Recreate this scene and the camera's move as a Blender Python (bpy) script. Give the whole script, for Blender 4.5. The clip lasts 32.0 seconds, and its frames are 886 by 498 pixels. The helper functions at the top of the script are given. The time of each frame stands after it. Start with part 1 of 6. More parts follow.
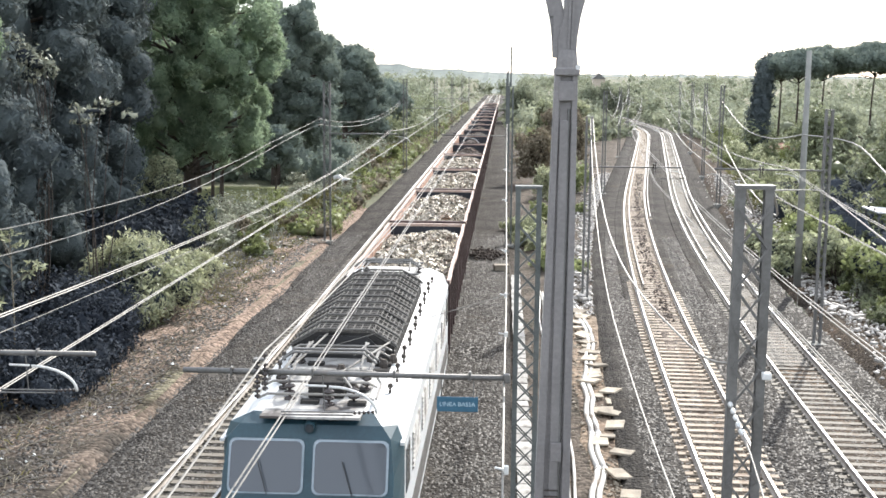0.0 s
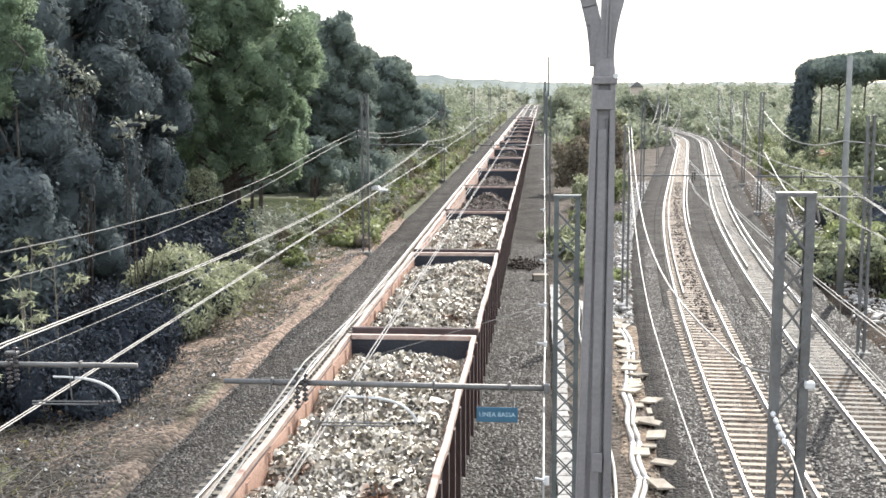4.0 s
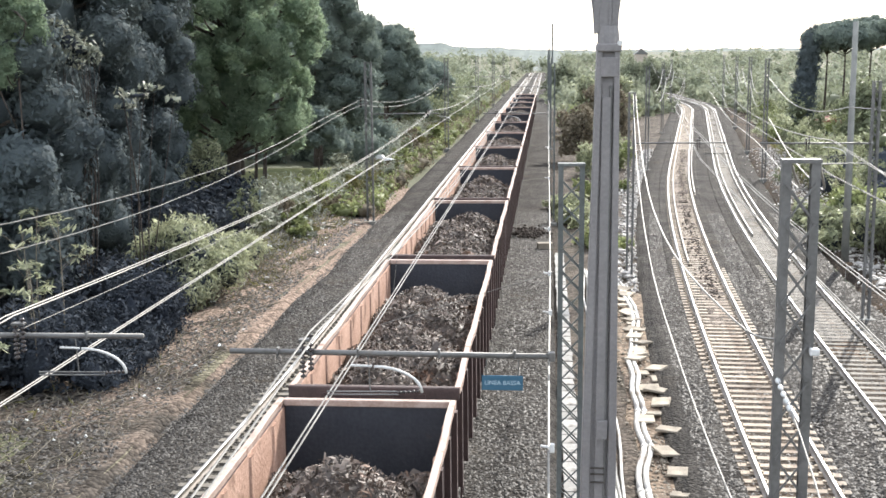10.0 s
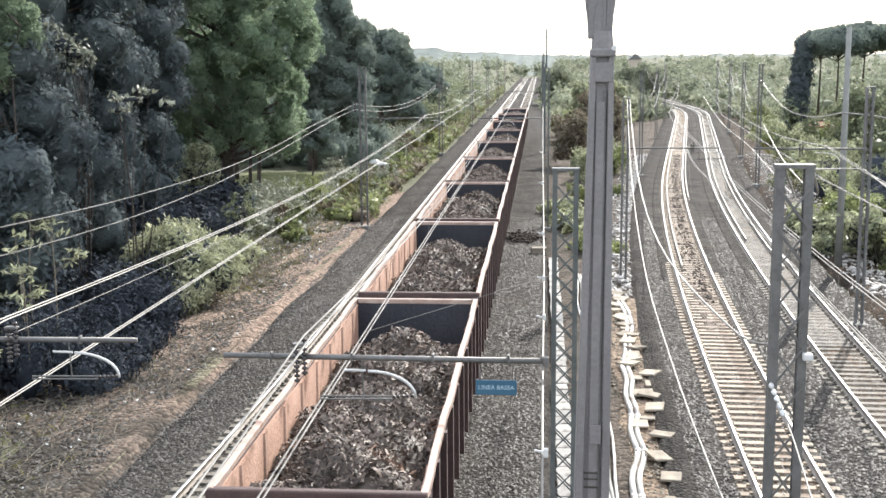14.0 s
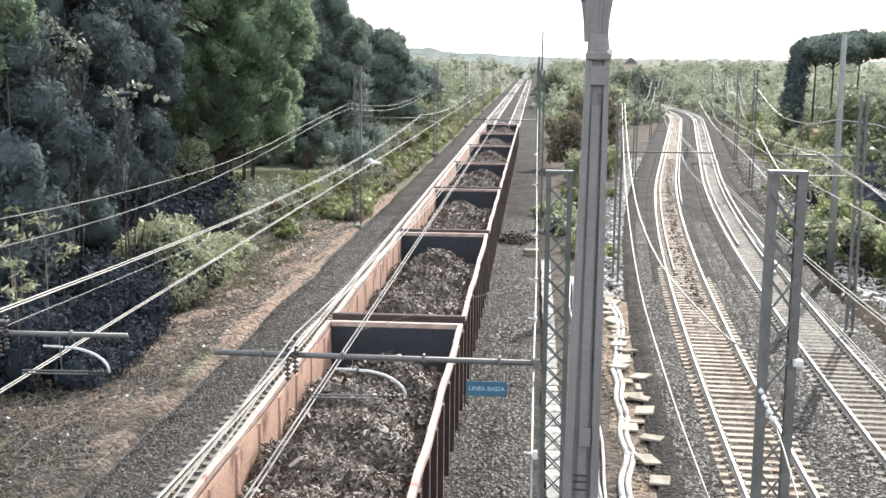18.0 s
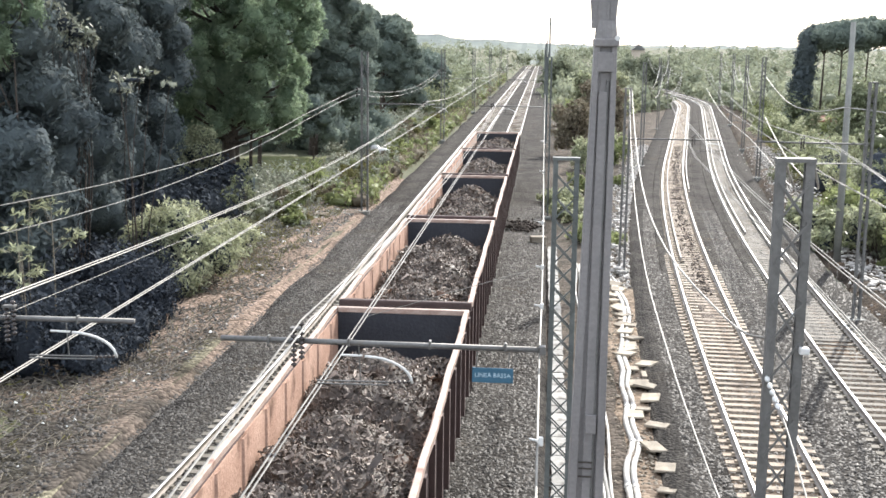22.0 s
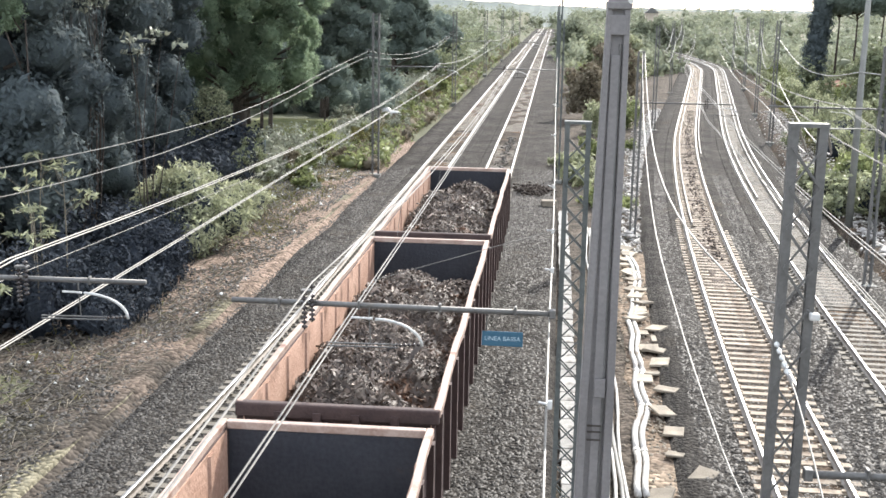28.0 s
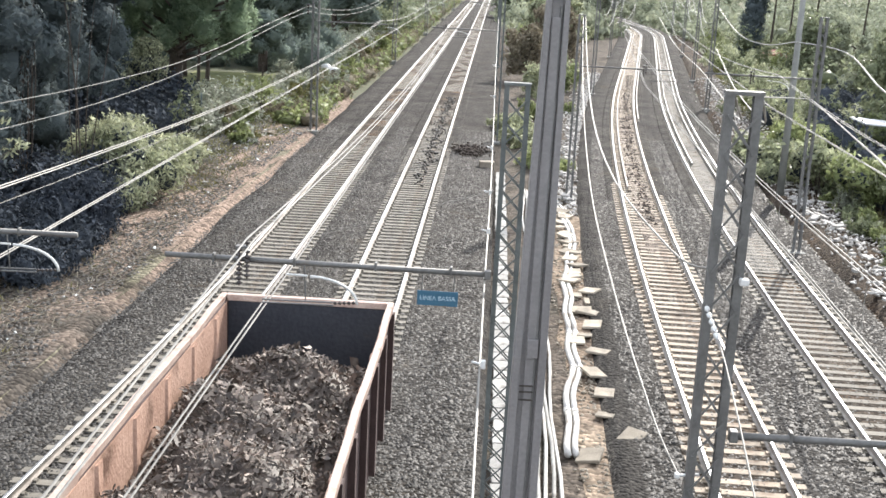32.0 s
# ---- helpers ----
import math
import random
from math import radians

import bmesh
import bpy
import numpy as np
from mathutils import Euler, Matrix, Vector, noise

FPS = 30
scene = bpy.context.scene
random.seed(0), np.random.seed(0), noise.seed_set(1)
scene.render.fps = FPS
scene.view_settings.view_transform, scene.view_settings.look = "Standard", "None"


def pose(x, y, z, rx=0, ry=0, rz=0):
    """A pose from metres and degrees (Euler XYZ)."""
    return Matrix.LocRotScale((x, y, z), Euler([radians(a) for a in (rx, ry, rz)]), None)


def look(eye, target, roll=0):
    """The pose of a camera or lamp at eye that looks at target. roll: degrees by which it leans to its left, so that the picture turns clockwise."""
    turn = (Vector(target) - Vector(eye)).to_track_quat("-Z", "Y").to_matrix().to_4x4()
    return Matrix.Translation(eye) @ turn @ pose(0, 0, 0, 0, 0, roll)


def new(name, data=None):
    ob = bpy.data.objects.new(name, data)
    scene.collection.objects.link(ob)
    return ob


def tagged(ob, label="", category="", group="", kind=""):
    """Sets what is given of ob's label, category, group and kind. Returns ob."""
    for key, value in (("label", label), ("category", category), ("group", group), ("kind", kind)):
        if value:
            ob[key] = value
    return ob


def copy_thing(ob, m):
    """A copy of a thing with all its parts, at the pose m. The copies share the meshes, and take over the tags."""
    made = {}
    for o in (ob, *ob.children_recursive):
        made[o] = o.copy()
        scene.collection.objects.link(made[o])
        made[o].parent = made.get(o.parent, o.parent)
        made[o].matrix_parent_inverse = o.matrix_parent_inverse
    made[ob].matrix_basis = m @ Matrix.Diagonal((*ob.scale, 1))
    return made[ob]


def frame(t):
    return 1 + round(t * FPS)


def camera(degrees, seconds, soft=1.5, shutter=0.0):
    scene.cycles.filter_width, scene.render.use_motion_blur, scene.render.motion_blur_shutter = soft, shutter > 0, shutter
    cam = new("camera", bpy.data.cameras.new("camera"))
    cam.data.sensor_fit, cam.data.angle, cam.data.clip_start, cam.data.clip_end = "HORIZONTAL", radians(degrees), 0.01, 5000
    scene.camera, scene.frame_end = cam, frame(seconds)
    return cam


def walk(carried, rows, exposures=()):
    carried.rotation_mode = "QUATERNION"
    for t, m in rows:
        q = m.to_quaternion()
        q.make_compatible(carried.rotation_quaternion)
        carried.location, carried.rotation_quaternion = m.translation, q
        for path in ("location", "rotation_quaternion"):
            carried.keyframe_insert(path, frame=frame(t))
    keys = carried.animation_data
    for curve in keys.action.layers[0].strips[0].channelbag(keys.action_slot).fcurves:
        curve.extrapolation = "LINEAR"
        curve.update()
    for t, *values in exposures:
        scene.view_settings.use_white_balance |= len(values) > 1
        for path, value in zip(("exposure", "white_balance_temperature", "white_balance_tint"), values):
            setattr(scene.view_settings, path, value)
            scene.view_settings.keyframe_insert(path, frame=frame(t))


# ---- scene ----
EYE = 9.19
cam = camera(41.67, 32.0, soft=1.6)
ROWS = [
    (0.0, 81.512, -0.482, 3.046), (0.5, 82.595, -0.103, 4.279), (1.0, 82.742, 0.097, 5.024),
    (1.5, 82.740, 0.056, 4.932), (2.0, 82.525, -0.004, 4.467), (2.5, 82.556, 0.104, 4.746),
    (3.0, 82.464, 0.268, 4.986), (3.5, 82.081, 0.159, 4.810), (5.5, 81.947, 0.494, 5.249),
    (6.0, 81.870, 0.438, 5.346), (6.5, 81.862, 0.102, 4.452), (7.0, 81.614, -0.166, 4.193),
    (7.5, 81.278, -0.046, 3.439), (8.0, 81.252, -0.190, 4.015), (8.5, 81.132, 0.212, 5.064),
    (9.0, 80.892, 0.170, 5.157), (9.5, 80.667, 0.277, 4.621), (10.0, 80.489, 0.579, 5.030),
    (10.5, 80.700, 0.391, 4.612), (11.0, 80.709, 0.139, 4.151), (11.5, 80.632, 0.182, 3.841),
    (12.0, 80.310, 0.137, 3.693), (12.5, 80.749, 0.690, 5.215), (13.0, 80.488, 0.653, 4.532),
    (13.5, 80.721, 0.578, 4.256), (14.0, 80.709, 0.435, 4.756), (14.5, 80.493, 0.308, 4.739),
    (16.5, 81.110, -0.089, 5.360), (17.0, 80.993, -0.227, 5.128), (17.5, 80.819, -0.477, 4.622),
    (18.0, 80.732, -0.541, 4.552), (18.5, 80.866, -0.544, 4.785), (19.0, 80.888, -0.420, 5.335),
    (19.5, 80.828, -0.459, 5.184), (20.0, 80.490, -0.735, 4.985), (20.5, 80.371, -0.827, 4.489),
    (21.0, 80.219, -0.826, 4.833), (21.5, 80.122, -0.787, 5.180), (22.0, 80.072, -0.692, 4.901),
    (22.5, 79.861, -0.789, 4.607), (23.0, 79.668, -0.834, 4.611), (23.5, 79.882, -0.241, 5.458),
    (24.0, 80.232, 0.907, 4.240), (24.5, 78.724, -0.106, 2.262), (26.5, 78.083, -1.068, 3.741),
    (27.0, 78.692, -0.854, 5.490), (27.5, 78.684, -0.776, 5.720), (28.0, 78.260, -0.950, 5.479),
    (28.5, 77.827, -1.265, 4.900), (29.0, 77.182, -1.433, 4.364), (29.5, 77.258, -1.446, 4.784),
    (30.0, 76.513, -1.981, 3.227), (30.5, 77.195, -1.728, 4.229), (31.0, 77.114, -1.751, 4.508),
    (31.5, 77.033, -1.955, 4.432), (32.0, 76.350, -2.804, 2.700),
]
walk(cam, [(t, pose(0, 0, EYE, rx, ry, rz)) for t, rx, ry, rz in ROWS])

# ---- light ----
SUN_ELEV, SUN_AZ = 33.0, 20.0          # degrees; azimuth from +y towards +x
world = bpy.data.worlds.new("sky")
scene.world = world
world.use_nodes = True
wn = world.node_tree
sky = wn.nodes.new("ShaderNodeTexSky")
sky.sky_type, sky.sun_disc = "NISHITA", False
sky.sun_elevation, sky.sun_rotation = radians(SUN_ELEV), radians(SUN_AZ)
sky.air_density, sky.dust_density, sky.ozone_density = 1.0, 1.0, 1.0
haze = wn.nodes.new("ShaderNodeMix")           # thin bright haze over the whole sky
haze.data_type = "RGBA"
haze.inputs["Factor"].default_value = 0.6
haze.inputs["B"].default_value = (9.2, 9.6, 10.5, 1)
wn.links.new(sky.outputs[0], haze.inputs["A"])
wn.links.new(haze.outputs["Result"], wn.nodes["Background"].inputs[0])
wn.nodes["Background"].inputs[1].default_value = 0.15
sun = new("sun", bpy.data.lights.new("sun", "SUN"))
sun.data.energy, sun.data.angle, sun.data.color = 4.5, radians(0.6), (1.0, 0.95, 0.88)
sd = Vector((math.sin(radians(SUN_AZ)) * math.cos(radians(SUN_ELEV)), math.cos(radians(SUN_AZ)) * math.cos(radians(SUN_ELEV)), math.sin(radians(SUN_ELEV))))
sun.matrix_world = look(sd * 100, (0, 0, 0))
scene.view_settings.exposure = 0.86

rng = np.random.default_rng(7)


# ---- materials ----
def material(name, dark, light, scale=4.0, rough=0.8, bump=0.3, metal=0.0, fine=40.0, spots=None, rand=0.0, island=False, rough2=None, lo=0.35, hi=0.65, through_light=0.0, spec=0.5):
    """Two-scale noise between two colours, optional stain colour, grain bump and per-object variation."""
    m = bpy.data.materials.new(name)
    m.use_nodes = True
    nt = m.node_tree
    bs = nt.nodes["Principled BSDF"]
    add = lambda kind: nt.nodes.new(kind)
    co = add("ShaderNodeTexCoord")
    n1, n2 = add("ShaderNodeTexNoise"), add("ShaderNodeTexNoise")
    n1.inputs["Scale"].default_value, n1.inputs["Detail"].default_value = scale, 5
    n2.inputs["Scale"].default_value, n2.inputs["Detail"].default_value = fine, 3
    for n in (n1, n2):
        nt.links.new(co.outputs["Object"], n.inputs["Vector"])
    mixv = add("ShaderNodeMath")
    mixv.operation = "MULTIPLY_ADD"
    mixv.inputs[1].default_value = 0.4
    half = add("ShaderNodeMath")
    half.operation = "MULTIPLY"
    half.inputs[1].default_value = 0.6
    nt.links.new(n1.outputs["Fac"], half.inputs[0])
    nt.links.new(n2.outputs["Fac"], mixv.inputs[0])
    nt.links.new(half.outputs[0], mixv.inputs[2])
    ramp = add("ShaderNodeValToRGB")
    ramp.color_ramp.elements[0].position, ramp.color_ramp.elements[1].position = lo, hi
    ramp.color_ramp.elements[0].color, ramp.color_ramp.elements[1].color = (*dark, 1), (*light, 1)
    nt.links.new(mixv.outputs[0], ramp.inputs[0])
    col = ramp.outputs[0]
    if spots:
        sc, size, th = spots
        n3 = add("ShaderNodeTexNoise")
        n3.inputs["Scale"].default_value, n3.inputs["Detail"].default_value = size, 6
        nt.links.new(co.outputs["Object"], n3.inputs["Vector"])
        r3 = add("ShaderNodeValToRGB")
        r3.color_ramp.elements[0].position, r3.color_ramp.elements[1].position = th, th + 0.12
        nt.links.new(n3.outputs["Fac"], r3.inputs[0])
        mx = add("ShaderNodeMix")
        mx.data_type = "RGBA"
        nt.links.new(r3.outputs[0], mx.inputs["Factor"])
        nt.links.new(col, mx.inputs["A"])
        mx.inputs["B"].default_value = (*sc, 1)
        col = mx.outputs["Result"]
    if rand:
        src = add("ShaderNodeNewGeometry").outputs["Random Per Island"] if island else add("ShaderNodeObjectInfo").outputs["Random"]
        mr = add("ShaderNodeMapRange")
        mr.inputs["To Min"].default_value, mr.inputs["To Max"].default_value = 1 - rand, 1 + rand
        nt.links.new(src, mr.inputs["Value"])
        hs = add("ShaderNodeHueSaturation")
        nt.links.new(mr.outputs[0], hs.inputs["Value"])
        nt.links.new(col, hs.inputs["Color"])
        col = hs.outputs[0]
    nt.links.new(col, bs.inputs["Base Color"])
    bs.inputs["Roughness"].default_value, bs.inputs["Metallic"].default_value = rough, metal
    bs.inputs["Specular IOR Level"].default_value = spec
    if rough2 is not None:
        rr = add("ShaderNodeMapRange")
        rr.inputs["To Min"].default_value, rr.inputs["To Max"].default_value = rough, rough2
        nt.links.new(n1.outputs["Fac"], rr.inputs["Value"])
        nt.links.new(rr.outputs[0], bs.inputs["Roughness"])
    if bump:
        bp = add("ShaderNodeBump")
        bp.inputs["Strength"].default_value, bp.inputs["Distance"].default_value = bump, 0.6 / fine
        nt.links.new(n2.outputs["Fac"], bp.inputs["Height"])
        nt.links.new(bp.outputs[0], bs.inputs["Normal"])
    if through_light:
        tr = add("ShaderNodeBsdfTranslucent")
        ms = add("ShaderNodeMixShader")
        ms.inputs[0].default_value = through_light
        nt.links.new(col, tr.inputs[0])
        nt.links.new(bs.outputs[0], ms.inputs[1])
        nt.links.new(tr.outputs[0], ms.inputs[2])
        nt.links.new(ms.outputs[0], nt.nodes["Material Output"].inputs[0])
    return m


def ballast_material(name, dark, light, dirt, dirt_th, size=16.0):
    """Crushed stone: cells with their own greys, bumped, with earth between."""
    m = material(name, dark, light, scale=0.5, fine=9.0, bump=0, rough=0.9, spots=(dirt, 0.35, dirt_th), spec=0.08)
    nt = m.node_tree
    bs = nt.nodes["Principled BSDF"]
    co = nt.nodes["Texture Coordinate"]
    vo = nt.nodes.new("ShaderNodeTexVoronoi")
    vo.inputs["Scale"].default_value = size
    nt.links.new(co.outputs["Object"], vo.inputs["Vector"])
    hs = nt.nodes.new("ShaderNodeHueSaturation")
    old = bs.inputs["Base Color"].links[0].from_socket
    sep = nt.nodes.new("ShaderNodeSeparateColor")
    nt.links.new(vo.outputs["Color"], sep.inputs[0])
    mr = nt.nodes.new("ShaderNodeMapRange")
    mr.inputs["To Min"].default_value, mr.inputs["To Max"].default_value = 0.45, 1.6
    nt.links.new(sep.outputs[0], mr.inputs["Value"])
    nt.links.new(mr.outputs[0], hs.inputs["Value"])
    nt.links.new(old, hs.inputs["Color"])
    nt.links.new(hs.outputs[0], bs.inputs["Base Color"])
    bp = nt.nodes.new("ShaderNodeBump")
    bp.inputs["Strength"].default_value, bp.inputs["Distance"].default_value = 1.0, 0.06
    bp.invert = True
    nt.links.new(vo.outputs["Distance"], bp.inputs["Height"])
    nt.links.new(bp.outputs[0], bs.inputs["Normal"])
    return m


M_BALLAST = ballast_material("ballast", (0.0248, 0.0225, 0.0202), (0.065, 0.0594, 0.0523), (0.0551, 0.0456, 0.0353), 0.60, 11.0)
M_BALLAST_TAN = ballast_material("ballast_tan", (0.107, 0.0886, 0.0738), (0.197, 0.164, 0.138), (0.082, 0.0656, 0.0533), 0.55)
M_BALLAST_PALE = ballast_material("ballast_pale", (0.126, 0.117, 0.105), (0.23, 0.216, 0.192), (0.139, 0.118, 0.0909), 0.56)
M_BALLAST_BROWN = ballast_material("ballast_brown", (0.0318, 0.0258, 0.0204), (0.0783, 0.0614, 0.0468), (0.092, 0.0614, 0.0398), 0.54, 10.0)
M_EARTH = ballast_material("verge_earth", (0.0519, 0.0442, 0.0363), (0.119, 0.0974, 0.078), (0.0505, 0.0457, 0.0349), 0.54, 8.0)
M_VERGE = ballast_material("verge_mixed_earth", (0.0381, 0.0339, 0.029), (0.0924, 0.0788, 0.0656), (0.0444, 0.0402, 0.0307), 0.54, 8.0)


def redden(m):
    """Reddish earth takes over along the verge, in patches."""
    nt = m.node_tree
    hs = nt.nodes["Principled BSDF"].inputs["Base Color"].links[0].from_node
    old = hs.inputs["Color"].links[0].from_socket
    co = nt.nodes["Texture Coordinate"]
    sp, no, ad, mr, mx = [nt.nodes.new(k) for k in ("ShaderNodeSeparateXYZ", "ShaderNodeTexNoise", "ShaderNodeMath", "ShaderNodeMapRange", "ShaderNodeMix")]
    nt.links.new(co.outputs["Object"], sp.inputs[0])
    nt.links.new(co.outputs["Object"], no.inputs["Vector"])
    no.inputs["Scale"].default_value, no.inputs["Detail"].default_value = 0.5, 5
    ad.operation = "MULTIPLY_ADD"
    ad.inputs[1].default_value = 26.0
    nt.links.new(no.outputs["Fac"], ad.inputs[0])
    nt.links.new(sp.outputs["Y"], ad.inputs[2])
    mr.inputs["From Min"].default_value, mr.inputs["From Max"].default_value = 40.0, 53.0
    mr.inputs["To Max"].default_value = 0.85
    nt.links.new(ad.outputs[0], mr.inputs["Value"])
    mx.data_type = "RGBA"
    mx.inputs["B"].default_value = (0.245, 0.182, 0.142, 1)
    nt.links.new(mr.outputs[0], mx.inputs["Factor"])
    nt.links.new(old, mx.inputs["A"])
    nt.links.new(mx.outputs["Result"], hs.inputs["Color"])


redden(M_VERGE)
M_SOIL = ballast_material("tan_soil", (0.139, 0.102, 0.0738), (0.295, 0.234, 0.172), (0.0902, 0.0697, 0.0574), 0.55, 7.0)
M_SAND = ballast_material("pale_sand", (0.10, 0.093, 0.063), (0.21, 0.193, 0.138), (0.0572, 0.05, 0.037), 0.52, 8.0)
M_GROUND = material("ground_scrub", (0.041, 0.0492, 0.0246), (0.115, 0.115, 0.0574), scale=0.12, fine=3.0, bump=0.6, rough=0.95, spots=((0.123, 0.102, 0.0656), 0.06, 0.58))
M_STONE = material("ballast_stone", (0.0205, 0.0188, 0.0164), (0.0821, 0.0755, 0.067), scale=3, fine=30, rough=0.6, bump=0.3, rand=0.7, island=True, spec=0.3)
M_SLEEPER = material("sleeper_concrete", (0.112, 0.1, 0.0807), (0.217, 0.197, 0.161), scale=3, fine=60, rough=0.85, bump=0.3, spots=((0.105, 0.0777, 0.0526), 2.0, 0.55), rand=0.22)
M_SLEEPER_TAN = material("sleeper_dusty", (0.23, 0.184, 0.135), (0.394, 0.332, 0.258), scale=3, fine=60, rough=0.85, bump=0.3, spots=((0.148, 0.102, 0.0656), 1.5, 0.55), rand=0.22)
M_RAILTOP = material("rail_steel", (0.371, 0.371, 0.365), (0.479, 0.479, 0.473), scale=2, fine=30, rough=0.36, rough2=0.5, bump=0.05, metal=1.0)
M_RAILGUARD = material("guard_rail_steel", (0.25, 0.23, 0.205), (0.40, 0.375, 0.34), scale=2, fine=30, rough=0.55, bump=0.1, metal=0.2)
M_RAILSIDE = material("rail_rust", (0.19, 0.165, 0.14), (0.36, 0.325, 0.285), scale=3, fine=40, rough=0.75, bump=0.3)
M_GALV = material("galvanised_steel", (0.115, 0.113, 0.108), (0.195, 0.192, 0.185), scale=2, fine=25, rough=0.5, rough2=0.7, bump=0.1, metal=0.5, spots=((0.148, 0.115, 0.082), 1.2, 0.64))
M_GREENSTEEL = material("mast_paint", (0.0697, 0.0795, 0.0771), (0.127, 0.138, 0.133), scale=2, fine=25, rough=0.65, bump=0.1, metal=0.1, spots=((0.148, 0.0984, 0.0656), 1.5, 0.64))
M_POLE = material("pole_paint_grey", (0.156, 0.148, 0.146), (0.234, 0.221, 0.217), scale=1.2, fine=30, rough=0.5, rough2=0.65, bump=0.08, spots=((0.197, 0.139, 0.0984), 1.0, 0.66))
M_CONCPOLE = material("pole_concrete", (0.164, 0.168, 0.156), (0.271, 0.271, 0.246), scale=1.5, fine=50, rough=0.9, bump=0.3)
M_WIRE = material("wire_copper_grey", (0.156, 0.148, 0.135), (0.271, 0.262, 0.238), scale=1, fine=20, rough=0.55, bump=0.05, metal=0.35)
M_INSUL = material("insulator_brown", (0.028, 0.022, 0.02), (0.055, 0.044, 0.04), scale=4, fine=30, rough=0.25, bump=0.02)
M_WHITEINS = material("insulator_white", (0.508, 0.508, 0.492), (0.64, 0.64, 0.623), scale=4, fine=30, rough=0.3, bump=0.02)
M_WAGON = material("wagon_oxide_red", (0.0447, 0.0282, 0.0264), (0.0898, 0.0564, 0.0498), scale=1.4, fine=22, rough=0.75, bump=0.25, spots=((0.0289, 0.0212, 0.0189), 0.9, 0.58), rand=0.15)
# inner faces: sun put into the pale side rust, shade into the dark ends
M_WAGONIN = material("wagon_inner_rust_sunlit", (0.344, 0.197, 0.135), (0.541, 0.353, 0.262), scale=1.0, fine=14, rough=0.85, bump=0.4, spots=((0.139, 0.0697, 0.041), 1.1, 0.56), rand=0.12)
M_WAGONRIM = material("wagon_rim_worn", (0.31, 0.21, 0.165), (0.49, 0.385, 0.325), scale=2.2, fine=20, rough=0.55, bump=0.2, spots=((0.18, 0.082, 0.0492), 1.6, 0.58), rand=0.1)
M_WAGONEND = material("wagon_end_inner_shaded", (0.018, 0.021, 0.029), (0.042, 0.045, 0.053), scale=1.0, fine=14, rough=0.8, bump=0.3, spots=((0.0738, 0.0451, 0.0328), 1.0, 0.66), rand=0.12)
M_UNDER = material("underframe_grime", (0.0287, 0.0246, 0.023), (0.0738, 0.0615, 0.0492), scale=2, fine=30, rough=0.8, bump=0.3)
M_SCRAPBR = material("shredded_scrap_bright", (0.213, 0.18, 0.139), (0.59, 0.541, 0.443), scale=2.2, fine=9, rough=0.45, bump=0.2, metal=0.1, spots=((0.197, 0.115, 0.0697), 0.9, 0.57), rand=0.95, island=True)
M_SCRAPDK = material("shredded_scrap_dark", (0.072, 0.0559, 0.0457), (0.211, 0.171, 0.14), scale=1.6, fine=9, rough=0.6, bump=0.2, spots=((0.135, 0.0723, 0.0421), 0.9, 0.56), rand=0.85, island=True, spec=0.35, metal=0.0)
M_LOCOWHITE = material("loco_white_paint", (0.492, 0.508, 0.508), (0.623, 0.64, 0.64), scale=0.8, fine=18, rough=0.35, bump=0.03, spots=((0.328, 0.303, 0.271), 0.9, 0.62))
M_LOCOTEAL = material("loco_teal_paint", (0.0131, 0.0377, 0.0525), (0.023, 0.064, 0.0804), scale=0.9, fine=18, rough=0.5, bump=0.03, spots=((0.0369, 0.0492, 0.0533), 1.1, 0.64))
M_LOCOROOF = material("loco_roof_grey", (0.246, 0.242, 0.23), (0.443, 0.435, 0.41), scale=1.6, fine=20, rough=0.7, bump=0.1, spots=((0.0656, 0.0574, 0.0508), 1.3, 0.50))
M_GRILLE = material("roof_grille_dark", (0.023, 0.0221, 0.0213), (0.0492, 0.0476, 0.0451), scale=2, fine=30, rough=0.9, bump=0.1, spec=0.08)
M_LOCOFRAME = material("windscreen_frame", (0.197, 0.246, 0.279), (0.312, 0.361, 0.394), scale=2, fine=30, rough=0.5, bump=0.05)
M_HOODRIB = material("hood_rib", (0.0738, 0.0713, 0.0656), (0.148, 0.141, 0.131), scale=2, fine=30, rough=0.75, bump=0.05, spec=0.15)
M_BLACK = material("black_rubber", (0.0123, 0.0123, 0.0131), (0.0246, 0.0246, 0.0246), scale=2, fine=30, rough=0.6, bump=0.05)
M_SIGN = material("sign_blue_enamel", (0.0287, 0.0984, 0.156), (0.041, 0.123, 0.193), scale=2, fine=30, rough=0.45, bump=0.03)
M_SIGNTXT = material("sign_lettering", (0.369, 0.508, 0.574), (0.451, 0.574, 0.64), scale=4, fine=30, rough=0.5, bump=0)
M_PIPE = material("cable_duct_white", (0.377, 0.361, 0.328), (0.558, 0.541, 0.508), scale=1.5, fine=20, rough=0.55, bump=0.15, spots=((0.246, 0.205, 0.164), 1.0, 0.56))
M_SLAB = material("trough_lid_concrete", (0.234, 0.198, 0.147), (0.4, 0.349, 0.275), scale=2, fine=40, rough=0.9, bump=0.4, rand=0.3)
M_TROUGH = material("trough_concrete", (0.221, 0.215, 0.197), (0.385, 0.373, 0.344), scale=2.5, fine=40, rough=0.9, bump=0.4, spots=((0.139, 0.127, 0.111), 1.6, 0.56), rand=0.22)
M_FENCE = material("fence_paint", (0.115, 0.156, 0.172), (0.197, 0.246, 0.262), scale=2, fine=25, rough=0.6, bump=0.1)
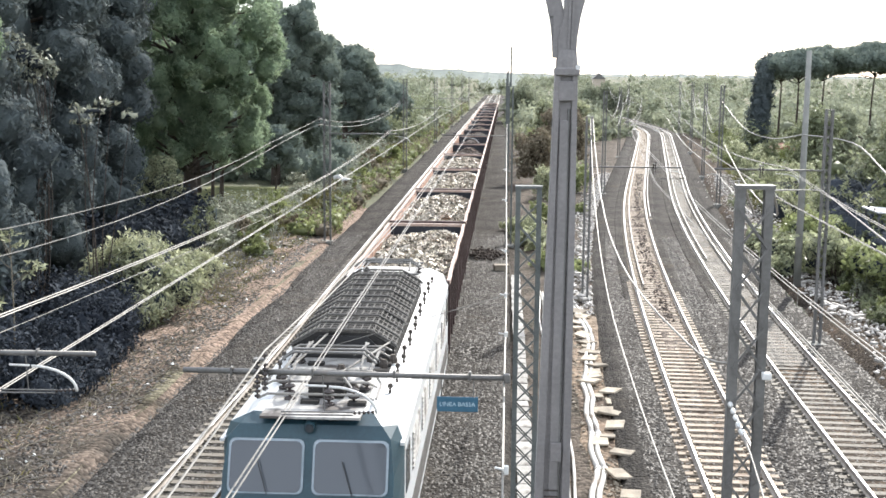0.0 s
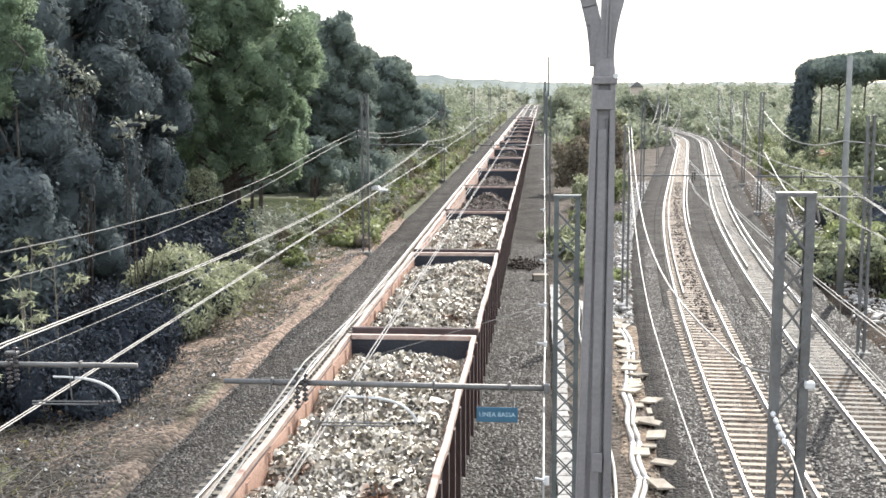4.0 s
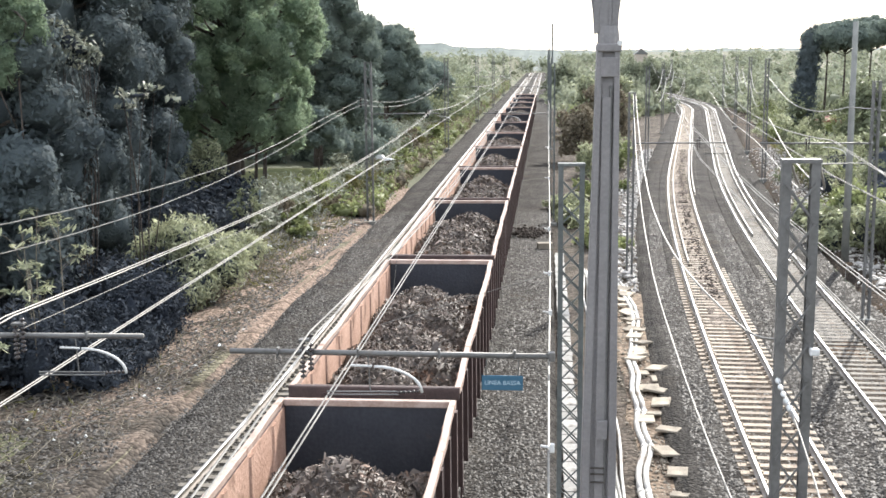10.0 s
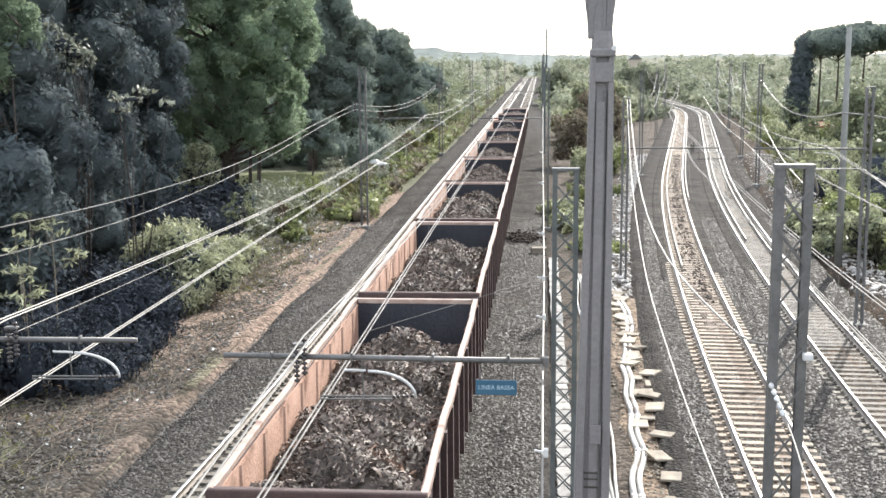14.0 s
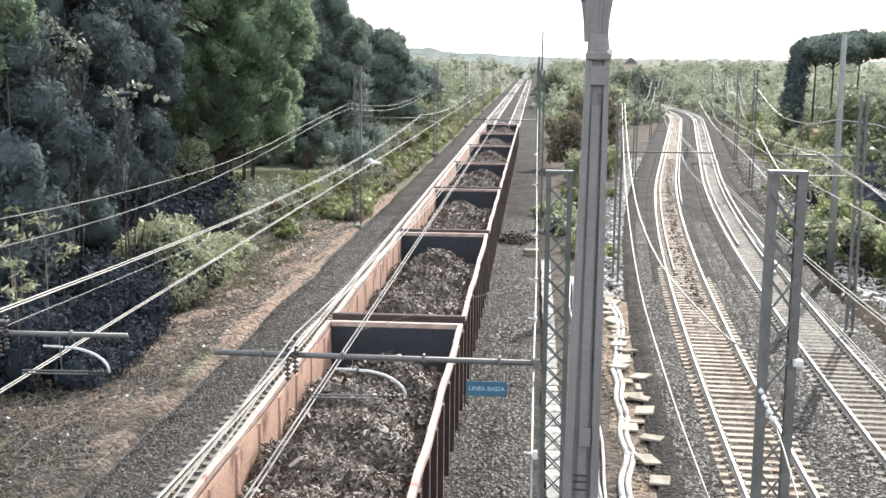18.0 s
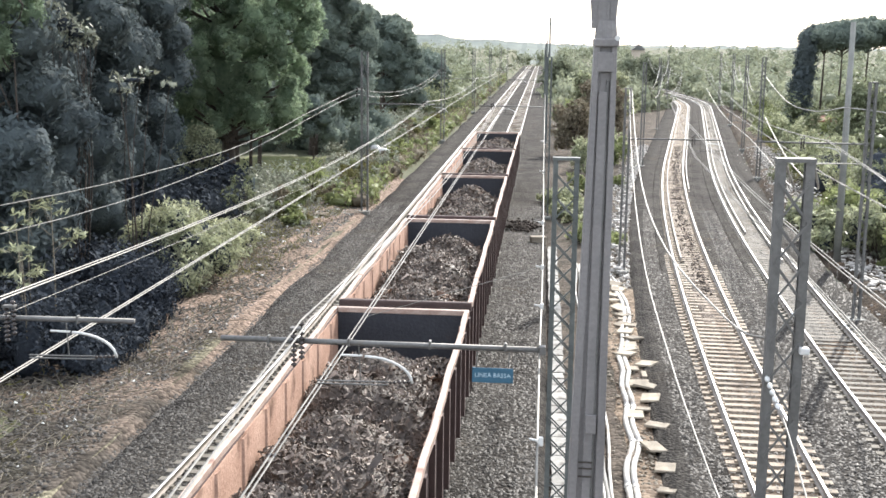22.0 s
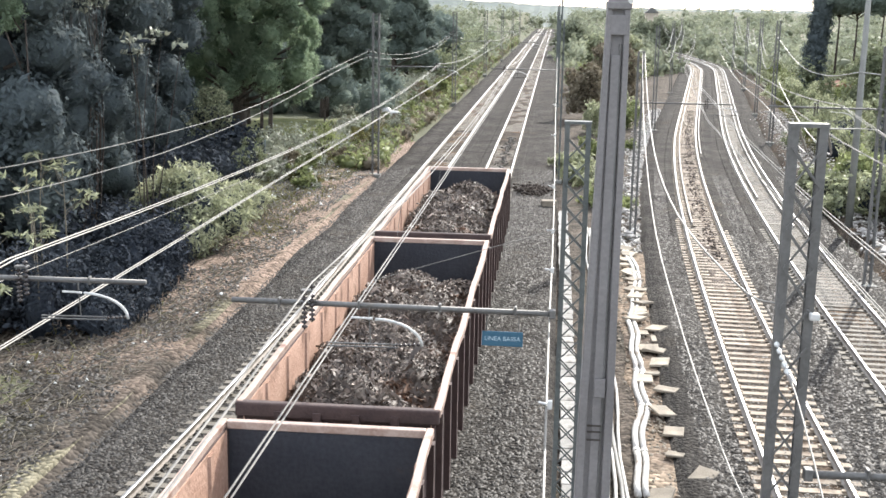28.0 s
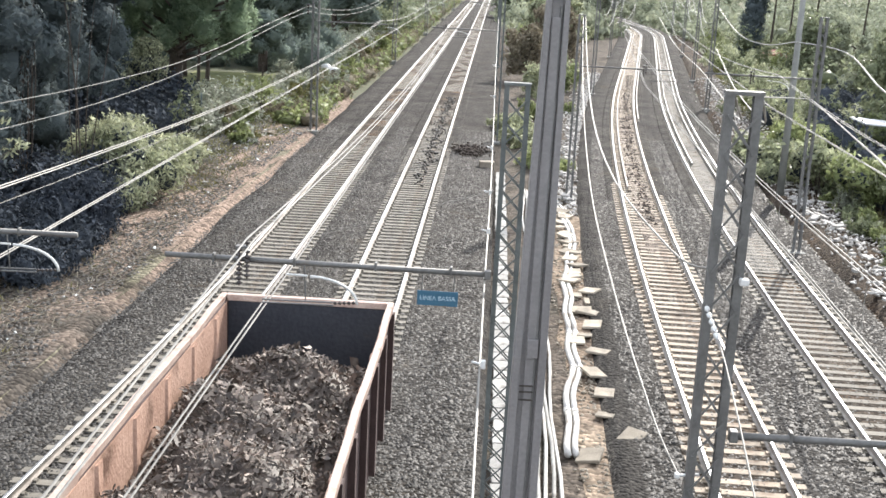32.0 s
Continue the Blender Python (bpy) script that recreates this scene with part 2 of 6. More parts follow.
M_PALESHEET = material("pale_plastic", (0.369, 0.369, 0.361), (0.558, 0.558, 0.541), scale=2, fine=12, rough=0.5, bump=0.3)
M_TURQ = material("turquoise_plastic", (0.164, 0.344, 0.344), (0.295, 0.492, 0.476), scale=3, fine=12, rough=0.5, bump=0.3)
M_RUBBLE = material("rubble_pale", (0.328, 0.307, 0.279), (0.64, 0.615, 0.574), scale=2, fine=25, rough=0.85, bump=0.4, rand=0.5, island=True)
M_LITTER = material("litter_mixed", (0.246, 0.295, 0.295), (0.615, 0.607, 0.574), scale=1, fine=20, rough=0.6, bump=0.2, rand=0.4, island=True)
M_BARK = material("bark", (0.0287, 0.023, 0.0189), (0.0902, 0.0697, 0.0558), scale=3, fine=14, rough=0.95, bump=0.8)
M_TWIG = material("dry_twig", (0.101, 0.0856, 0.0615), (0.214, 0.19, 0.143), scale=3, fine=20, rough=0.9, bump=0.3, rand=0.3, island=True)
# needle tones: shade and sun put into the colour, paler with distance
M_PINE = material("pine_needles_shaded", (0.078, 0.096, 0.105), (0.115, 0.137, 0.132), scale=0.22, fine=9, rough=0.75, bump=1.0, rand=0.12, island=True, spec=0.05, through_light=0.25)
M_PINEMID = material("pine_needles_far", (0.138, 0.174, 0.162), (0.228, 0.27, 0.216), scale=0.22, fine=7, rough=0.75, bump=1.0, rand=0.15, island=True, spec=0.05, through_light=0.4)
# near-black blue leaves: deep shade put into the colour of undergrowth and bush insides
M_SHADELEAF = material("shade_dark_leaves", (0.0355, 0.0425, 0.0547), (0.0622, 0.0715, 0.0811), scale=0.5, fine=10, rough=0.85, bump=1.0, rand=0.15, island=True, spec=0.03, through_light=0.08)
M_PINELIT = material("pine_needles_sunlit", (0.134, 0.188, 0.129), (0.336, 0.416, 0.274), scale=0.9, fine=4.5, rough=0.6, bump=0, rand=0.2, island=True, spec=0.1, through_light=0.6)
M_LEAF = material("broad_leaves", (0.124, 0.145, 0.0871), (0.257, 0.28, 0.174), scale=0.6, fine=5, rough=0.45, bump=0, rand=0.4, island=True, spec=0.12, through_light=0.45)
M_LEAFY = material("yellow_leaves", (0.154, 0.183, 0.0806), (0.308, 0.34, 0.162), scale=0.6, fine=5, rough=0.5, bump=0, rand=0.4, island=True, spec=0.12, through_light=0.5)
M_LEAFP = material("pale_leaves", (0.227, 0.25, 0.15), (0.454, 0.469, 0.317), scale=0.6, fine=5, rough=0.45, bump=0, rand=0.45, island=True, spec=0.2, through_light=0.5)
M_LEAFG = material("grey_leaves", (0.17, 0.185, 0.14), (0.36, 0.375, 0.30), scale=0.6, fine=5, rough=0.5, bump=0, rand=0.4, island=True, spec=0.12, through_light=0.3)
M_GRASS = material("dry_grass", (0.0892, 0.092, 0.0338), (0.241, 0.221, 0.106), scale=0.5, fine=5, rough=0.8, bump=0, rand=0.4, island=True, spec=0.12, through_light=0.35)
M_TWIGGY = material("dry_scrub", (0.14, 0.122, 0.09), (0.29, 0.25, 0.18), scale=0.5, fine=5, rough=0.8, bump=0, rand=0.4, island=True, spec=0.1, through_light=0.3)
M_LAWN = material("lawn", (0.092, 0.11, 0.0322), (0.184, 0.184, 0.0644), scale=0.5, fine=8, rough=0.9, bump=0.4)
# far leaves and hill paled and blued: distance haze put into the colour
M_FARWOOD = material("far_wood_leaves_hazed", (0.191, 0.212, 0.147), (0.325, 0.344, 0.246), scale=0.08, fine=0.8, rough=0.7, bump=0, rand=0.3, island=True, spec=0.12, through_light=0.35)
M_HILL = material("far_hill_hazed", (0.114, 0.138, 0.122), (0.201, 0.225, 0.201), scale=0.02, fine=0.15, rough=0.95, bump=0)
M_WALLPINK = material("plaster_wall", (0.41, 0.344, 0.279), (0.541, 0.467, 0.394), scale=1, fine=30, rough=0.9, bump=0.2)
M_ROOFTILE = material("roof_tiles", (0.164, 0.0738, 0.0492), (0.279, 0.139, 0.0902), scale=1, fine=12, rough=0.85, bump=0.5)
M_WHITEMETAL = material("white_sheet_metal", (0.574, 0.574, 0.574), (0.656, 0.656, 0.656), scale=1, fine=20, rough=0.45, bump=0.05)


def glass_material():
    m = bpy.data.materials.new("cab_glass")
    m.use_nodes = True
    b = m.node_tree.nodes["Principled BSDF"]
    b.inputs["Base Color"].default_value = (0.042, 0.05, 0.058, 1)
    b.inputs["Roughness"].default_value = 0.06
    b.inputs["Specular IOR Level"].default_value = 0.8
    return m


M_GLASS = glass_material()


# ---- tools ----
class Geo:
    """Collects vertices and faces of one mesh."""

    def __init__(self):
        self.v, self.f = [], []

    def box(self, c, s, m=None):
        o = len(self.v)
        for dx, dy, dz in ((-1, -1, -1), (1, -1, -1), (1, 1, -1), (-1, 1, -1), (-1, -1, 1), (1, -1, 1), (1, 1, 1), (-1, 1, 1)):
            p = Vector((dx * s[0] / 2, dy * s[1] / 2, dz * s[2] / 2))
            p = (m @ p if m else p) + Vector(c)
            self.v.append(tuple(p))
        self.f += [tuple(o + i for i in q) for q in ((3, 2, 1, 0), (4, 5, 6, 7), (0, 1, 5, 4), (1, 2, 6, 5), (2, 3, 7, 6), (3, 0, 4, 7))]
        return self

    def beam(self, a, b, w, h=None):
        """A square bar from a to b."""
        a, b = Vector(a), Vector(b)
        d = b - a
        m = d.to_track_quat("Y", "Z").to_matrix()
        return self.box((a + b) / 2, (w, d.length, h or w), m)

    def tube(self, pts, r, n=6, caps=True):
        pts = [Vector(p) for p in pts]
        o = len(self.v)
        rr = r if isinstance(r, (list, tuple)) else [r] * len(pts)
        up = Vector((0.0123, 0.0456, 1))
        for i, p in enumerate(pts):
            d = (pts[min(i + 1, len(pts) - 1)] - pts[max(i - 1, 0)]).normalized()
            u = d.cross(up)
            if u.length < 0.1:
                u = d.cross(Vector((1, 0, 0)))
            u.normalize()
            w = u.cross(d)
            for k in range(n):
                a = 2 * math.pi * k / n
                self.v.append(tuple(p + (u * math.cos(a) + w * math.sin(a)) * rr[i]))
        for i in range(len(pts) - 1):
            for k in range(n):
                k2 = (k + 1) % n
                self.f.append((o + i * n + k, o + i * n + k2, o + (i + 1) * n + k2, o + (i + 1) * n + k))
        if caps:
            self.f.append(tuple(o + k for k in reversed(range(n))))
            self.f.append(tuple(o + (len(pts) - 1) * n + k for k in range(n)))
        return self

    def sweep(self, profile, pts):
        """A closed profile (x, z) swept along points that run mainly in y."""
        o, n = len(self.v), len(profile)
        pts = [Vector(p) for p in pts]
        for i, p in enumerate(pts):
            d = (pts[min(i + 1, len(pts) - 1)] - pts[max(i - 1, 0)])
            d.z = 0
            d.normalize()
            u = Vector((d.y, -d.x, 0))
            for x, z in profile:
                self.v.append(tuple(p + u * x + Vector((0, 0, z))))
        for i in range(len(pts) - 1):
            for k in range(n):
                k2 = (k + 1) % n
                self.f.append((o + i * n + k2, o + i * n + k, o + (i + 1) * n + k, o + (i + 1) * n + k2))
        self.f.append(tuple(o + k for k in range(n)))
        self.f.append(tuple(o + (len(pts) - 1) * n + k for k in reversed(range(n))))
        return self

    def prism(self, poly, h, m=None):
        """A polygon in x-y, extruded by h along z, then posed by m."""
        o, n = len(self.v), len(poly)
        for z in (0, h):
            for x, y in poly:
                p = Vector((x, y, z))
                self.v.append(tuple(m @ p if m else p))
        self.f.append(tuple(o + k for k in reversed(range(n))))
        self.f.append(tuple(o + n + k for k in range(n)))
        for k in range(n):
            k2 = (k + 1) % n
            self.f.append((o + k, o + k2, o + n + k2, o + n + k))
        return self

    def mesh(self, name, mat, smooth=False, bevel=0.0):
        me = bpy.data.meshes.new(name)
        me.from_pydata(self.v, [], self.f)
        if bevel:
            bm = bmesh.new()
            bm.from_mesh(me)
            sharp = [e for e in bm.edges if len(e.link_faces) == 2 and e.calc_face_angle(0) > 0.6]
            bmesh.ops.bevel(bm, geom=sharp, offset=bevel, segments=2, affect="EDGES", profile=0.5, clamp_overlap=True)
            bm.to_mesh(me)
            bm.free()
        me.materials.append(mat)
        if smooth:
            me.polygons.foreach_set("use_smooth", [True] * len(me.polygons))
        me.update()
        return me


def soup(name, verts, faces, mat, smooth=False):
    """A mesh from arrays: verts (n, 3), faces (m, k)."""
    me = bpy.data.meshes.new(name)
    n, m, k = len(verts), len(faces), faces.shape[1]
    me.vertices.add(n)
    me.vertices.foreach_set("co", np.asarray(verts, np.float32).ravel())
    me.loops.add(m * k)
    me.loops.foreach_set("vertex_index", np.asarray(faces, np.int32).ravel())
    me.polygons.add(m)
    me.polygons.foreach_set("loop_start", np.arange(0, m * k, k, dtype=np.int32))
    if smooth:
        me.polygons.foreach_set("use_smooth", np.ones(m, dtype=bool))
    me.update(calc_edges=True)
    me.materials.append(mat)
    return me


def part(name, me, parent, label="", at=None):
    ob = new(name, me)
    ob.parent = parent
    if at is not None:
        ob.matrix_basis = at
    if label:
        tagged(ob, label)
    return ob


def thing(name, label, category, at=None, group="", kind="", me=None):
    ob = new(name, me)
    if at is not None:
        ob.matrix_basis = at
    return tagged(ob, label, category, group, kind)


def leaf_quads(pts, nrm, size, aspect=0.5, jitter=0.9, r=rng):
    """Leaf-shaped quads at the points, roughly facing along nrm."""
    n = len(pts)
    d = nrm + r.normal(0, jitter, (n, 3))
    d /= np.linalg.norm(d, axis=1)[:, None] + 1e-9
    a = np.cross(d, r.normal(0, 1, (n, 3)))
    a /= np.linalg.norm(a, axis=1)[:, None] + 1e-9
    b = np.cross(d, a)
    s = size * r.uniform(0.6, 1.4, n)[:, None]
    v = np.empty((n, 4, 3))
    v[:, 0], v[:, 1] = pts - a * s, pts + b * s * aspect + a * s * 0.1
    v[:, 2], v[:, 3] = pts + a * s, pts - b * s * aspect + a * s * 0.1
    return v.reshape(-1, 3), np.arange(4 * n).reshape(n, 4)


def clump_points(blobs, n, r=rng, shell=0.55, lump=0.35, spread=0.16, per=26):
    """Points in lumpy ellipsoids (x, y, z, rx, ry, rz), denser near the skin, gathered in tufts."""
    blobs = np.asarray(blobs, float)
    area = (blobs[:, 3] * blobs[:, 4] + blobs[:, 4] * blobs[:, 5] + blobs[:, 3] * blobs[:, 5])
    tufts = max(12, n // per)
    k = r.choice(len(blobs), tufts, p=area / area.sum())
    d = r.normal(0, 1, (tufts, 3))
    d /= np.linalg.norm(d, axis=1)[:, None]
    rad = (shell + (1 - shell) * r.random(tufts)) * (1 + lump * r.normal(0, 0.5, tufts))
    c = blobs[k, :3] + d * blobs[k, 3:] * rad[:, None]
    j = r.integers(0, tufts, n)
    wide = blobs[k[j], 3:].mean(1) * spread
    p = c[j] + r.normal(0, 1, (n, 3)) * wide[:, None]
    return p, d[j]


def crown(name, blobs, n, size, mat, parent, aspect=0.35, shell=0.55, lump=0.35, label="", core=0.06, spread=0.16, jitter=0.9, per=26):
    """Leaf tufts round lumpy blobs, with coarser, inner leaves that close the middle."""
    p, d = clump_points(blobs, n, shell=shell, lump=lump, spread=spread, per=per)
    v, f = leaf_quads(p, d, size, aspect, jitter)
    k = int(n * core)
    if k:
        inner = np.asarray(blobs, float).copy()
        inner[:, 3:] *= 0.72
        p2, d2 = clump_points(inner, k, shell=0.3, lump=0.2)
        v2, f2 = leaf_quads(p2, d2, size * 2.0, 0.7)
        v, f = np.concatenate([v, v2]), np.concatenate([f, f2 + len(v)])
    return part(name, soup(name, v, f, mat), parent, label)


def pebbles(n, place, lo, hi, r, bedded=False):
    """Many small angular stones: place(n) gives their x, y, z; returns vertices and triangles."""
    c = place(n)
    base = np.array([(1, 0, 0), (-1, 0, 0), (0, 1, 0), (0, -1, 0), (0, 0, 1), (0, 0, -1)], float)
    s = r.uniform(lo, hi, (n, 1, 1)) * r.uniform(0.6, 1.35, (n, 6, 1))
    a = r.uniform(0, 6.28, n)
    ca, sa = np.cos(a), np.sin(a)
    rotm = np.zeros((n, 3, 3))
    rotm[:, 0, 0], rotm[:, 0, 1], rotm[:, 1, 0], rotm[:, 1, 1], rotm[:, 2, 2] = ca, -sa, sa, ca, 1
    v = np.einsum("nij,nkj->nki", rotm, base[None] * s * np.array([1, 0.8, 0.65])) + c[:, None, :] + r.normal(0, lo * 0.15, (n, 6, 3))
    tri = np.array([(0, 2, 4), (2, 1, 4), (1, 3, 4), (3, 0, 4), (2, 0, 5), (1, 2, 5), (3, 1, 5), (0, 3, 5)])
    if bedded:
        tri = tri[:4]                          # the lower half lies in the bed
    return v.reshape(-1, 3), (tri[None] + 6 * np.arange(n)[:, None, None]).reshape(-1, 3)


def limb(g, a, b, r0, r1, bend=0.3, n=5):
    a, b = Vector(a), Vector(b)
    side = Vector(rng.normal(0, 1, 3)) * bend
    pts, rs = [], []
    for i in range(n + 1):
        t = i / n
        pts.append(a.lerp(b, t) + side * math.sin(math.pi * t))
        rs.append(r0 + (r1 - r0) * t)
    g.tube(pts, rs, 7)


def sag_line(a, b, sag, n=14):
    a, b = Vector(a), Vector(b)
    return [a.lerp(b, i / n) - Vector((0, 0, sag * 4 * (i / n) * (1 - i / n))) for i in range(n + 1)]


def puffs(blobs, k, size, r=rng):
    """Smaller rounded clumps over the skin of every blob."""
    out = []
    for x, y, z, rx, ry, rz in blobs:
        for _ in range(k):
            d = r.normal(0, 1, 3)
            d /= np.linalg.norm(d)
            q = size * r.uniform(0.7, 1.3)
            out.append((x + d[0] * rx * 0.8, y + d[1] * ry * 0.8, z + d[2] * rz * 0.8, rx * q, ry * q, rz * q))
    return out


BALL = {}


def ball(sub):
    if sub not in BALL:
        bm = bmesh.new()
        bmesh.ops.create_icosphere(bm, subdivisions=sub, radius=1)
        bm.verts.ensure_lookup_table()
        BALL[sub] = (np.array([tuple(v.co) for v in bm.verts]), np.array([[v.index for v in f.verts] for f in bm.faces]))
        bm.free()
    return BALL[sub]


def inner_mass(name, blobs, scale, sub, mat, r=rng):
    """The closed, dense inside of foliage: knobbly lumps a little smaller than the blobs."""
    bl = np.asarray(blobs, float)
    bv, bf = ball(sub)
    k = r.uniform(0.7, 1.15, (len(bl), len(bv), 1))
    v = bl[:, None, :3] + bv[None] * bl[:, None, 3:] * scale * k
    f = bf[None] + len(bv) * np.arange(len(bl))[:, None, None]
    return soup(name, v.reshape(-1, 3), f.reshape(-1, 3), mat)


# ---- ground ----
XA, XB = -6.79, -3.065


def xa(y):
    """Centre of the verge-side track, which bows out slightly near the bridge."""
    return XA - 0.0008 * max(0, min(34, 40 - y)) ** 2


def turn_c(y):
    """Slope of the right-hand pair of tracks at y."""
    s = 0.024 + (y - 20) / 800
    if y > 100:
        s = 0.124
    if y > 185:
        s = max(-0.35, 0.124 - (y - 185) / 260)
    return max(s, -0.02)


def make_right_line():
    x = 5.45
    table = {}
    for k in range(0, 1200):
        table[24 + k * 0.25] = x
        x += 0.25 * turn_c(24 + k * 0.25)
    x = 5.45
    for k in range(1, 280):
        x -= 0.25 * turn_c(24 - k * 0.25)
        table[24 - k * 0.25] = x
    return table


LINE_C = make_right_line()


def xc(y):
    lo = math.floor(y * 4) / 4
    a, b = LINE_C[lo], LINE_C.get(lo + 0.25, LINE_C[lo])
    return a + (b - a) * (y - lo) * 4


def xd(y):
    return xc(y) + 3.62


def ground_z(x, y):
    n = noise.noise(Vector((x * 0.05, y * 0.05, 0.3))) * 0.35 + noise.noise(Vector((x * 0.3, y * 0.3, 2.0))) * 0.07
    z = -0.62 + 0.12 * n
    if x < -9.5:
        w = min(1, (-9.5 - x) / 5)
        z += w * (0.25 + n)
    xr = xd(min(max(y, -20), 300)) + 3.4
    if x > xr:
        w = min(1, (x - xr) / 6)
        z += w * (0.5 + n)
    far = math.hypot(x, y)
    if far > 300 and not -16 < x < 8:
        z += min(9, (far - 300) * 0.02)
    return z


def build_ground():
    xs = sorted({round(v, 2) for v in [-2500, -1500, -900, -500, -300, -200, -140, -100] + list(np.arange(-80, 80, 1.6)) + [100, 140, 200, 300, 500, 900, 1500, 2500]})
    ys = sorted({round(v, 2) for v in [-800, -300, -120, -60] + list(np.arange(-40, 230, 2.0)) + [240, 260, 290, 340, 400, 500, 700, 1000, 1600, 2600]})
    v = [(x, y, ground_z(x, y)) for y in ys for x in xs]
    nx = len(xs)
    f = [(j * nx + i, j * nx + i + 1, (j + 1) * nx + i + 1, (j + 1) * nx + i) for j in range(len(ys) - 1) for i in range(nx - 1)]
    me = bpy.data.meshes.new("ground")
    me.from_pydata(v, [], f)
    me.materials.append(M_GROUND)
    me.polygons.foreach_set("use_smooth", [True] * len(me.polygons))
    tagged(new("ground", me), "scrubby ground of dry grass and bare earth along the railway", "ground", kind="structure")


def strip(name, left, right, y0, y1, top, base, mat, label, step=2.0, rough=0.03, shoulder=0.55, cross=10, ragged=0):
    """A bed between two edge lines with sloped shoulders and an uneven top."""
    ys = np.arange(y0, y1 + 0.01, step)
    v, f = [], []
    n = cross + 3
    for y in ys:
        a, b = left(y), right(y)
        row = [(a - shoulder, base)] + [(a + (b - a) * i / cross, top) for i in range(cross + 1)] + [(b + shoulder, base)]
        for i, (x, z) in enumerate(row):
            z += 0 if i in (0, n - 1) else rough * noise.noise(Vector((x * 1.3, y * 1.3, 5)))
            z -= 0.07 * max(0, 1 - (y - y0) / ragged + 0.8 * noise.noise(Vector((x * 2.5, y * 0.35, 8)))) if ragged else 0
            v.append((x, y, z))
    for j in range(len(ys) - 1):
        for i in range(n - 1):
            f.append((j * n + i, j * n + i + 1, (j + 1) * n + i + 1, (j + 1) * n + i))
    me = bpy.data.meshes.new(name)
    me.from_pydata(v, [], f)
    me.materials.append(mat)
    me.polygons.foreach_set("use_smooth", [True] * len(me.polygons))
    return tagged(new(name, me), label, "ballast", kind="structure")


def build_beds():
    wob = lambda y, k: 0.25 * noise.noise(Vector((k, y * 0.15, 0)))
    strip("ballast_left_pair", lambda y: -9.55 + wob(y, 1), lambda y: 0.15 + wob(y, 3) * 0.3, -40, 566, -0.205, -0.75, M_BALLAST, "grey crushed-stone ballast under the straight pair of tracks", cross=16)
    strip("ballast_right_pair", lambda y: xc(y) - 2.5, lambda y: xd(y) + 2.2 + wob(y, 7), -40, 290, -0.205, -0.75, M_BALLAST, "grey crushed-stone ballast under the curving pair of tracks", cross=14)
    strip("verge_left", lambda y: -13.2 - 6.0 * max(0, min(1, (50 - y) / 12)) + 2 * wob(y, 9), lambda y: -10.2 + wob(y, 11), -40, 84, -0.3, -0.8, M_VERGE, "bare grey to reddish earth verge strewn with twigs beside the ballast", cross=8, rough=0.16, shoulder=0.9)
    strip("sand_edge", lambda y: -10.6 + wob(y, 21) * 1.6, lambda y: -10.15 + wob(y, 11), -40, 64, -0.315, -0.7, M_SAND, "pale trodden sandy edge between ballast and verge", cross=4, rough=0.05, shoulder=0.12)
    strip("ditch_strip", lambda y: 0.35 + wob(y, 13) * 0.3, lambda y: xc(y) - 2.7, -40, 200, -0.36, -0.8, M_EARTH, "earth strip between the two lines with ducts and lids", cross=6, rough=0.12, shoulder=0.3)
    strip("verge_right", lambda y: xd(y) + 2.9 + wob(y, 15), lambda y: xd(y) + 5.2 + wob(y, 17), -40, 200, -0.22, -0.8, M_BALLAST_BROWN, "brown stony verge beside the curving tracks", cross=6, rough=0.22, shoulder=0.5)


# ---- tracks ----
RAIL_HEAD = [(-0.035, 0.0), (-0.035, -0.035), (0.035, -0.035), (0.035, 0.0), (0.022, 0.006), (-0.022, 0.006)]
RAIL_WEB = [(-0.012, -0.036), (-0.012, -0.13), (-0.07, -0.155), (-0.07, -0.166), (0.07, -0.166), (0.07, -0.155), (0.012, -0.13), (0.012, -0.036)]


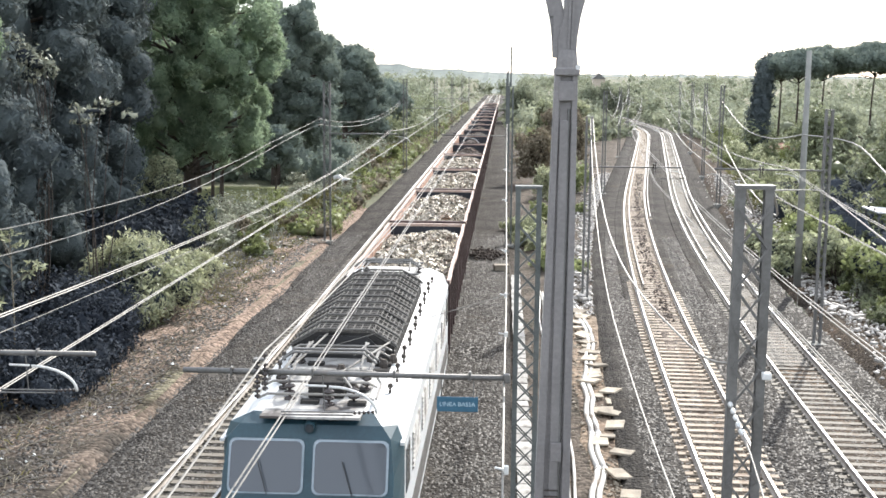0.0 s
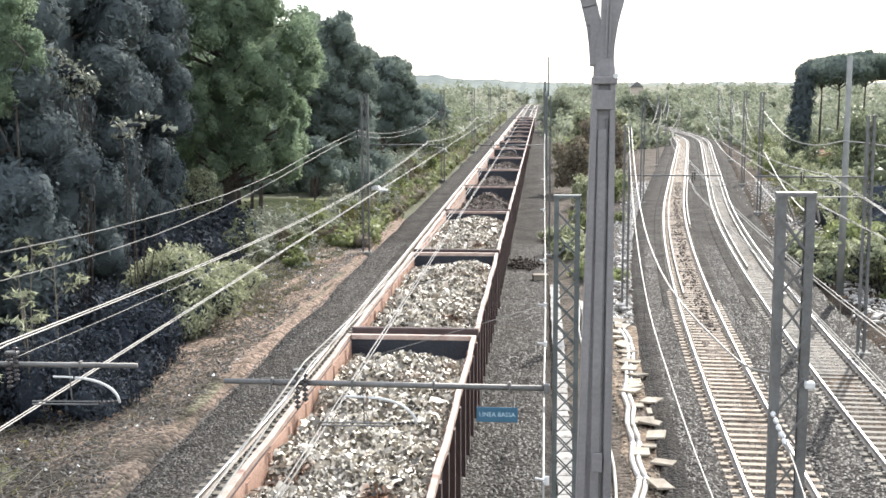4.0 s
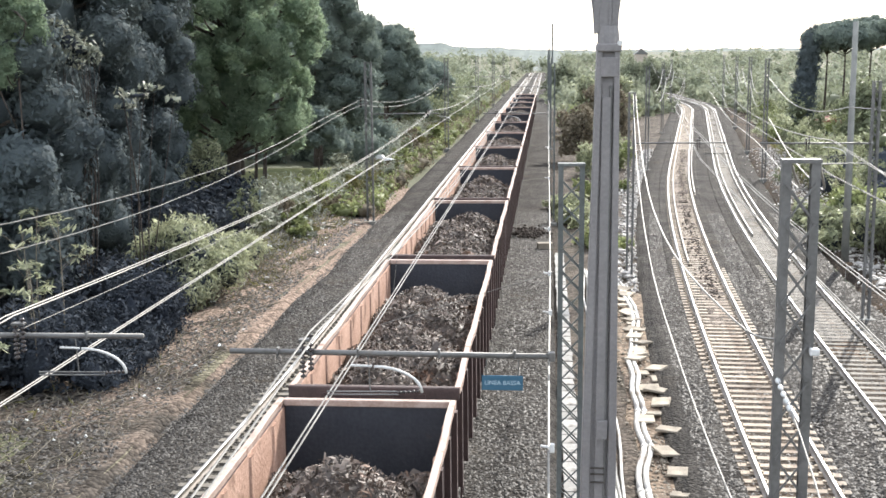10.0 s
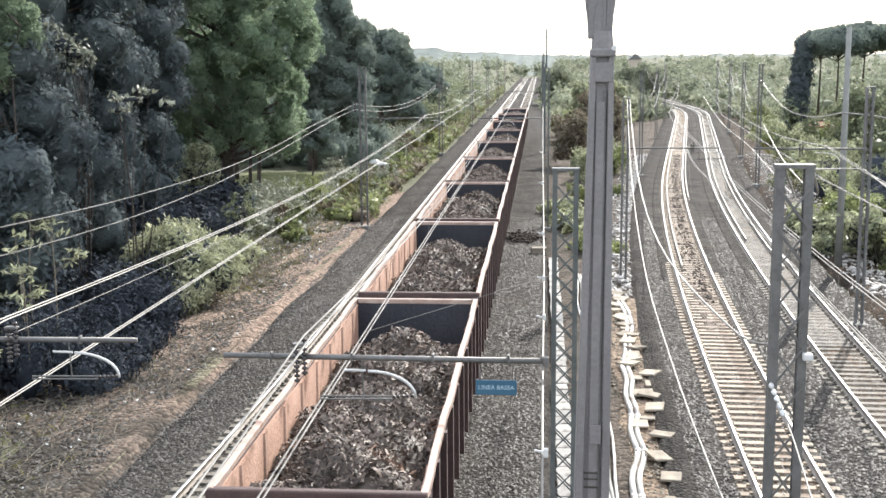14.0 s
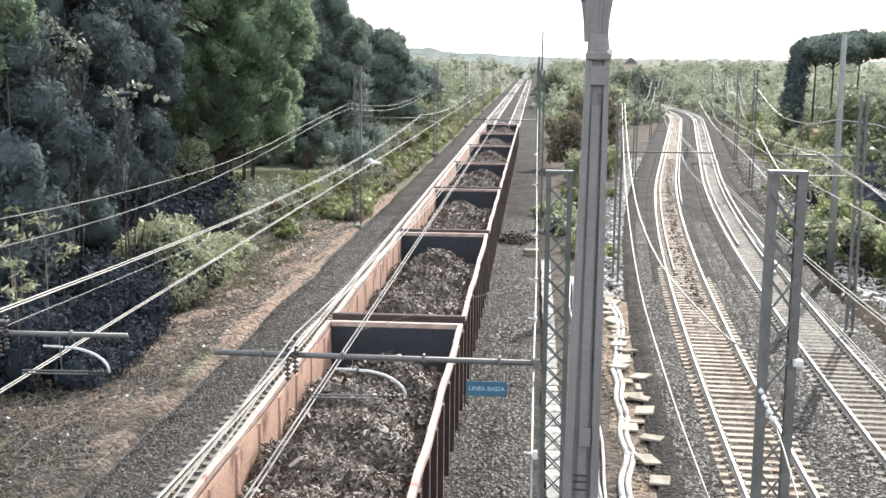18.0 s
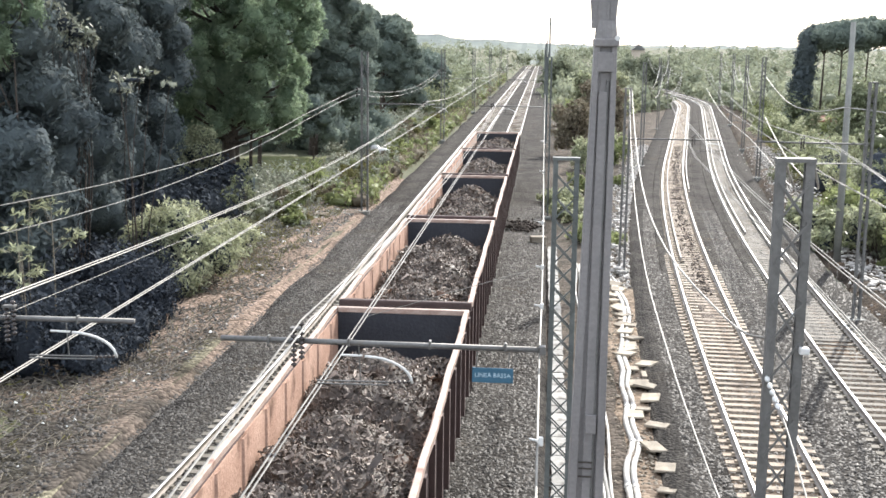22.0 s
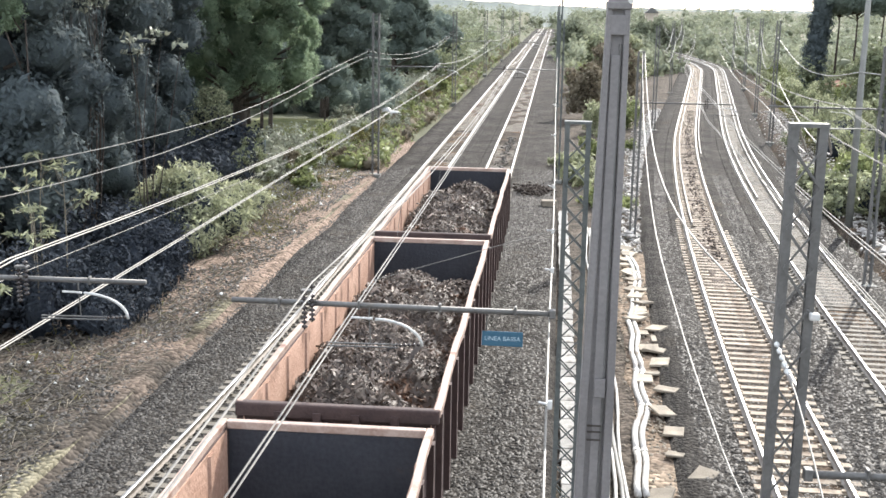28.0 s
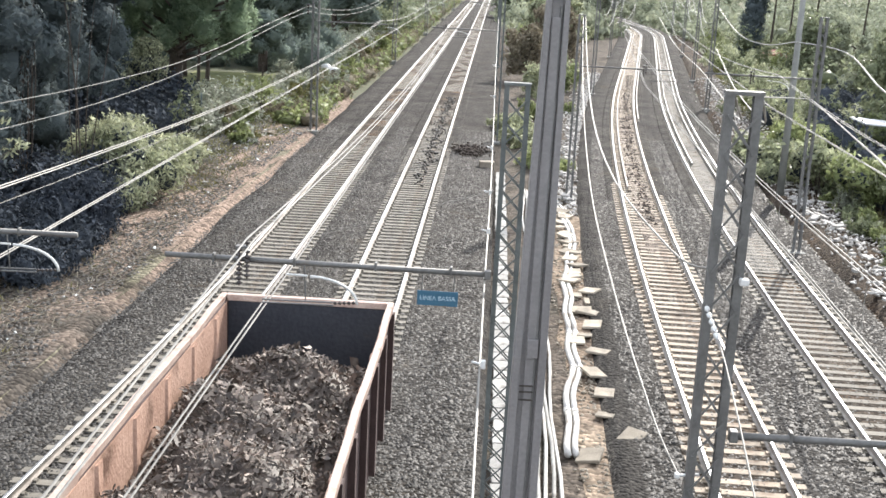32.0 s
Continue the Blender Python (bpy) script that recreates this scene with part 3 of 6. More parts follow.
def track(name, line, y0, y1, near, label, mat=None, guard=()):
    """Two rails and their sleepers along a centre line; the sleepers of the near stretch are parts of their own."""
    tr = thing(name, label, "railway track", kind="structure")
    ys = list(np.arange(y0, y1 + 0.1, 3.0))
    for side in (-1, 1):
        pts = []
        for y in ys:
            s = (line(y + 0.5) - line(y - 0.5))
            n = Vector((1, -s, 0)).normalized()
            pts.append(Vector((line(y), y, 0)) + n * side * 0.7525)
        web = part("rail", Geo().sweep(RAIL_WEB, pts).mesh("rail", M_RAILSIDE), tr, "rusty rail web and foot")
        part("rail_head", Geo().sweep(RAIL_HEAD, pts).mesh("rail_head", M_RAILTOP), web, "polished steel running surface")
    for q, g0 in guard:
        pts = [Vector((line(y) + q, y, 0)) for y in np.arange(g0, min(y1, 230), 3.0)]
        part("guard_rail", Geo().sweep([(-0.03, -0.02), (-0.03, -0.16), (0.03, -0.16), (0.03, -0.02)], pts).mesh("guard_rail", M_RAILGUARD), tr, "dull pale guard rail")
    sl = Geo()
    sl.sweep([(-0.125, -0.22), (-0.11, -0.01), (0.11, -0.01), (0.125, -0.22)], [(0, -1.1, 0), (0, -0.45, 0), (0, 0.45, 0), (0, 1.1, 0)])
    for q in (-0.86, -0.645, 0.645, 0.86):
        sl.box((0, q, 0.012), (0.11, 0.075, 0.05))
    mat = mat or M_SLEEPER
    me = sl.mesh("sleeper", mat)
    far = Geo()
    y, k = y0, 0
    while y < y1:
        s = line(y + 0.5) - line(y - 0.5)
        a = math.atan(s)
        if near[0] <= y <= near[1]:
            m = pose(line(y), y, -0.165 + rng.normal(0, 0.004), 0, 0, 90 - math.degrees(a) + rng.normal(0, 0.5))
            part("sleeper", me, tr, at=m)
        else:
            far.box((line(y), y, -0.26), (2.2, 0.24, 0.18), Matrix.Rotation(-a, 3, "Z"))
        y += 0.5
    tagged(part("far_sleepers", far.mesh("far_sleepers", mat), tr), kind="stuff")
    return tr


def build_stones():
    r = np.random.default_rng(17)

    def left(n):
        return np.stack([r.uniform(-9.7, 0.1, n), 17 + 52 * r.random(n) ** 2.0, np.full(n, -0.205)], -1)

    def right(n):
        y = 17 + 52 * r.random(n) ** 2.0
        x = np.array([xc(v) for v in y]) + r.uniform(-2.0, 5.9, n)
        return np.stack([x, y, np.full(n, -0.205)], -1)
    for name, f, n, lb in (("ballast_stones", left, 48000, "loose angular grey ballast stones on the straight pair"), ("ballast_stones", right, 36000, "loose angular grey ballast stones on the curve")):
        v, t = pebbles(n, f, 0.032, 0.066, r, True)
        thing(name, lb, "ballast stones", me=soup(name, v, t, M_STONE), kind="stuff")


def build_tracks():
    track("track_far_left", xa, -30, 560, (16, 90), "straight railway track with concrete sleepers, beside the verge")
    track("track_under_train", lambda y: XB, -30, 560, (16, 90), "straight railway track with concrete sleepers carrying the freight train")
    track("track_curve_inner", xc, -30, 285, (16, 90), "curving railway track with concrete sleepers and tan dust", M_SLEEPER_TAN, guard=((-0.40, 52), (1.0, 78)))
    track("track_curve_outer", xd, -30, 285, (20, 95), "curving railway track with concrete sleepers beside the stony verge", guard=((-0.40, 60), (0.42, 52)))
    strip("brown_ballast_inner", lambda y: xc(y) - 1.1, lambda y: xc(y) + 0.95, 12, 46, -0.192, -0.26, M_BALLAST_BROWN, "tan-stained ballast between sleepers of the inner curving track", cross=6, rough=0.015, shoulder=0.04)
    strip("brown_ballast_outer", lambda y: xd(y) - 0.7, lambda y: xd(y) + 0.7, 12, 54, -0.192, -0.26, M_BALLAST_BROWN, "brown-stained ballast between sleepers of the outer curving track", cross=6, rough=0.015, shoulder=0.04)
    strip("dust_between_rails", lambda y: xc(y) - 0.3, lambda y: xc(y) + 0.62, 40, 170, -0.18, -0.26, M_BALLAST_TAN, "tan dust and stones filling the track between the rails", cross=6, rough=0.02, shoulder=0.04)
    strip("dust_between_rails_outer", lambda y: xd(y) - 0.62, lambda y: xd(y) + 0.62, 38, 180, -0.18, -0.26, M_BALLAST_PALE, "pale grey dust filling the outer track between the rails", cross=6, rough=0.02, shoulder=0.04)
    strip("dust_between_rails_verge", lambda y: xa(y) - 0.66, lambda y: xa(y) + 0.66, 49, 300, -0.172, -0.26, M_BALLAST_BROWN, "grey-brown fines filling the verge-side track between the rails", cross=6, rough=0.012, shoulder=0.03, ragged=16)
    strip("dust_between_rails_freight", lambda y: XB - 0.64, lambda y: XB + 0.64, 58, 300, -0.172, -0.26, M_BALLAST_BROWN, "grey-brown fines filling the freight track between the rails", cross=6, rough=0.012, shoulder=0.03, ragged=16)
    for nm, ln, y0 in (("inner", xc, 45), ("outer", xd, 45), ("verge", xa, 52), ("freight", lambda y: XB, 56)):
        for sd, lo, hi in (("left", -1.35, -0.84), ("right", 0.84, 1.35)):
            strip("shoulder_%s_%s" % (nm, sd), lambda y: ln(y) + lo, lambda y: ln(y) + hi, y0, 270, -0.155, -0.3, M_BALLAST, "dark ballast heaped over the sleeper ends", cross=4, rough=0.03, shoulder=0.08, ragged=9)


# ---- masts and overhead line ----
def lattice_mast(x, y, top, w=0.3, leg=0.085, mat=None, label="", base=-0.5, depth=0.13, pitch=None, tip=0.0):
    """Two channel legs with crossed flat bars on the wide faces and a head plate."""
    mat = mat or M_GALV
    pitch = pitch or w
    t = thing("lattice_mast", label or "grey lattice steel catenary mast with crossed bracing", "catenary mast", pose(x, y, 0), "catenary masts")
    for sx in (-1, 1):
        a, b, h = sx * w / 2, sx * (w / 2 - leg), depth / 2
        i = sx * (w / 2 - 0.012)
        prof = [(a, -h), (a, h), (b, h), (b, h - 0.012), (i, h - 0.012), (i, -h + 0.012), (b, -h + 0.012), (b, -h)]
        part("leg", Geo().prism(prof if sx < 0 else prof[::-1], top - base, pose(0, 0, base)).mesh("leg", mat), t)
    n = max(6, int((top - 0.3) / pitch))
    h = (top - 0.25) / n
    q = w / 2 - leg * 0.4
    br = Geo().beam((-q, 0, 0), (q, 0, h), 0.007, 0.016).mesh("brace", mat)
    br2 = Geo().beam((q, 0, 0), (-q, 0, h), 0.007, 0.016).mesh("brace", mat)
    for k in range(n):
        part("brace", br, t, at=pose(0, -depth / 2 - 0.006, 0.1 + k * h))
        part("brace", br2, t, at=pose(0, depth / 2 + 0.006, 0.1 + k * h))
        part("brace", br2, t, at=pose(0, -depth / 2 - 0.016, 0.1 + k * h))
    part("head_plate", Geo().box((0, 0, top + 0.015), (w + 0.012, depth + 0.03, 0.03)).mesh("head_plate", mat), t)
    part("footing", Geo().box((0, 0, base + 0.05), (0.6, 0.6, 0.5)).mesh("footing", M_CONCPOLE, bevel=0.02), t, "weathered concrete footing")
    if tip:
        part("tip_rod", Geo().tube([(0, 0, top), (0, 0, tip)], 0.045, 8).mesh("tip_rod", mat), t)
    return t


def insulator(name, a, b, mat, parent, r=0.06, n=5):
    """A string of discs on a rod from a to b."""
    a, b = Vector(a), Vector(b)
    pts, rs = [], []
    for i in range(n):
        for s, q in ((0.0, 0.25), (0.35, 1.0), (0.6, 0.9), (0.75, 0.25)):
            pts.append(a.lerp(b, (i + s) / n))
            rs.append(r * q)
    pts.append(b)
    rs.append(r * 0.25)
    return part(name, Geo().tube(pts, rs, 8).mesh(name, mat, smooth=True), parent)


def cantilever(x0, x1, y, z, wire_x, label, mat=None, arm=1):
    """A horizontal tube from the mast end x0 to its free end x1 with insulators, a bent steady arm and a lower rod."""
    mat = mat or M_GALV
    t = thing("cantilever", label, "cantilever", pose(0, y, z), "cantilevers")
    s = 1 if x1 > x0 else -1
    part("bar", Geo().tube([(x0, 0, 0), (x1, 0, 0.02)], 0.033, 8).mesh("bar", mat, smooth=True), t)
    part("clamp", Geo().box((x0 + s * 0.03, 0, 0), (0.07, 0.09, 0.1)).mesh("clamp", mat, bevel=0.01), t)
    for dx in (-0.045, 0.045):
        insulator("insulator", (wire_x + dx, -0.05, 0.2 + dx), (wire_x + dx, -0.05, -0.24 + dx), M_INSUL, t, 0.038, 8)
    part("saddle", Geo().box((wire_x, -0.05, 0.17), (0.16, 0.1, 0.03)).mesh("saddle", mat, bevel=0.006), t)
    for q in (0.12, 0.35, 0.6, 0.85):
        part("bracket", Geo().box((x0 + (x1 - x0) * q, 0, 0.02), (0.025, 0.085, 0.1)).mesh("bracket", mat, bevel=0.005), t)
    w = lambda q: wire_x + arm * q
    part("steady_rod", Geo().tube([(w(0.5), -0.05, -0.12), (w(0.74), -0.05, -0.125)], 0.014, 6).mesh("steady_rod", M_WHITEINS), t)
    pts = [(w(0.77 + 0.54 * math.sin(a)), -0.05, -0.13 - 0.3 * (1 - math.cos(a))) for a in np.linspace(0.0, 1.57, 9)]
    part("steady_arm", Geo().tube(pts, 0.017, 6).mesh("steady_arm", M_WHITEINS, smooth=True), t, "bent pale steady arm")
    for dz in (0.0, -0.035):
        part("lower_rod", Geo().tube([(w(0.22), -0.05, -0.43 + dz), (w(1.04), -0.05, -0.42 + dz)], 0.01, 6).mesh("lower_rod", mat), t)
    insulator("rod_insulator", (w(1.04), -0.05, -0.43), (w(1.3), -0.05, -0.41), M_INSUL, t, 0.022, 5)
    part("hanger", Geo().tube([(w(0.7), -0.05, 0.0), (w(0.72), -0.05, -0.42)], 0.008, 5).mesh("hanger", mat), t)
    return t


def overhead(line, ys, zc, zm, sagm, label, zig=0.12, pair=0.055, x_m=0.0):
    """Contact wires, sagging messenger wires and droppers over a track."""
    t = thing("overhead_line", label, "overhead wire", group="overhead wires")
    for d in (-pair / 2, pair / 2):
        g = Geo().tube([(line(y) + d + zig * (-1) ** i, y, zc) for i, y in enumerate(ys)], 0.011, 5)
        part("contact_wire", g.mesh("contact_wire", M_WIRE), t)
        pts = []
        for i in range(len(ys) - 1):
            sx = zig * (-1) ** i
            a = (line(ys[i]) + d * 1.6 + sx + x_m, ys[i], zm)
            b = (line(ys[i + 1]) + d * 1.6 - sx + x_m, ys[i + 1], zm)
            q = sag_line(a, b, sagm)
            pts += q if not pts else q[1:]
        part("messenger_wire", Geo().tube(pts, 0.011, 5).mesh("messenger_wire", M_WIRE), t)
    for i in range(len(ys) - 1):
        sx = zig * (-1) ** i
        n = 7
        for k in range(1, n):
            q = k / n
            x = line(ys[i]) * (1 - q) + line(ys[i + 1]) * q + sx * (1 - 2 * q)
            y = ys[i] * (1 - q) + ys[i + 1] * q
            zt = zm - sagm * 4 * q * (1 - q)
            part("dropper", Geo().tube([(x, y, zc), (x + x_m, y, zt)], 0.004, 4).mesh("dropper", M_WIRE), t)
    return t


def wire(pts, label, r=0.012, mat=None, name="wire", cat="wire"):
    return thing(name, label, cat, me=Geo().tube(pts, r, 5).mesh(name, mat or M_WIRE))


def build_masts():
    lattice_mast(0.28, 13.0, 7.95, w=0.29, leg=0.055, pitch=0.25, depth=0.1, mat=M_GREENSTEEL, label="dark grey-green lattice catenary mast beside the freight line")
    for y in (65.0, 117.0, 169.0, 221.0, 273.0, 325.0):
        lattice_mast(0.3, y, 8.6, w=0.34, mat=M_GREENSTEEL, pitch=0.5, tip=10.75 if y < 70 else 9.9)
    for y in (65.4, 117.0, 169.0, 221.0, 273.0, 325.0):
        lattice_mast(-10.0, y, 8.75, w=0.44, leg=0.1, pitch=0.45, mat=M_GALV, label="thin lattice catenary mast among grass on the verge")
    lattice_mast(-9.7, 13.6, 8.3, mat=M_GREENSTEEL)
    lattice_mast(1.92, 9.0, 8.35, w=0.285, leg=0.07, mat=M_GALV, pitch=0.3, depth=0.075, label="grey lattice catenary mast with heavy channel legs")
    lattice_mast(3.55, 49.5, 7.5, w=0.3)
    lattice_mast(11.3, 41.5, 8.1, w=0.3)
    for y in (88.0, 113.0, 150.0, 200.0):
        lattice_mast(xd(y) + 2.6, y, 8.6, w=0.32)
    for y in (95.0, 140.0, 190.0):
        lattice_mast(xc(y) - 2.6, y, 8.0, w=0.32)
    cantilever(0.1, -3.6, 12.7, 5.84, -2.7, "grey tubular cantilever with insulators over the freight line")
    cantilever(-9.5, -4.83, 13.3, 5.85, -6.36, "grey tubular cantilever with bent arm over the verge-side track")
    for y in (65.0, 117.0, 169.0):
        cantilever(0.1, -3.5, y - 0.3, 5.9, -2.75, "grey tubular cantilever over the freight line further along")
        cantilever(-9.8, -6.0, y + 0.1, 5.9, -6.6, "grey tubular cantilever over the verge-side track further along")
        for zz in (6.4, 6.7):
            br = thing("feeder_bracket", "short steel bracket with a brown insulator on the verge mast", "bracket", pose(-10.0, y + 0.3, zz), "brackets")
            part("arm", Geo().tube([(-0.05, 0, 0.08), (-0.5, 0, 0.08)], 0.03, 6).mesh("arm", M_GALV), br)
            insulator("insulator", (-0.42, 0, 0.06), (-0.42, 0, -0.16), M_INSUL, br, 0.07, 3)
    cantilever(3.6, 7.44, 49.3, 5.42, 6.3, "thin grey cantilever across the curving track")
    cantilever(11.2, 7.38, 41.3, 6.0, 9.0, "thin grey cantilever on a trackside mast")
    cantilever(2.1, 6.2, 9.0, 5.58, 5.0, "grey tubular cantilever on the heavy-legged mast")
    bx = thing("junction_box", "small white junction box on the leg of the heavy mast", "junction box", pose(2.06, 8.92, 6.9))
    part("case", Geo().box((0, 0, 0), (0.075, 0.06, 0.055)).mesh("case", M_WHITEINS, bevel=0.01), bx)
    part("stay", Geo().tube([(0, 0, 0), (-0.06, 0.06, 0.05)], 0.01, 6).mesh("stay", M_GALV), bx)
    # tall concrete pole
    p = thing("utility_pole", "tall tapered concrete utility pole among shrubs", "utility pole", pose(13.4, 53.0, -0.6))
    part("shaft", Geo().tube([(0, 0, 0), (0, 0, 11.0)], [0.18, 0.115], 12).mesh("shaft", M_CONCPOLE, smooth=True), p)
    # near mast
    m = thing("steel_mast", "massive grey steel mast with welded channels and a flanged collar", "mast", pose(0.52, 10.6, 0))
    hh = [(-0.5, -0.5), (-0.26, -0.5), (-0.26, -0.34), (0.26, -0.34), (0.26, -0.5), (0.5, -0.5), (0.5, 0.5), (-0.5, 0.5)]
    g = Geo()
    for z, w, dx in ((-0.6, 0.40, -0.05), (5.4, 0.32, -0.02), (9.2, 0.2, 0.02)):
        g.v += [(x * w + dx, y * 0.26, z) for x, y in hh]
    for k in range(2):
        g.f += [(k * 8 + i, k * 8 + (i + 1) % 8, k * 8 + 8 + (i + 1) % 8, k * 8 + 8 + i) for i in range(8)]
    g.f += [tuple(range(7, -1, -1)), tuple(range(16, 24))]
    part("shaft", g.mesh("shaft", M_POLE, bevel=0.008), m)
    part("rib", Geo().beam((-0.07, -0.1, -0.3), (0.01, -0.1, 8.8), 0.028, 0.08).mesh("rib", M_POLE, bevel=0.005), m)
    part("conduit", Geo().tube([(0.0, -0.1, -0.3), (0.05, -0.1, 8.9)], 0.016, 8).mesh("conduit", M_GALV), m)
    part("splice_plate", Geo().box((0.0, -0.15, 5.74), (0.1, 0.03, 0.18)).mesh("splice_plate", M_POLE, bevel=0.005), m)
    for k, zz in enumerate((5.22, 5.3, 5.36)):
        part("band", Geo().box((-0.035, -0.131, zz), (0.13, 0.012, 0.014)).mesh("band", M_UNDER), m, "dark steel strap")
    part("cap_plate", Geo().box((0.025, -0.11, 9.06), (0.15, 0.06, 0.17)).mesh("cap_plate", M_POLE, bevel=0.005), m)
    part("collar", Geo().box((0.025, 0, 9.23), (0.22, 0.3, 0.07)).mesh("collar", M_POLE, bevel=0.012), m)
    part("collar_flange", Geo().tube([(0.025, 0, 9.25), (0.025, 0, 9.33), (0.025, 0, 9.42)], [0.1, 0.098, 0.085], 12).mesh("collar_flange", M_POLE), m)
    # flared head: a flange on one side, a solid web on the other, tie plates between slots
    out = [(9.36, 0.078), (9.55, 0.09), (9.72, 0.115), (9.88, 0.155), (10.02, 0.19), (10.2, 0.205), (10.7, 0.215)]
    fl = Geo()
    for (za, wa), (zb, wb) in zip(out, out[1:]):
        fl.beam((0.025 - wa + 0.018, 0, za - 0.004), (0.025 - wb + 0.018, 0, zb + 0.004), 0.036, 0.14)
    part("flange", fl.mesh("flange", M_POLE), m)
    web = [(-0.012 if z > 9.7 else -0.06, z) for z, w in out] + [(0.025 + w, z) for z, w in reversed(out)]
    part("web", Geo().prism([(x, z) for x, z in web][::-1], 0.1, pose(0, 0.05, 0, 90, 0, 0)).mesh("web", M_POLE, bevel=0.006), m)
    for sx, w0 in ((0.055, 0.012), (0.1, 0.01)):
        part("web_rib", Geo().beam((sx * 0.6, -0.056, 9.38), (sx, -0.056, 10.6), w0, 0.02).mesh("web_rib", M_POLE), m)
    for za, zb, xl in ((9.36, 9.73, -0.085), (9.955, 10.0, -0.16), (10.13, 10.2, -0.175), (10.34, 10.4, -0.18)):
        part("tie_plate", Geo().box(((xl - 0.01) / 2, 0, (za + zb) / 2), (-xl - 0.012 + 0.04, 0.07, zb - za)).mesh("tie_plate", M_POLE), m)
    part("bolt", Geo().tube([(0.12, -0.16, 9.27), (0.12, -0.12, 9.27)], 0.025, 8).mesh("bolt", M_WHITEINS), m)
    part("footing", Geo().box((0, 0, -0.35), (1.2, 1.2, 0.5)).mesh("footing", M_CONCPOLE, bevel=0.02), m, "weathered concrete footing")
    # sign under the cantilever
    s = thing("sign", "small blue enamel sign with pale lettering hung from the cantilever", "sign", pose(-0.48, 12.62, 5.55))
    part("plate", Geo().box((0, 0, 0), (0.46, 0.012, 0.17)).mesh("plate", M_SIGN, bevel=0.004), s)
    txt = bpy.data.curves.new("lettering", "FONT")
    txt.body, txt.size, txt.align_x, txt.align_y, txt.extrude = "LINEA BASSA", 0.07, "CENTER", "CENTER", 0.001
    txt.materials.append(M_SIGNTXT)
    part("lettering", txt, s, "pale capital letters", at=pose(0, -0.009, 0, 90, 0, 0))
    for q in (-0.18, 0.18):
        part("hanger", Geo().tube([(q, 0, 0.08), (q, 0, 0.27)], 0.006, 5).mesh("hanger", M_GALV), s)


def build_wires():
    overhead(lambda y: XB + 0.375, [-35, 12.7, 65, 117, 169, 221, 273, 325, 377], 4.95, 6.1, 0.58, "twin contact wires and messenger over the freight line", zig=0.03, x_m=0.1)
    overhead(lambda y: XA + 0.11, [-35, 13.3, 65, 117, 169, 221, 273, 325, 377], 4.95, 6.1, 0.55, "twin contact wires and messenger over the verge-side track", zig=0.06, x_m=0.24)
    overhead(lambda y: xc(y) - 0.3, [-28, 9, 49.3, 95, 140, 190, 235], 4.75, 5.75, 0.35, "contact wires and messenger over the inner curving track")
    overhead(xd, [-28, 8, 41.3, 88, 113, 150, 200], 4.9, 6.1, 0.6, "contact wires and messenger over the outer curving track")


def build_more_wires():
    def way(pts, k=5):
        out = []
        for i in range(len(pts) - 1):
            p0, p1, p2, p3 = (Vector(pts[max(i - 1, 0)]), Vector(pts[i]), Vector(pts[i + 1]), Vector(pts[min(i + 2, len(pts) - 1)]))
            for j in range(k):
                t = j / k
                out.append(0.5 * ((2 * p1) + (p2 - p0) * t + (2 * p0 - 5 * p1 + 4 * p2 - p3) * t * t + (3 * p1 - p0 - 3 * p2 + p3) * t ** 3))
        return out + [Vector(pts[-1])]
    wire(way([(3.7, 49.5, 7.44), (1.95, 24.0, 7.02), (1.63, 16.0, 6.66), (1.83, 11.3, 6.6), (1.84, 9.2, 6.92)]), "pale sagging feeder wire ending on the heavy-legged mast", 0.011)
    wire(way([(3.6, 49.5, 7.44), (2.2, 28.8, 6.59), (1.69, 19.1, 5.89), (1.62, 14.1, 5.49), (1.66, 10.4, 5.24), (1.72, 9.0, 5.2)]), "pale sagging feeder wire ending low on the heavy-legged mast", 0.009)
    br = thing("wire_bracket", "small pale bracket holding a wire to the mast leg", "bracket", pose(1.79, 9.0, 5.2), "brackets")
    part("rod", Geo().tube([(-0.08, 0, 0), (0.1, 0, 0.02)], 0.012, 6).mesh("rod", M_WHITEINS), br)
    part("clip", Geo().box((-0.08, 0, 0), (0.04, 0.05, 0.04)).mesh("clip", M_WHITEINS, bevel=0.008), br)
    wire(way([(1.8, 9.1, 6.7), (1.77, 8.2, 6.6), (1.69, 7.0, 6.46), (1.3, 1.5, 5.7), (0.9, -8, 5.2)]), "tensioned wire running from the mast", 0.006)
    st = thing("strain_insulator", "string of pale glass strain insulators on the mast", "insulator", group="insulators")
    for k in range(5):
        q = Vector((1.79, 8.95, 6.68)).lerp(Vector((1.77, 8.3, 6.61)), (k + 0.1) / 5)
        insulator("disc", q, q + Vector((-0.003, -0.11, -0.012)), M_WHITEINS, st, 0.022, 1)
    wire(way([(-10.4, 65.4, 6.71), (-11.04, 55.0, 5.98), (-11.34, 48.0, 5.49), (-11.5, 38.0, 5.3), (-12.6, 26.0, 5.37), (-13.4, 5.0, 6.6)]), "pale feeder wire along the verge", 0.014)
    wire(way([(-10.4, 65.4, 6.40), (-10.85, 60.0, 6.04), (-11.86, 42.0, 4.73), (-12.6, 26.0, 4.7), (-13.4, 5.0, 6.2)]), "pale feeder wire along the verge", 0.014)
    for zz in (6.7, 6.4):
        wire(sag_line((-10.4, 65.4, zz), (-10.4, 117, zz), 0.9), "pale feeder wire along the verge", 0.014)
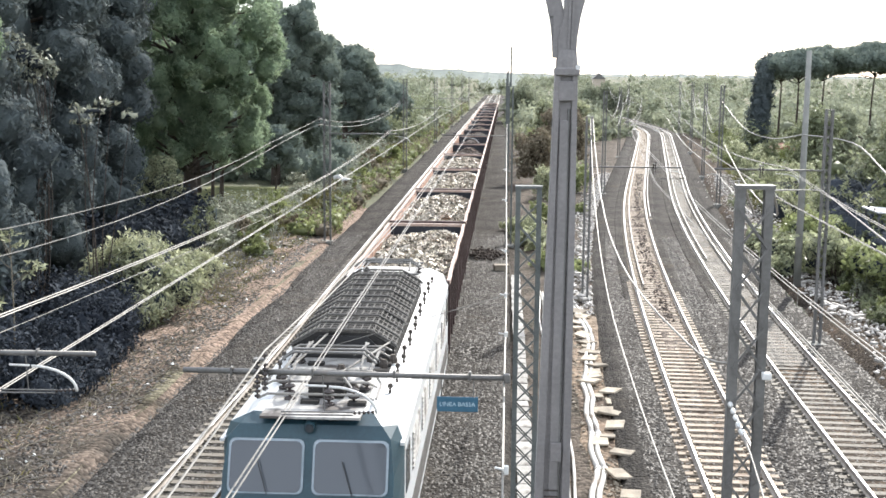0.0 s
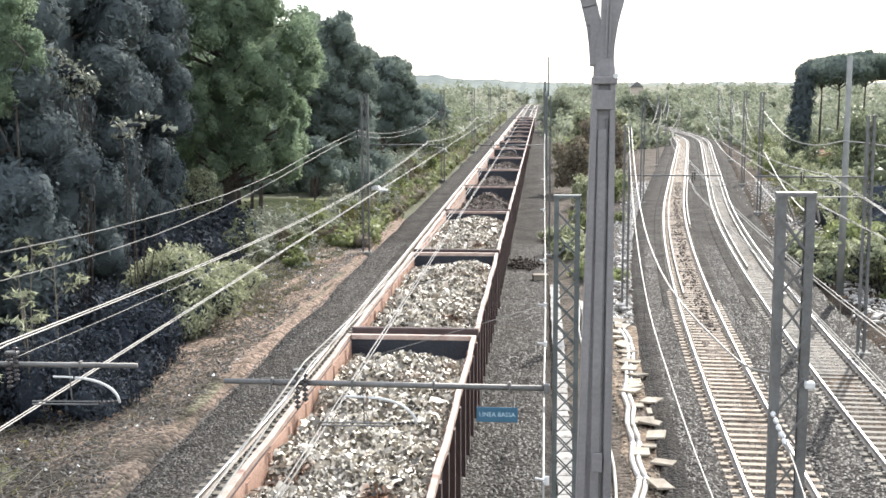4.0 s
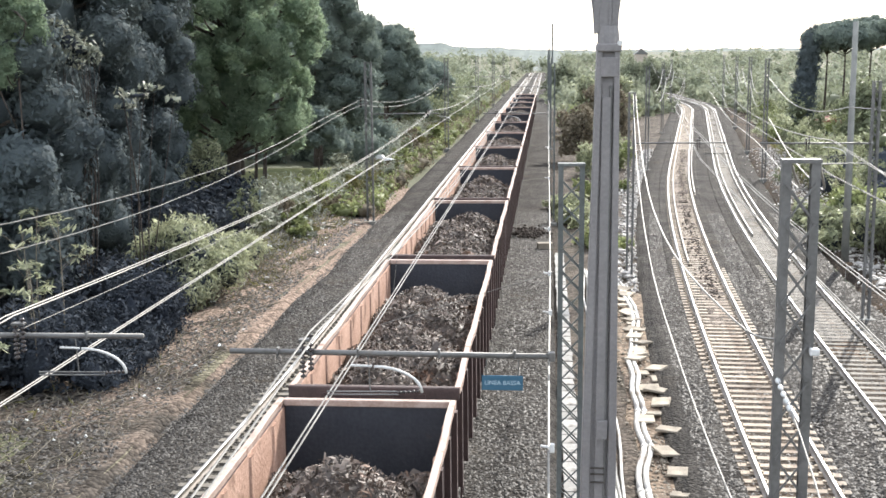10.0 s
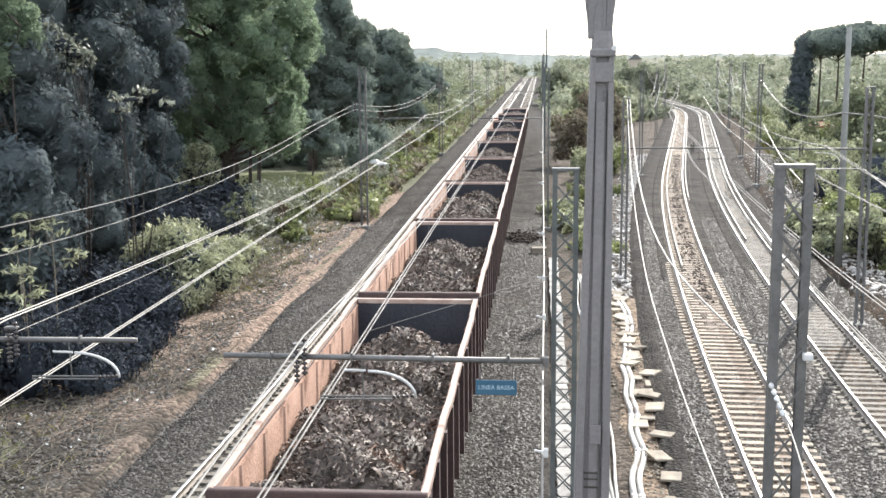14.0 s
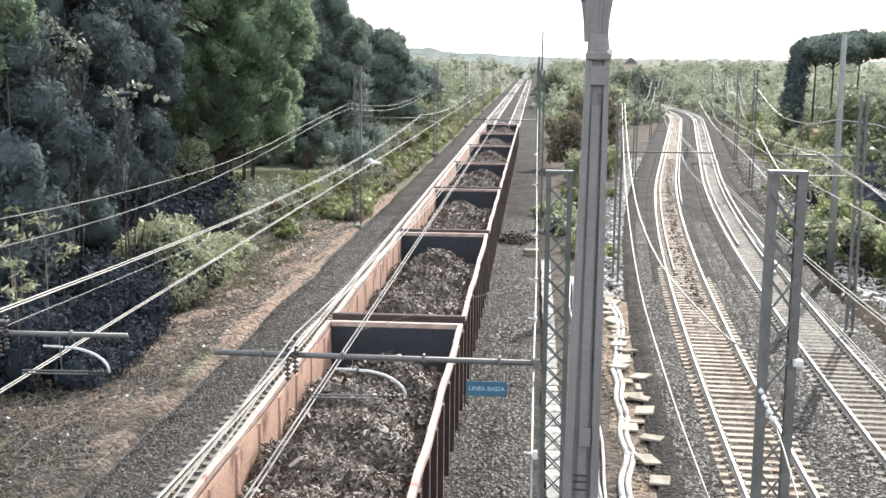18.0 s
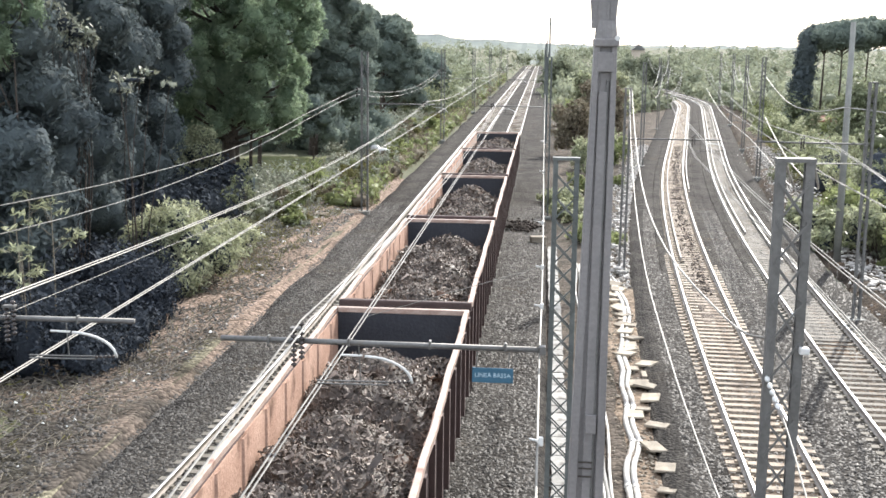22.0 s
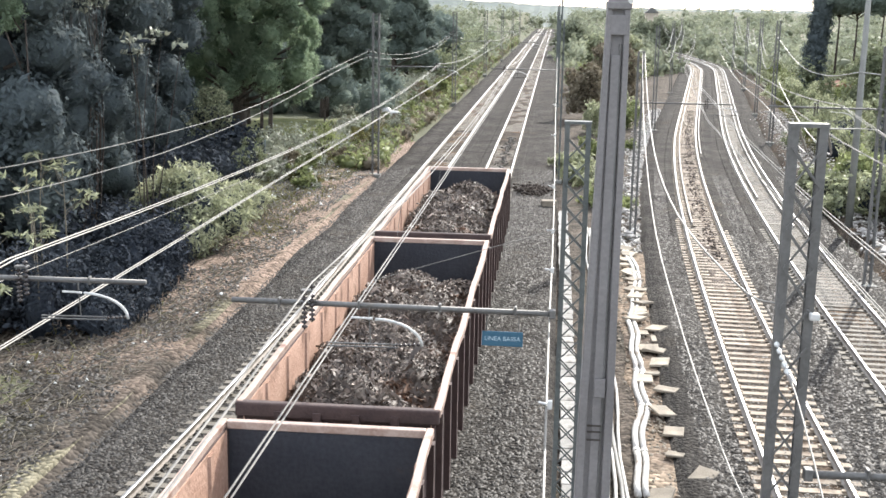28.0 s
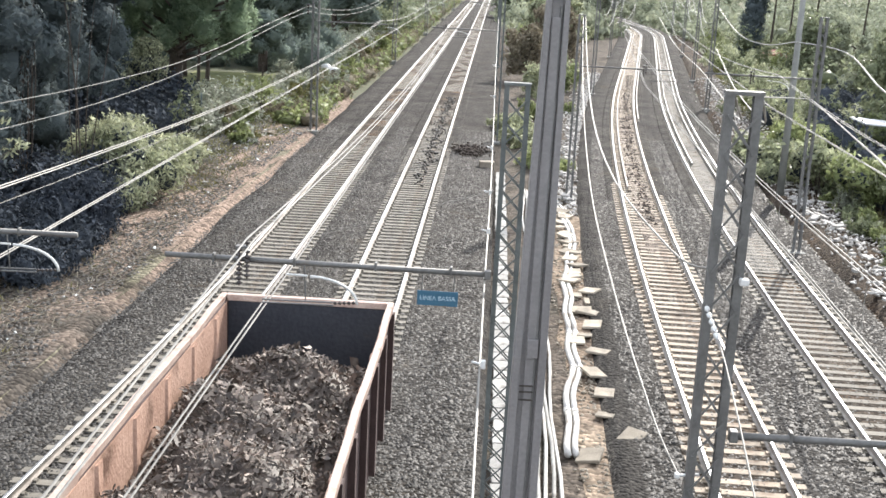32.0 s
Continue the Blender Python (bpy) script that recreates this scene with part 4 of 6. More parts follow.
    for off, zz, ys in ((2.6, 7.6, (88, 113, 150, 200)), (2.6, 6.5, (88, 113, 150, 200)), (3.3, 7.0, (113, 150, 200, 250))):
        for a, b in zip(ys, ys[1:]):
            wire(sag_line((xd(a) + off, a, zz), (xd(b) + off, b, zz), 1.9), "pale deeply sagging feeder wire beside the curve", 0.03)
    for off, zz, ys in ((-2.6, 7.2, (95, 140, 190, 240)), (-2.2, 6.2, (95, 140, 190, 240))):
        for a, b in zip(ys, ys[1:]):
            wire(sag_line((xc(a) + off, a, zz), (xc(b) + off, b, zz), 1.8), "pale deeply sagging feeder wire between the lines", 0.03)
    wire(way([(20.0, 110.0, 7.1), (17.12, 85.0, 5.66), (15.74, 70.0, 5.67), (13.3, 53.0, 6.7)]), "pale sagging cable to the concrete pole", 0.03)
    wire(way([(13.3, 53.0, 6.7), (12.3, 42.0, 6.95), (9.93, 30.0, 6.63), (8.2, 20.0, 6.9), (6.0, 5, 8.0)]), "pale sagging cable from the concrete pole", 0.026)
    wire(way([(7.44, 40.0, 6.93), (6.1, 30.0, 6.6), (4.6, 20.0, 6.9), (2.06, 9.0, 8.33)]), "pale wire sagging to the mast head", 0.014)
    wire(way([(10.9, 80.0, 6.55), (9.05, 60.0, 5.94), (8.57, 49.0, 5.54), (5.6, 27, 6.2), (1.85, 9.0, 8.33)]), "pale wire sagging to the mast head", 0.014)
    wire(way([(2.0, 9.0, 8.36), (3.21, 14.0, 7.87), (6.45, 25.0, 6.85), (11.15, 41.3, 5.3)]), "thin wire sagging between two masts", 0.012)
    wire(way([(11.15, 41.3, 5.3), (8.32, 28.0, 5.97), (6.51, 20.0, 6.46), (5.06, 14.0, 6.93), (3.5, 5.0, 7.6)]), "bright wire running from the trackside mast", 0.018)
    wire(way([(0.12, 65.0, 6.6), (0.08, 40.0, 6.0), (0.07, 20.0, 5.75), (0.04, 12.9, 5.78), (0.03, 9.0, 5.75), (0.0, -6, 5.6)]), "pale insulated cable along the mast line", 0.011, M_WIRE)
    wire(way([(-6.9, 13.3, 5.71), (-6.9, 20.3, 5.45), (-6.8, 37.0, 4.97)]), "thin grey auxiliary wire over the verge-side track", 0.005)
    wire([(0.12, 17.5, 5.9), (-1.3, 17.5, 5.45), (-2.7, 17.5, 5.0)], "thin pull-off rope across the freight line", 0.005)
    for y in (9.8, 12.9, 15.2, 18.0, 22.5, 31.0, 40.0):
        cl = thing("cable_clamp", "small white clamp on the cable beside the mast", "clamp", pose(0.06, y, 5.78 + max(0, y - 20) * 0.011), "cable clamps")
        part("block", Geo().box((0, 0, 0), (0.045, 0.05, 0.08)).mesh("block", M_WHITEINS, bevel=0.01), cl)
        part("stub", Geo().tube([(-0.1, 0, 0.02), (0, 0, 0)], 0.011, 6).mesh("stub", M_WHITEINS), cl)


# ---- freight train ----
WL, WB = 14.04, 13.25


def wagon_meshes():
    d = {}
    side = Geo().box((0, -WB / 2, 2.15), (0.05, WB, 1.95))
    d["side_wall"] = side.mesh("side_wall", M_WAGON)
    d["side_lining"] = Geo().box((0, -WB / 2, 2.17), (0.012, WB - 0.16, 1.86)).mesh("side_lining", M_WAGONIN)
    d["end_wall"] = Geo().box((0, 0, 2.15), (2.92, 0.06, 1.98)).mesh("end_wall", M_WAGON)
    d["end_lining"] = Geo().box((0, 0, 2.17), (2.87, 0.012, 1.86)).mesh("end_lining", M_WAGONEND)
    d["rib"] = Geo().prism([(-0.06, -0.06), (0.05, -0.09), (0.05, 0.09), (-0.06, 0.06)], 1.85, pose(0, 0, 1.25)).mesh("rib", M_WAGON)
    dent = [(0.012 * math.sin(k * 0.55 + 1) + 0.006 * math.sin(k * 1.3), -WB - 0.01 + k * (WB + 0.02) / 30, 3.16 + 0.006 * math.sin(k * 0.9 + 2)) for k in range(31)]
    d["top_rim_side"] = Geo().sweep([(-0.055, -0.06), (0.055, -0.06), (0.055, 0.05), (0.042, 0.065), (-0.042, 0.065), (-0.055, 0.05)], dent).mesh("top_rim", M_WAGONRIM)
    # front rim takes the dark wall colour to stand for its shade
    d["top_rim_front"] = Geo().box((0, 0, 3.10), (3.15, 0.15, 0.24)).mesh("top_rim", M_WAGON, bevel=0.03)
    d["top_rim_end"] = Geo().box((0, 0, 3.16), (2.93, 0.13, 0.12)).mesh("top_rim", M_WAGONRIM, bevel=0.015)
    d["end_post"] = Geo().box((0, 0, 2.15), (0.12, 0.12, 1.9)).mesh("end_post", M_WAGON)
    d["inner_post"] = Geo().prism([(0.0, -0.13), (0.03, -0.08), (0.03, 0.08), (0.0, 0.13)], 1.8, pose(0, 0, 1.26)).mesh("inner_post", M_WAGONIN)
    d["floor"] = Geo().box((0, -WB / 2, 1.2), (2.96, WB - 0.1, 0.08)).mesh("floor", M_UNDER)
    g = Geo().box((0, -WB / 2, 1.03), (0.5, WB, 0.24))
    for sx in (-1, 1):
        g.box((sx * 1.2, -WB / 2, 1.02), (0.16, WB, 0.22))
    for yy in (-0.1, -WB + 0.1):
        g.box((0, yy, 1.03), (2.6, 0.2, 0.26))
    d["underframe"] = g.mesh("underframe", M_UNDER)
    b = Geo()
    for sx in (-1, 1):
        b.box((sx * 0.98, 0, 0.52), (0.12, 2.5, 0.22))
        for yy in (-0.9, 0.9):
            b.box((sx * 1.0, yy, 0.46), (0.2, 0.3, 0.3))
    b.box((0, 0, 0.6), (2.0, 0.4, 0.3))
    d["bogie"] = b.mesh("bogie", M_UNDER)
    w = Geo()
    for sx in (-1, 1):
        w.tube([(sx * 0.75 - 0.065, 0, 0.46), (sx * 0.75 + 0.065, 0, 0.46)], 0.46, 18)
    w.tube([(-0.75, 0, 0.46), (0.75, 0, 0.46)], 0.08, 8)
    d["wheelset"] = w.mesh("wheelset", M_RAILSIDE)
    d["buffer"] = Geo().tube([(0, 0, 0), (0, 0.45, 0), (0, 0.46, 0), (0, 0.6, 0)], [0.11, 0.11, 0.23, 0.23], 12).mesh("buffer", M_UNDER)
    d["ladder"] = Geo().box((0, 0, 1.9), (0.03, 0.04, 1.9)).box((0, -0.32, 1.9), (0.03, 0.04, 1.9)).box((0, -0.16, 1.3), (0.03, 0.3, 0.03)).box((0, -0.16, 1.7), (0.03, 0.3, 0.03)).box((0, -0.16, 2.1), (0.03, 0.3, 0.03)).box((0, -0.16, 2.5), (0.03, 0.3, 0.03)).mesh("ladder", M_WAGON)
    d["door_bar"] = Geo().tube([(0, 0, 1.3), (0, 0, 3.0)], 0.03, 6).mesh("door_bar", M_UNDER)
    return d


def wagon(d):
    """An open bogie wagon; its origin is the rail below the rear top edge, its body runs towards -y."""
    w = thing("gondola_wagon", "rusty oxide-red open bogie wagon with ribbed sides", "freight wagon", group="freight wagons")
    for s in (-1, 1):
        part("side_wall", d["side_wall"], w, at=pose(s * 1.485, 0, 0))
        part("side_lining", d["side_lining"], w, "orange rust on the inner face, sunlight put into its pale colour", at=pose(s * 1.45, -0.08, 0))
        part("top_rim", d["top_rim_side"], w, "worn pale rim", at=pose(s * 1.525, 0, 0))
        for k in range(10):
            part("rib", d["rib"], w, at=pose(s * 1.56, -0.25 - k * (WB - 0.5) / 9, 0, 0, 0, 0 if s > 0 else 180))
        for k in range(8):
            part("inner_post", d["inner_post"], w, at=pose(s * 1.443, -1.0 - k * 1.54, 0, 0, 0, 180 if s > 0 else 0))
        for k in (1.5, 4.5, 7.5):
            part("door_bar", d["door_bar"], w, at=pose(s * 1.565, -0.25 - (k + 0.35) * (WB - 0.5) / 9, 0))
        part("ladder", d["ladder"], w, at=pose(s * 1.575, -WB + 0.6, 0))
    for yy in (-0.05, -WB + 0.05):
        part("end_wall", d["end_wall"], w, at=pose(0, yy, 0))
        part("end_lining", d["end_lining"], w, "rust-spotted inner face of the end wall, coloured near black for shade", at=pose(0, yy + (-0.04 if yy > -1 else 0.04), 0))
        if yy > -1:
            part("top_rim", d["top_rim_end"], w, "worn pale rim", at=pose(0, yy, 0.004))
        else:
            part("top_rim", d["top_rim_front"], w, "front edge in dark brown, its shade put into the colour", at=pose(0, yy - 0.03, 0.004))
        for x in (-0.9, -0.3, 0.3, 0.9):
            part("end_post", d["end_post"], w, at=pose(x, yy + (0.08 if yy > -1 else -0.08), 0))
        for s in (-1, 1):
            part("buffer", d["buffer"], w, at=pose(s * 0.875, yy, 1.06, 0, 0, 0 if yy > -1 else 180))
    part("floor", d["floor"], w)
    part("underframe", d["underframe"], w)
    for yy in (-2.0, -WB + 2.0):
        b = part("bogie", d["bogie"], w, at=pose(0, yy, 0))
        for q in (-0.9, 0.9):
            part("wheelset", d["wheelset"], b, at=pose(0, q, 0))
    return w


def scrap_mesh(name, level, hump, n, mat, size, seed, ramp=2.6, valley=0.0, broad=(0.15, 0.5), loose=0.07):
    """A heap of bent shreds over a lumpy core, filling the wagon."""
    r = np.random.default_rng(seed)
    L, W = WB - 0.3, 2.84

    def top(x, y):
        e = np.minimum(1, (-y - 0.2) / ramp) * np.minimum(1, 0.5 + (L + y) / 3.0)
        e = e * (1 - valley * np.exp(-((y + L * 0.45) / 0.9) ** 2))
        ridge = np.cos(x / W * np.pi * 0.9)
        bumps = 0.16 * np.sin(y * 1.7 + seed) * np.cos(x * 1.9 + seed) + 0.12 * np.sin(y * 3.1 + x * 2.3 + seed)
        return level + hump * np.clip(e, 0, 1) * (0.55 + 0.45 * ridge) + bumps * hump
    nx, ny = 26, 120
    gx, gy = np.meshgrid(np.linspace(-W / 2, W / 2, nx), np.linspace(-L, -0.16, ny))
    gz = top(gx, gy) - 0.05 + r.normal(0, 0.025, gx.shape)
    core_v = np.stack([gx, gy, gz], -1).reshape(-1, 3)
    i, j = np.meshgrid(np.arange(nx - 1), np.arange(ny - 1))
    a = (j * nx + i).ravel()
    core_f = np.stack([a, a + 1, a + nx + 1, a + nx], -1)
    px, py = r.uniform(-W / 2 + 0.05, W / 2 - 0.05, n), r.uniform(-L + 0.05, -0.22, n)
    p = np.stack([px, py, top(px, py) + r.uniform(-0.05, loose, n)], -1)
    d = np.array([0, 0, 1.0]) + r.normal(0, 0.75, (n, 3))
    d /= np.linalg.norm(d, axis=1)[:, None]
    u = np.cross(d, r.normal(0, 1, (n, 3)))
    u /= np.linalg.norm(u, axis=1)[:, None]
    q = np.cross(d, u)
    s = (size * np.exp(r.normal(0, 0.45, n)))[:, None]
    wd = s * r.uniform(*broad, (n, 1))
    bend = d * s * r.uniform(-0.5, 0.5, (n, 1))
    v = np.empty((n, 6, 3))
    v[:, 0], v[:, 1] = p - u * s - q * wd, p - u * s * 0.8 + q * wd
    v[:, 2], v[:, 3] = p + bend + q * wd * 0.9, p + bend - q * wd
    v[:, 4], v[:, 5] = p + u * s + q * wd * 0.7, p + u * s * 0.9 - q * wd * 0.8
    b = 6 * np.arange(n)[:, None]
    f = np.concatenate([b + [0, 3, 2, 1], b + [3, 5, 4, 2]])
    return soup(name, np.concatenate([core_v, v.reshape(-1, 3)]), np.concatenate([core_f, f + len(core_v)]), mat)


def locomotive():
    """An electric locomotive; origin on the rail below its rear buffers, body towards -y."""
    lo = thing("electric_locomotive", "white and teal electric locomotive with folded pantographs on a grimy roof", "locomotive")
    LB, W = 15.9, 2.95
    y1, y0 = -0.55, -0.55 - LB
    prof = [(-W / 2, 1.1), (W / 2, 1.1), (W / 2, 3.3), (W / 2 - 0.12, 3.62), (W / 2 - 0.5, 3.80), (-W / 2 + 0.5, 3.80), (-W / 2 + 0.12, 3.62), (-W / 2, 3.3)]
    g = Geo()
    g.sweep(prof, [(0, y0 + 1.0, 0), (0, y1 - 0.6, 0)])
    part("body", g.mesh("body", M_LOCOWHITE, bevel=0.02), lo)
    for yf, s in ((y0 + 1.0, -1), (y1 - 0.6, 1)):
        # cab with a raked front: rows of (distance ahead, half width, height)
        rows = [(0.95, 1.31, 1.1), (0.92, 1.35, 2.1), (0.62, 1.36, 2.95), (0.42, 1.29, 3.5), (0.3, 1.14, 3.68), (0.0, 0.96, 3.80)]
        back = [(W / 2, 1.1), (W / 2, 2.1), (W / 2, 2.95), (W / 2, 3.3), (W / 2 - 0.12, 3.62), (W / 2 - 0.5, 3.80)]
        g = Geo()
        for (dy, hw, z), (bw, bz) in zip(rows, back):
            g.v += [(-bw, yf, bz), (-hw, yf + s * dy, z), (hw, yf + s * dy, z), (bw, yf, bz)]
        for k in range(5):
            for q in range(3):
                f = (k * 4 + q, k * 4 + q + 1, k * 4 + 5 + q, k * 4 + 4 + q)
                g.f.append(f if s < 0 else f[::-1])
        part("cab", g.mesh("cab", M_LOCOTEAL), lo, "teal painted cab front")
        for x in (-0.67, 0.67):
            rnd = []
            for cx, cy, a0 in ((0.5, 0.4, 0), (-0.5, 0.4, 90), (-0.5, -0.26, 180), (0.5, -0.26, 270)):
                rnd += [(cx + 0.1 * math.cos(radians(a0 + q)), cy + 0.1 * math.sin(radians(a0 + q))) for q in (0, 30, 60, 90)]
            inner = [(px * 0.94, py * 0.925) for px, py in rnd]
            at = pose(x, yf + s * 0.575, 3.0, 70 if s < 0 else -70, 0, 0)
            fr = part("windscreen", Geo().prism(rnd, 0.05, at).mesh("windscreen", M_LOCOFRAME), lo, "pale rounded windscreen frame")
            part("glass", Geo().prism(inner, 0.062, at).mesh("glass", M_GLASS), fr)
            part("wiper", Geo().beam((x + 0.05, yf + s * 0.83, 2.7), (x - 0.12, yf + s * 0.66, 3.2), 0.012).mesh("wiper", M_BLACK), lo)
        part("roof_lamp", Geo().tube([(0, yf + s * 0.1, 3.70), (0, yf + s * 0.42, 3.66)], 0.09, 12).mesh("roof_lamp", M_LOCOTEAL), lo)
        part("lamp_glass", Geo().tube([(0, yf + s * 0.41, 3.66), (0, yf + s * 0.45, 3.655)], 0.065, 12).mesh("lamp_glass", M_GLASS), lo)
        for x in (-1, 1):
            part("handrail", Geo().tube([(x * 1.2, yf + s * 0.9, 2.25), (x * 1.2, yf + s * 0.99, 1.6)], 0.015, 6).mesh("handrail", M_GALV), lo)
    for s in (-1, 1):
        part("side_stripe", Geo().box((s * (W / 2 + 0.004), (y0 + y1) / 2, 1.55), (0.012, LB - 2.2, 0.5)).mesh("side_stripe", M_HOODRIB), lo, "grey band along the side")
        for k in range(5):
            yy = y0 + 3.4 + k * 2.3
            gr = Geo().box((s * (W / 2 + 0.006), yy, 2.65), (0.016, 1.6, 0.7))
            for q in range(8):
                gr.box((s * (W / 2 + 0.02), yy, 2.34 + q * 0.088), (0.025, 1.55, 0.03))
            part("side_grille", gr.mesh("side_grille", M_LOCOROOF), lo)
        for yy in (y0 + 1.6, y1 - 1.3):
            part("cab_side_window", Geo().box((s * (W / 2 + 0.006), yy, 2.75), (0.02, 0.7, 0.75)).mesh("cab_side_window", M_GLASS), lo)
        part("gutter", Geo().box((s * (W / 2 - 0.02), (y0 + y1) / 2, 3.36), (0.07, LB - 1.6, 0.05)).mesh("gutter", M_LOCOWHITE), lo)
    part("roof_deck", Geo().box((0, (y0 + y1) / 2, 3.815), (1.6, LB - 1.2, 0.04)).mesh("roof_deck", M_LOCOROOF), lo, "grimy grey roof walkway")
    # dark slatted resistor hood
    h0, h1 = y0 + 4.5, y1 - 4.4
    hood = part("roof_hood", Geo().prism([(-1.0, 0), (1.0, 0), (0.95, 0.25), (0.5, 0.5), (-0.5, 0.5), (-0.95, 0.25)], h1 - h0, pose(0, h1, 3.83, 90, 0, 0)).mesh("roof_hood", M_GRILLE), lo, "dark slatted resistor hood")
    for s in (-1, 1):
        n = int((h1 - h0) / 0.3)
        for k in range(n + 1):
            part("slat", Geo().beam((s * 1.0, 0, 0.23), (s * 0.52, 0, 0.515), 0.035, 0.03).mesh("slat", M_HOODRIB), hood, at=pose(0, h0 + 0.05 + k * (h1 - h0 - 0.1) / n, 3.83))
        for q in range(6):
            x, z = s * (0.98 - 0.085 * q), 4.075 + 0.052 * q
            part("hood_rail", Geo().box((x, (h0 + h1) / 2, z), (0.022, h1 - h0, 0.022)).mesh("hood_rail", M_HOODRIB), hood)
    rib = Geo().tube([(-1.02, 0, 0.22), (-0.97, 0, 0.29), (-0.52, 0, 0.55), (0.52, 0, 0.55), (0.97, 0, 0.29), (1.02, 0, 0.22)], 0.025, 6).mesh("hood_rib", M_HOODRIB)
    for k in range(11):
        part("hood_rib", rib, hood, at=pose(0, h0 + 0.05 + k * (h1 - h0 - 0.1) / 10, 3.83))
    top = Geo().box((0, 0, 0.505), (1.04, 0.03, 0.02)).mesh("slat", M_HOODRIB)
    for k in range(36):
        part("slat", top, hood, at=pose(0, h0 + 0.1 + k * (h1 - h0 - 0.2) / 35, 3.83))
    for q in range(7):
        part("hood_rail", Geo().box((-0.45 + 0.15 * q, (h0 + h1) / 2, 4.345), (0.022, h1 - h0, 0.022)).mesh("hood_rail", M_HOODRIB), hood)
    part("hood_front", Geo().prism([(-0.9, 0), (0.9, 0), (0.45, 0.42), (-0.45, 0.42)], 0.03, pose(0, h0 - 0.005, 3.85, 90, 0, 0)).mesh("hood_front", M_BLACK), hood)
    # pantographs
    for yc in (y0 + 3.1, y1 - 2.6):
        p = part("pantograph", Geo().tube([(-0.85, yc - 0.9, 4.12), (0.85, yc - 0.9, 4.12)], 0.03, 6).tube([(-0.85, yc + 0.9, 4.12), (0.85, yc + 0.9, 4.12)], 0.03, 6).tube([(-0.75, yc - 0.9, 4.12), (-0.75, yc + 0.9, 4.12)], 0.03, 6).tube([(0.75, yc - 0.9, 4.12), (0.75, yc + 0.9, 4.12)], 0.03, 6).mesh("pantograph", M_GALV), lo, "folded steel pantograph")
        for s in (-1, 1):
            part("arm", Geo().tube([(s * 0.6, yc - 0.8, 4.2), (s * 0.5, yc + 0.9, 4.26)], 0.022, 6).tube([(s * 0.55, yc + 0.85, 4.26), (s * 0.45, yc - 0.5, 4.36)], 0.018, 6).mesh("arm", M_GALV), p)
            part("bow", Geo().tube([(-0.85, yc + s * 0.12 - 0.4, 4.22), (-0.62, yc + s * 0.12 - 0.4, 4.4), (0.62, yc + s * 0.12 - 0.4, 4.4), (0.85, yc + s * 0.12 - 0.4, 4.22)], 0.025, 6).mesh("bow", M_GALV), p)
            for q in (-0.9, 0.9):
                insulator("insulator", (s * 0.72, yc + q, 3.83), (s * 0.72, yc + q, 4.1), M_INSUL, p, 0.09, 3)
    knob = Geo().tube([(0, 0, 3.8), (0, 0, 3.88), (0, 0, 3.9), (0, 0, 3.97)], [0.03, 0.02, 0.05, 0.035], 8).mesh("roof_bolt", M_UNDER)
    for k in range(16):
        for s in (-1, 1):
            part("roof_bolt", knob, lo, at=pose(s * (1.1 + 0.05 * (k % 2)), y0 + 2.4 + k * 0.72, -0.05))
    bus = Geo().tube([(-0.5, y0 + 1.6, 4.15), (-0.5, y0 + 2.2, 4.3), (-0.3, h0, 4.3)], 0.02, 6).tube([(0.6, y0 + 1.4, 4.05), (0.3, y0 + 2.0, 4.2), (0.9, y0 + 4.6, 4.15)], 0.02, 6)
    part("roof_busbar", bus.mesh("roof_busbar", M_WIRE), lo)
    for x, yy in ((-0.5, y0 + 1.6), (0.6, y0 + 1.4), (-0.3, y0 + 4.8), (0.9, y0 + 4.6), (0.2, y0 + 1.3)):
        insulator("insulator", (x, yy, 3.8), (x, yy, 4.12), M_INSUL, lo, 0.1, 3)
    rc = np.random.default_rng(9)
    for k in range(16):
        yy = y0 + 1.3 + rc.random() * 3.0
        x = rc.uniform(-1.0, 1.0)
        if k % 2:
            part("roof_fitting", Geo().tube([(x, yy, 3.82), (x, yy, 3.9), (x, yy, 3.98)], [0.09, 0.09, 0.05], 8).mesh("roof_fitting", M_UNDER), lo)
        else:
            part("roof_plate", Geo().box((x, yy, 3.86), (0.3, 0.16, 0.07)).mesh("roof_plate", M_GRILLE, bevel=0.01), lo)
    for q, zz in ((1.25, 4.02), (1.75, 4.1), (2.3, 4.15), (3.9, 4.1), (4.3, 4.12)):
        part("cross_tube", Geo().tube([(-0.95, y0 + q, zz - 0.08), (-0.8, y0 + q, zz), (0.8, y0 + q, zz), (0.95, y0 + q, zz - 0.08)], 0.022, 6).mesh("cross_tube", M_WIRE), lo)
    for sx in (-1, 1):
        part("bow_horn", Geo().tube([(sx * 0.6, y0 + 2.2, 4.2), (sx * 0.86, y0 + 2.2, 4.16), (sx * 0.98, y0 + 2.05, 4.0), (sx * 0.98, y0 + 1.3, 3.95)], 0.022, 6).mesh("bow_horn", M_WIRE), lo)
    part("roof_box", Geo().box((0.1, y0 + 1.9, 3.98), (0.6, 0.5, 0.28)).mesh("roof_box", M_GRILLE, bevel=0.02), lo)
    part("underframe", Geo().box((0, (y0 + y1) / 2, 0.95), (2.6, LB, 0.35)).mesh("underframe", M_UNDER), lo)
    for yy in (y0 + 2.8, (y0 + y1) / 2, y1 - 2.8):
        b = Geo()
        for s in (-1, 1):
            b.box((s * 1.05, yy, 0.6), (0.14, 3.2, 0.35))
            for q in (-1.1, 1.1):
                b.tube([(s * 0.69, yy + q, 0.62), (s * 0.82, yy + q, 0.62)], 0.62, 18)
        part("bogie", b.mesh("bogie", M_UNDER), lo)
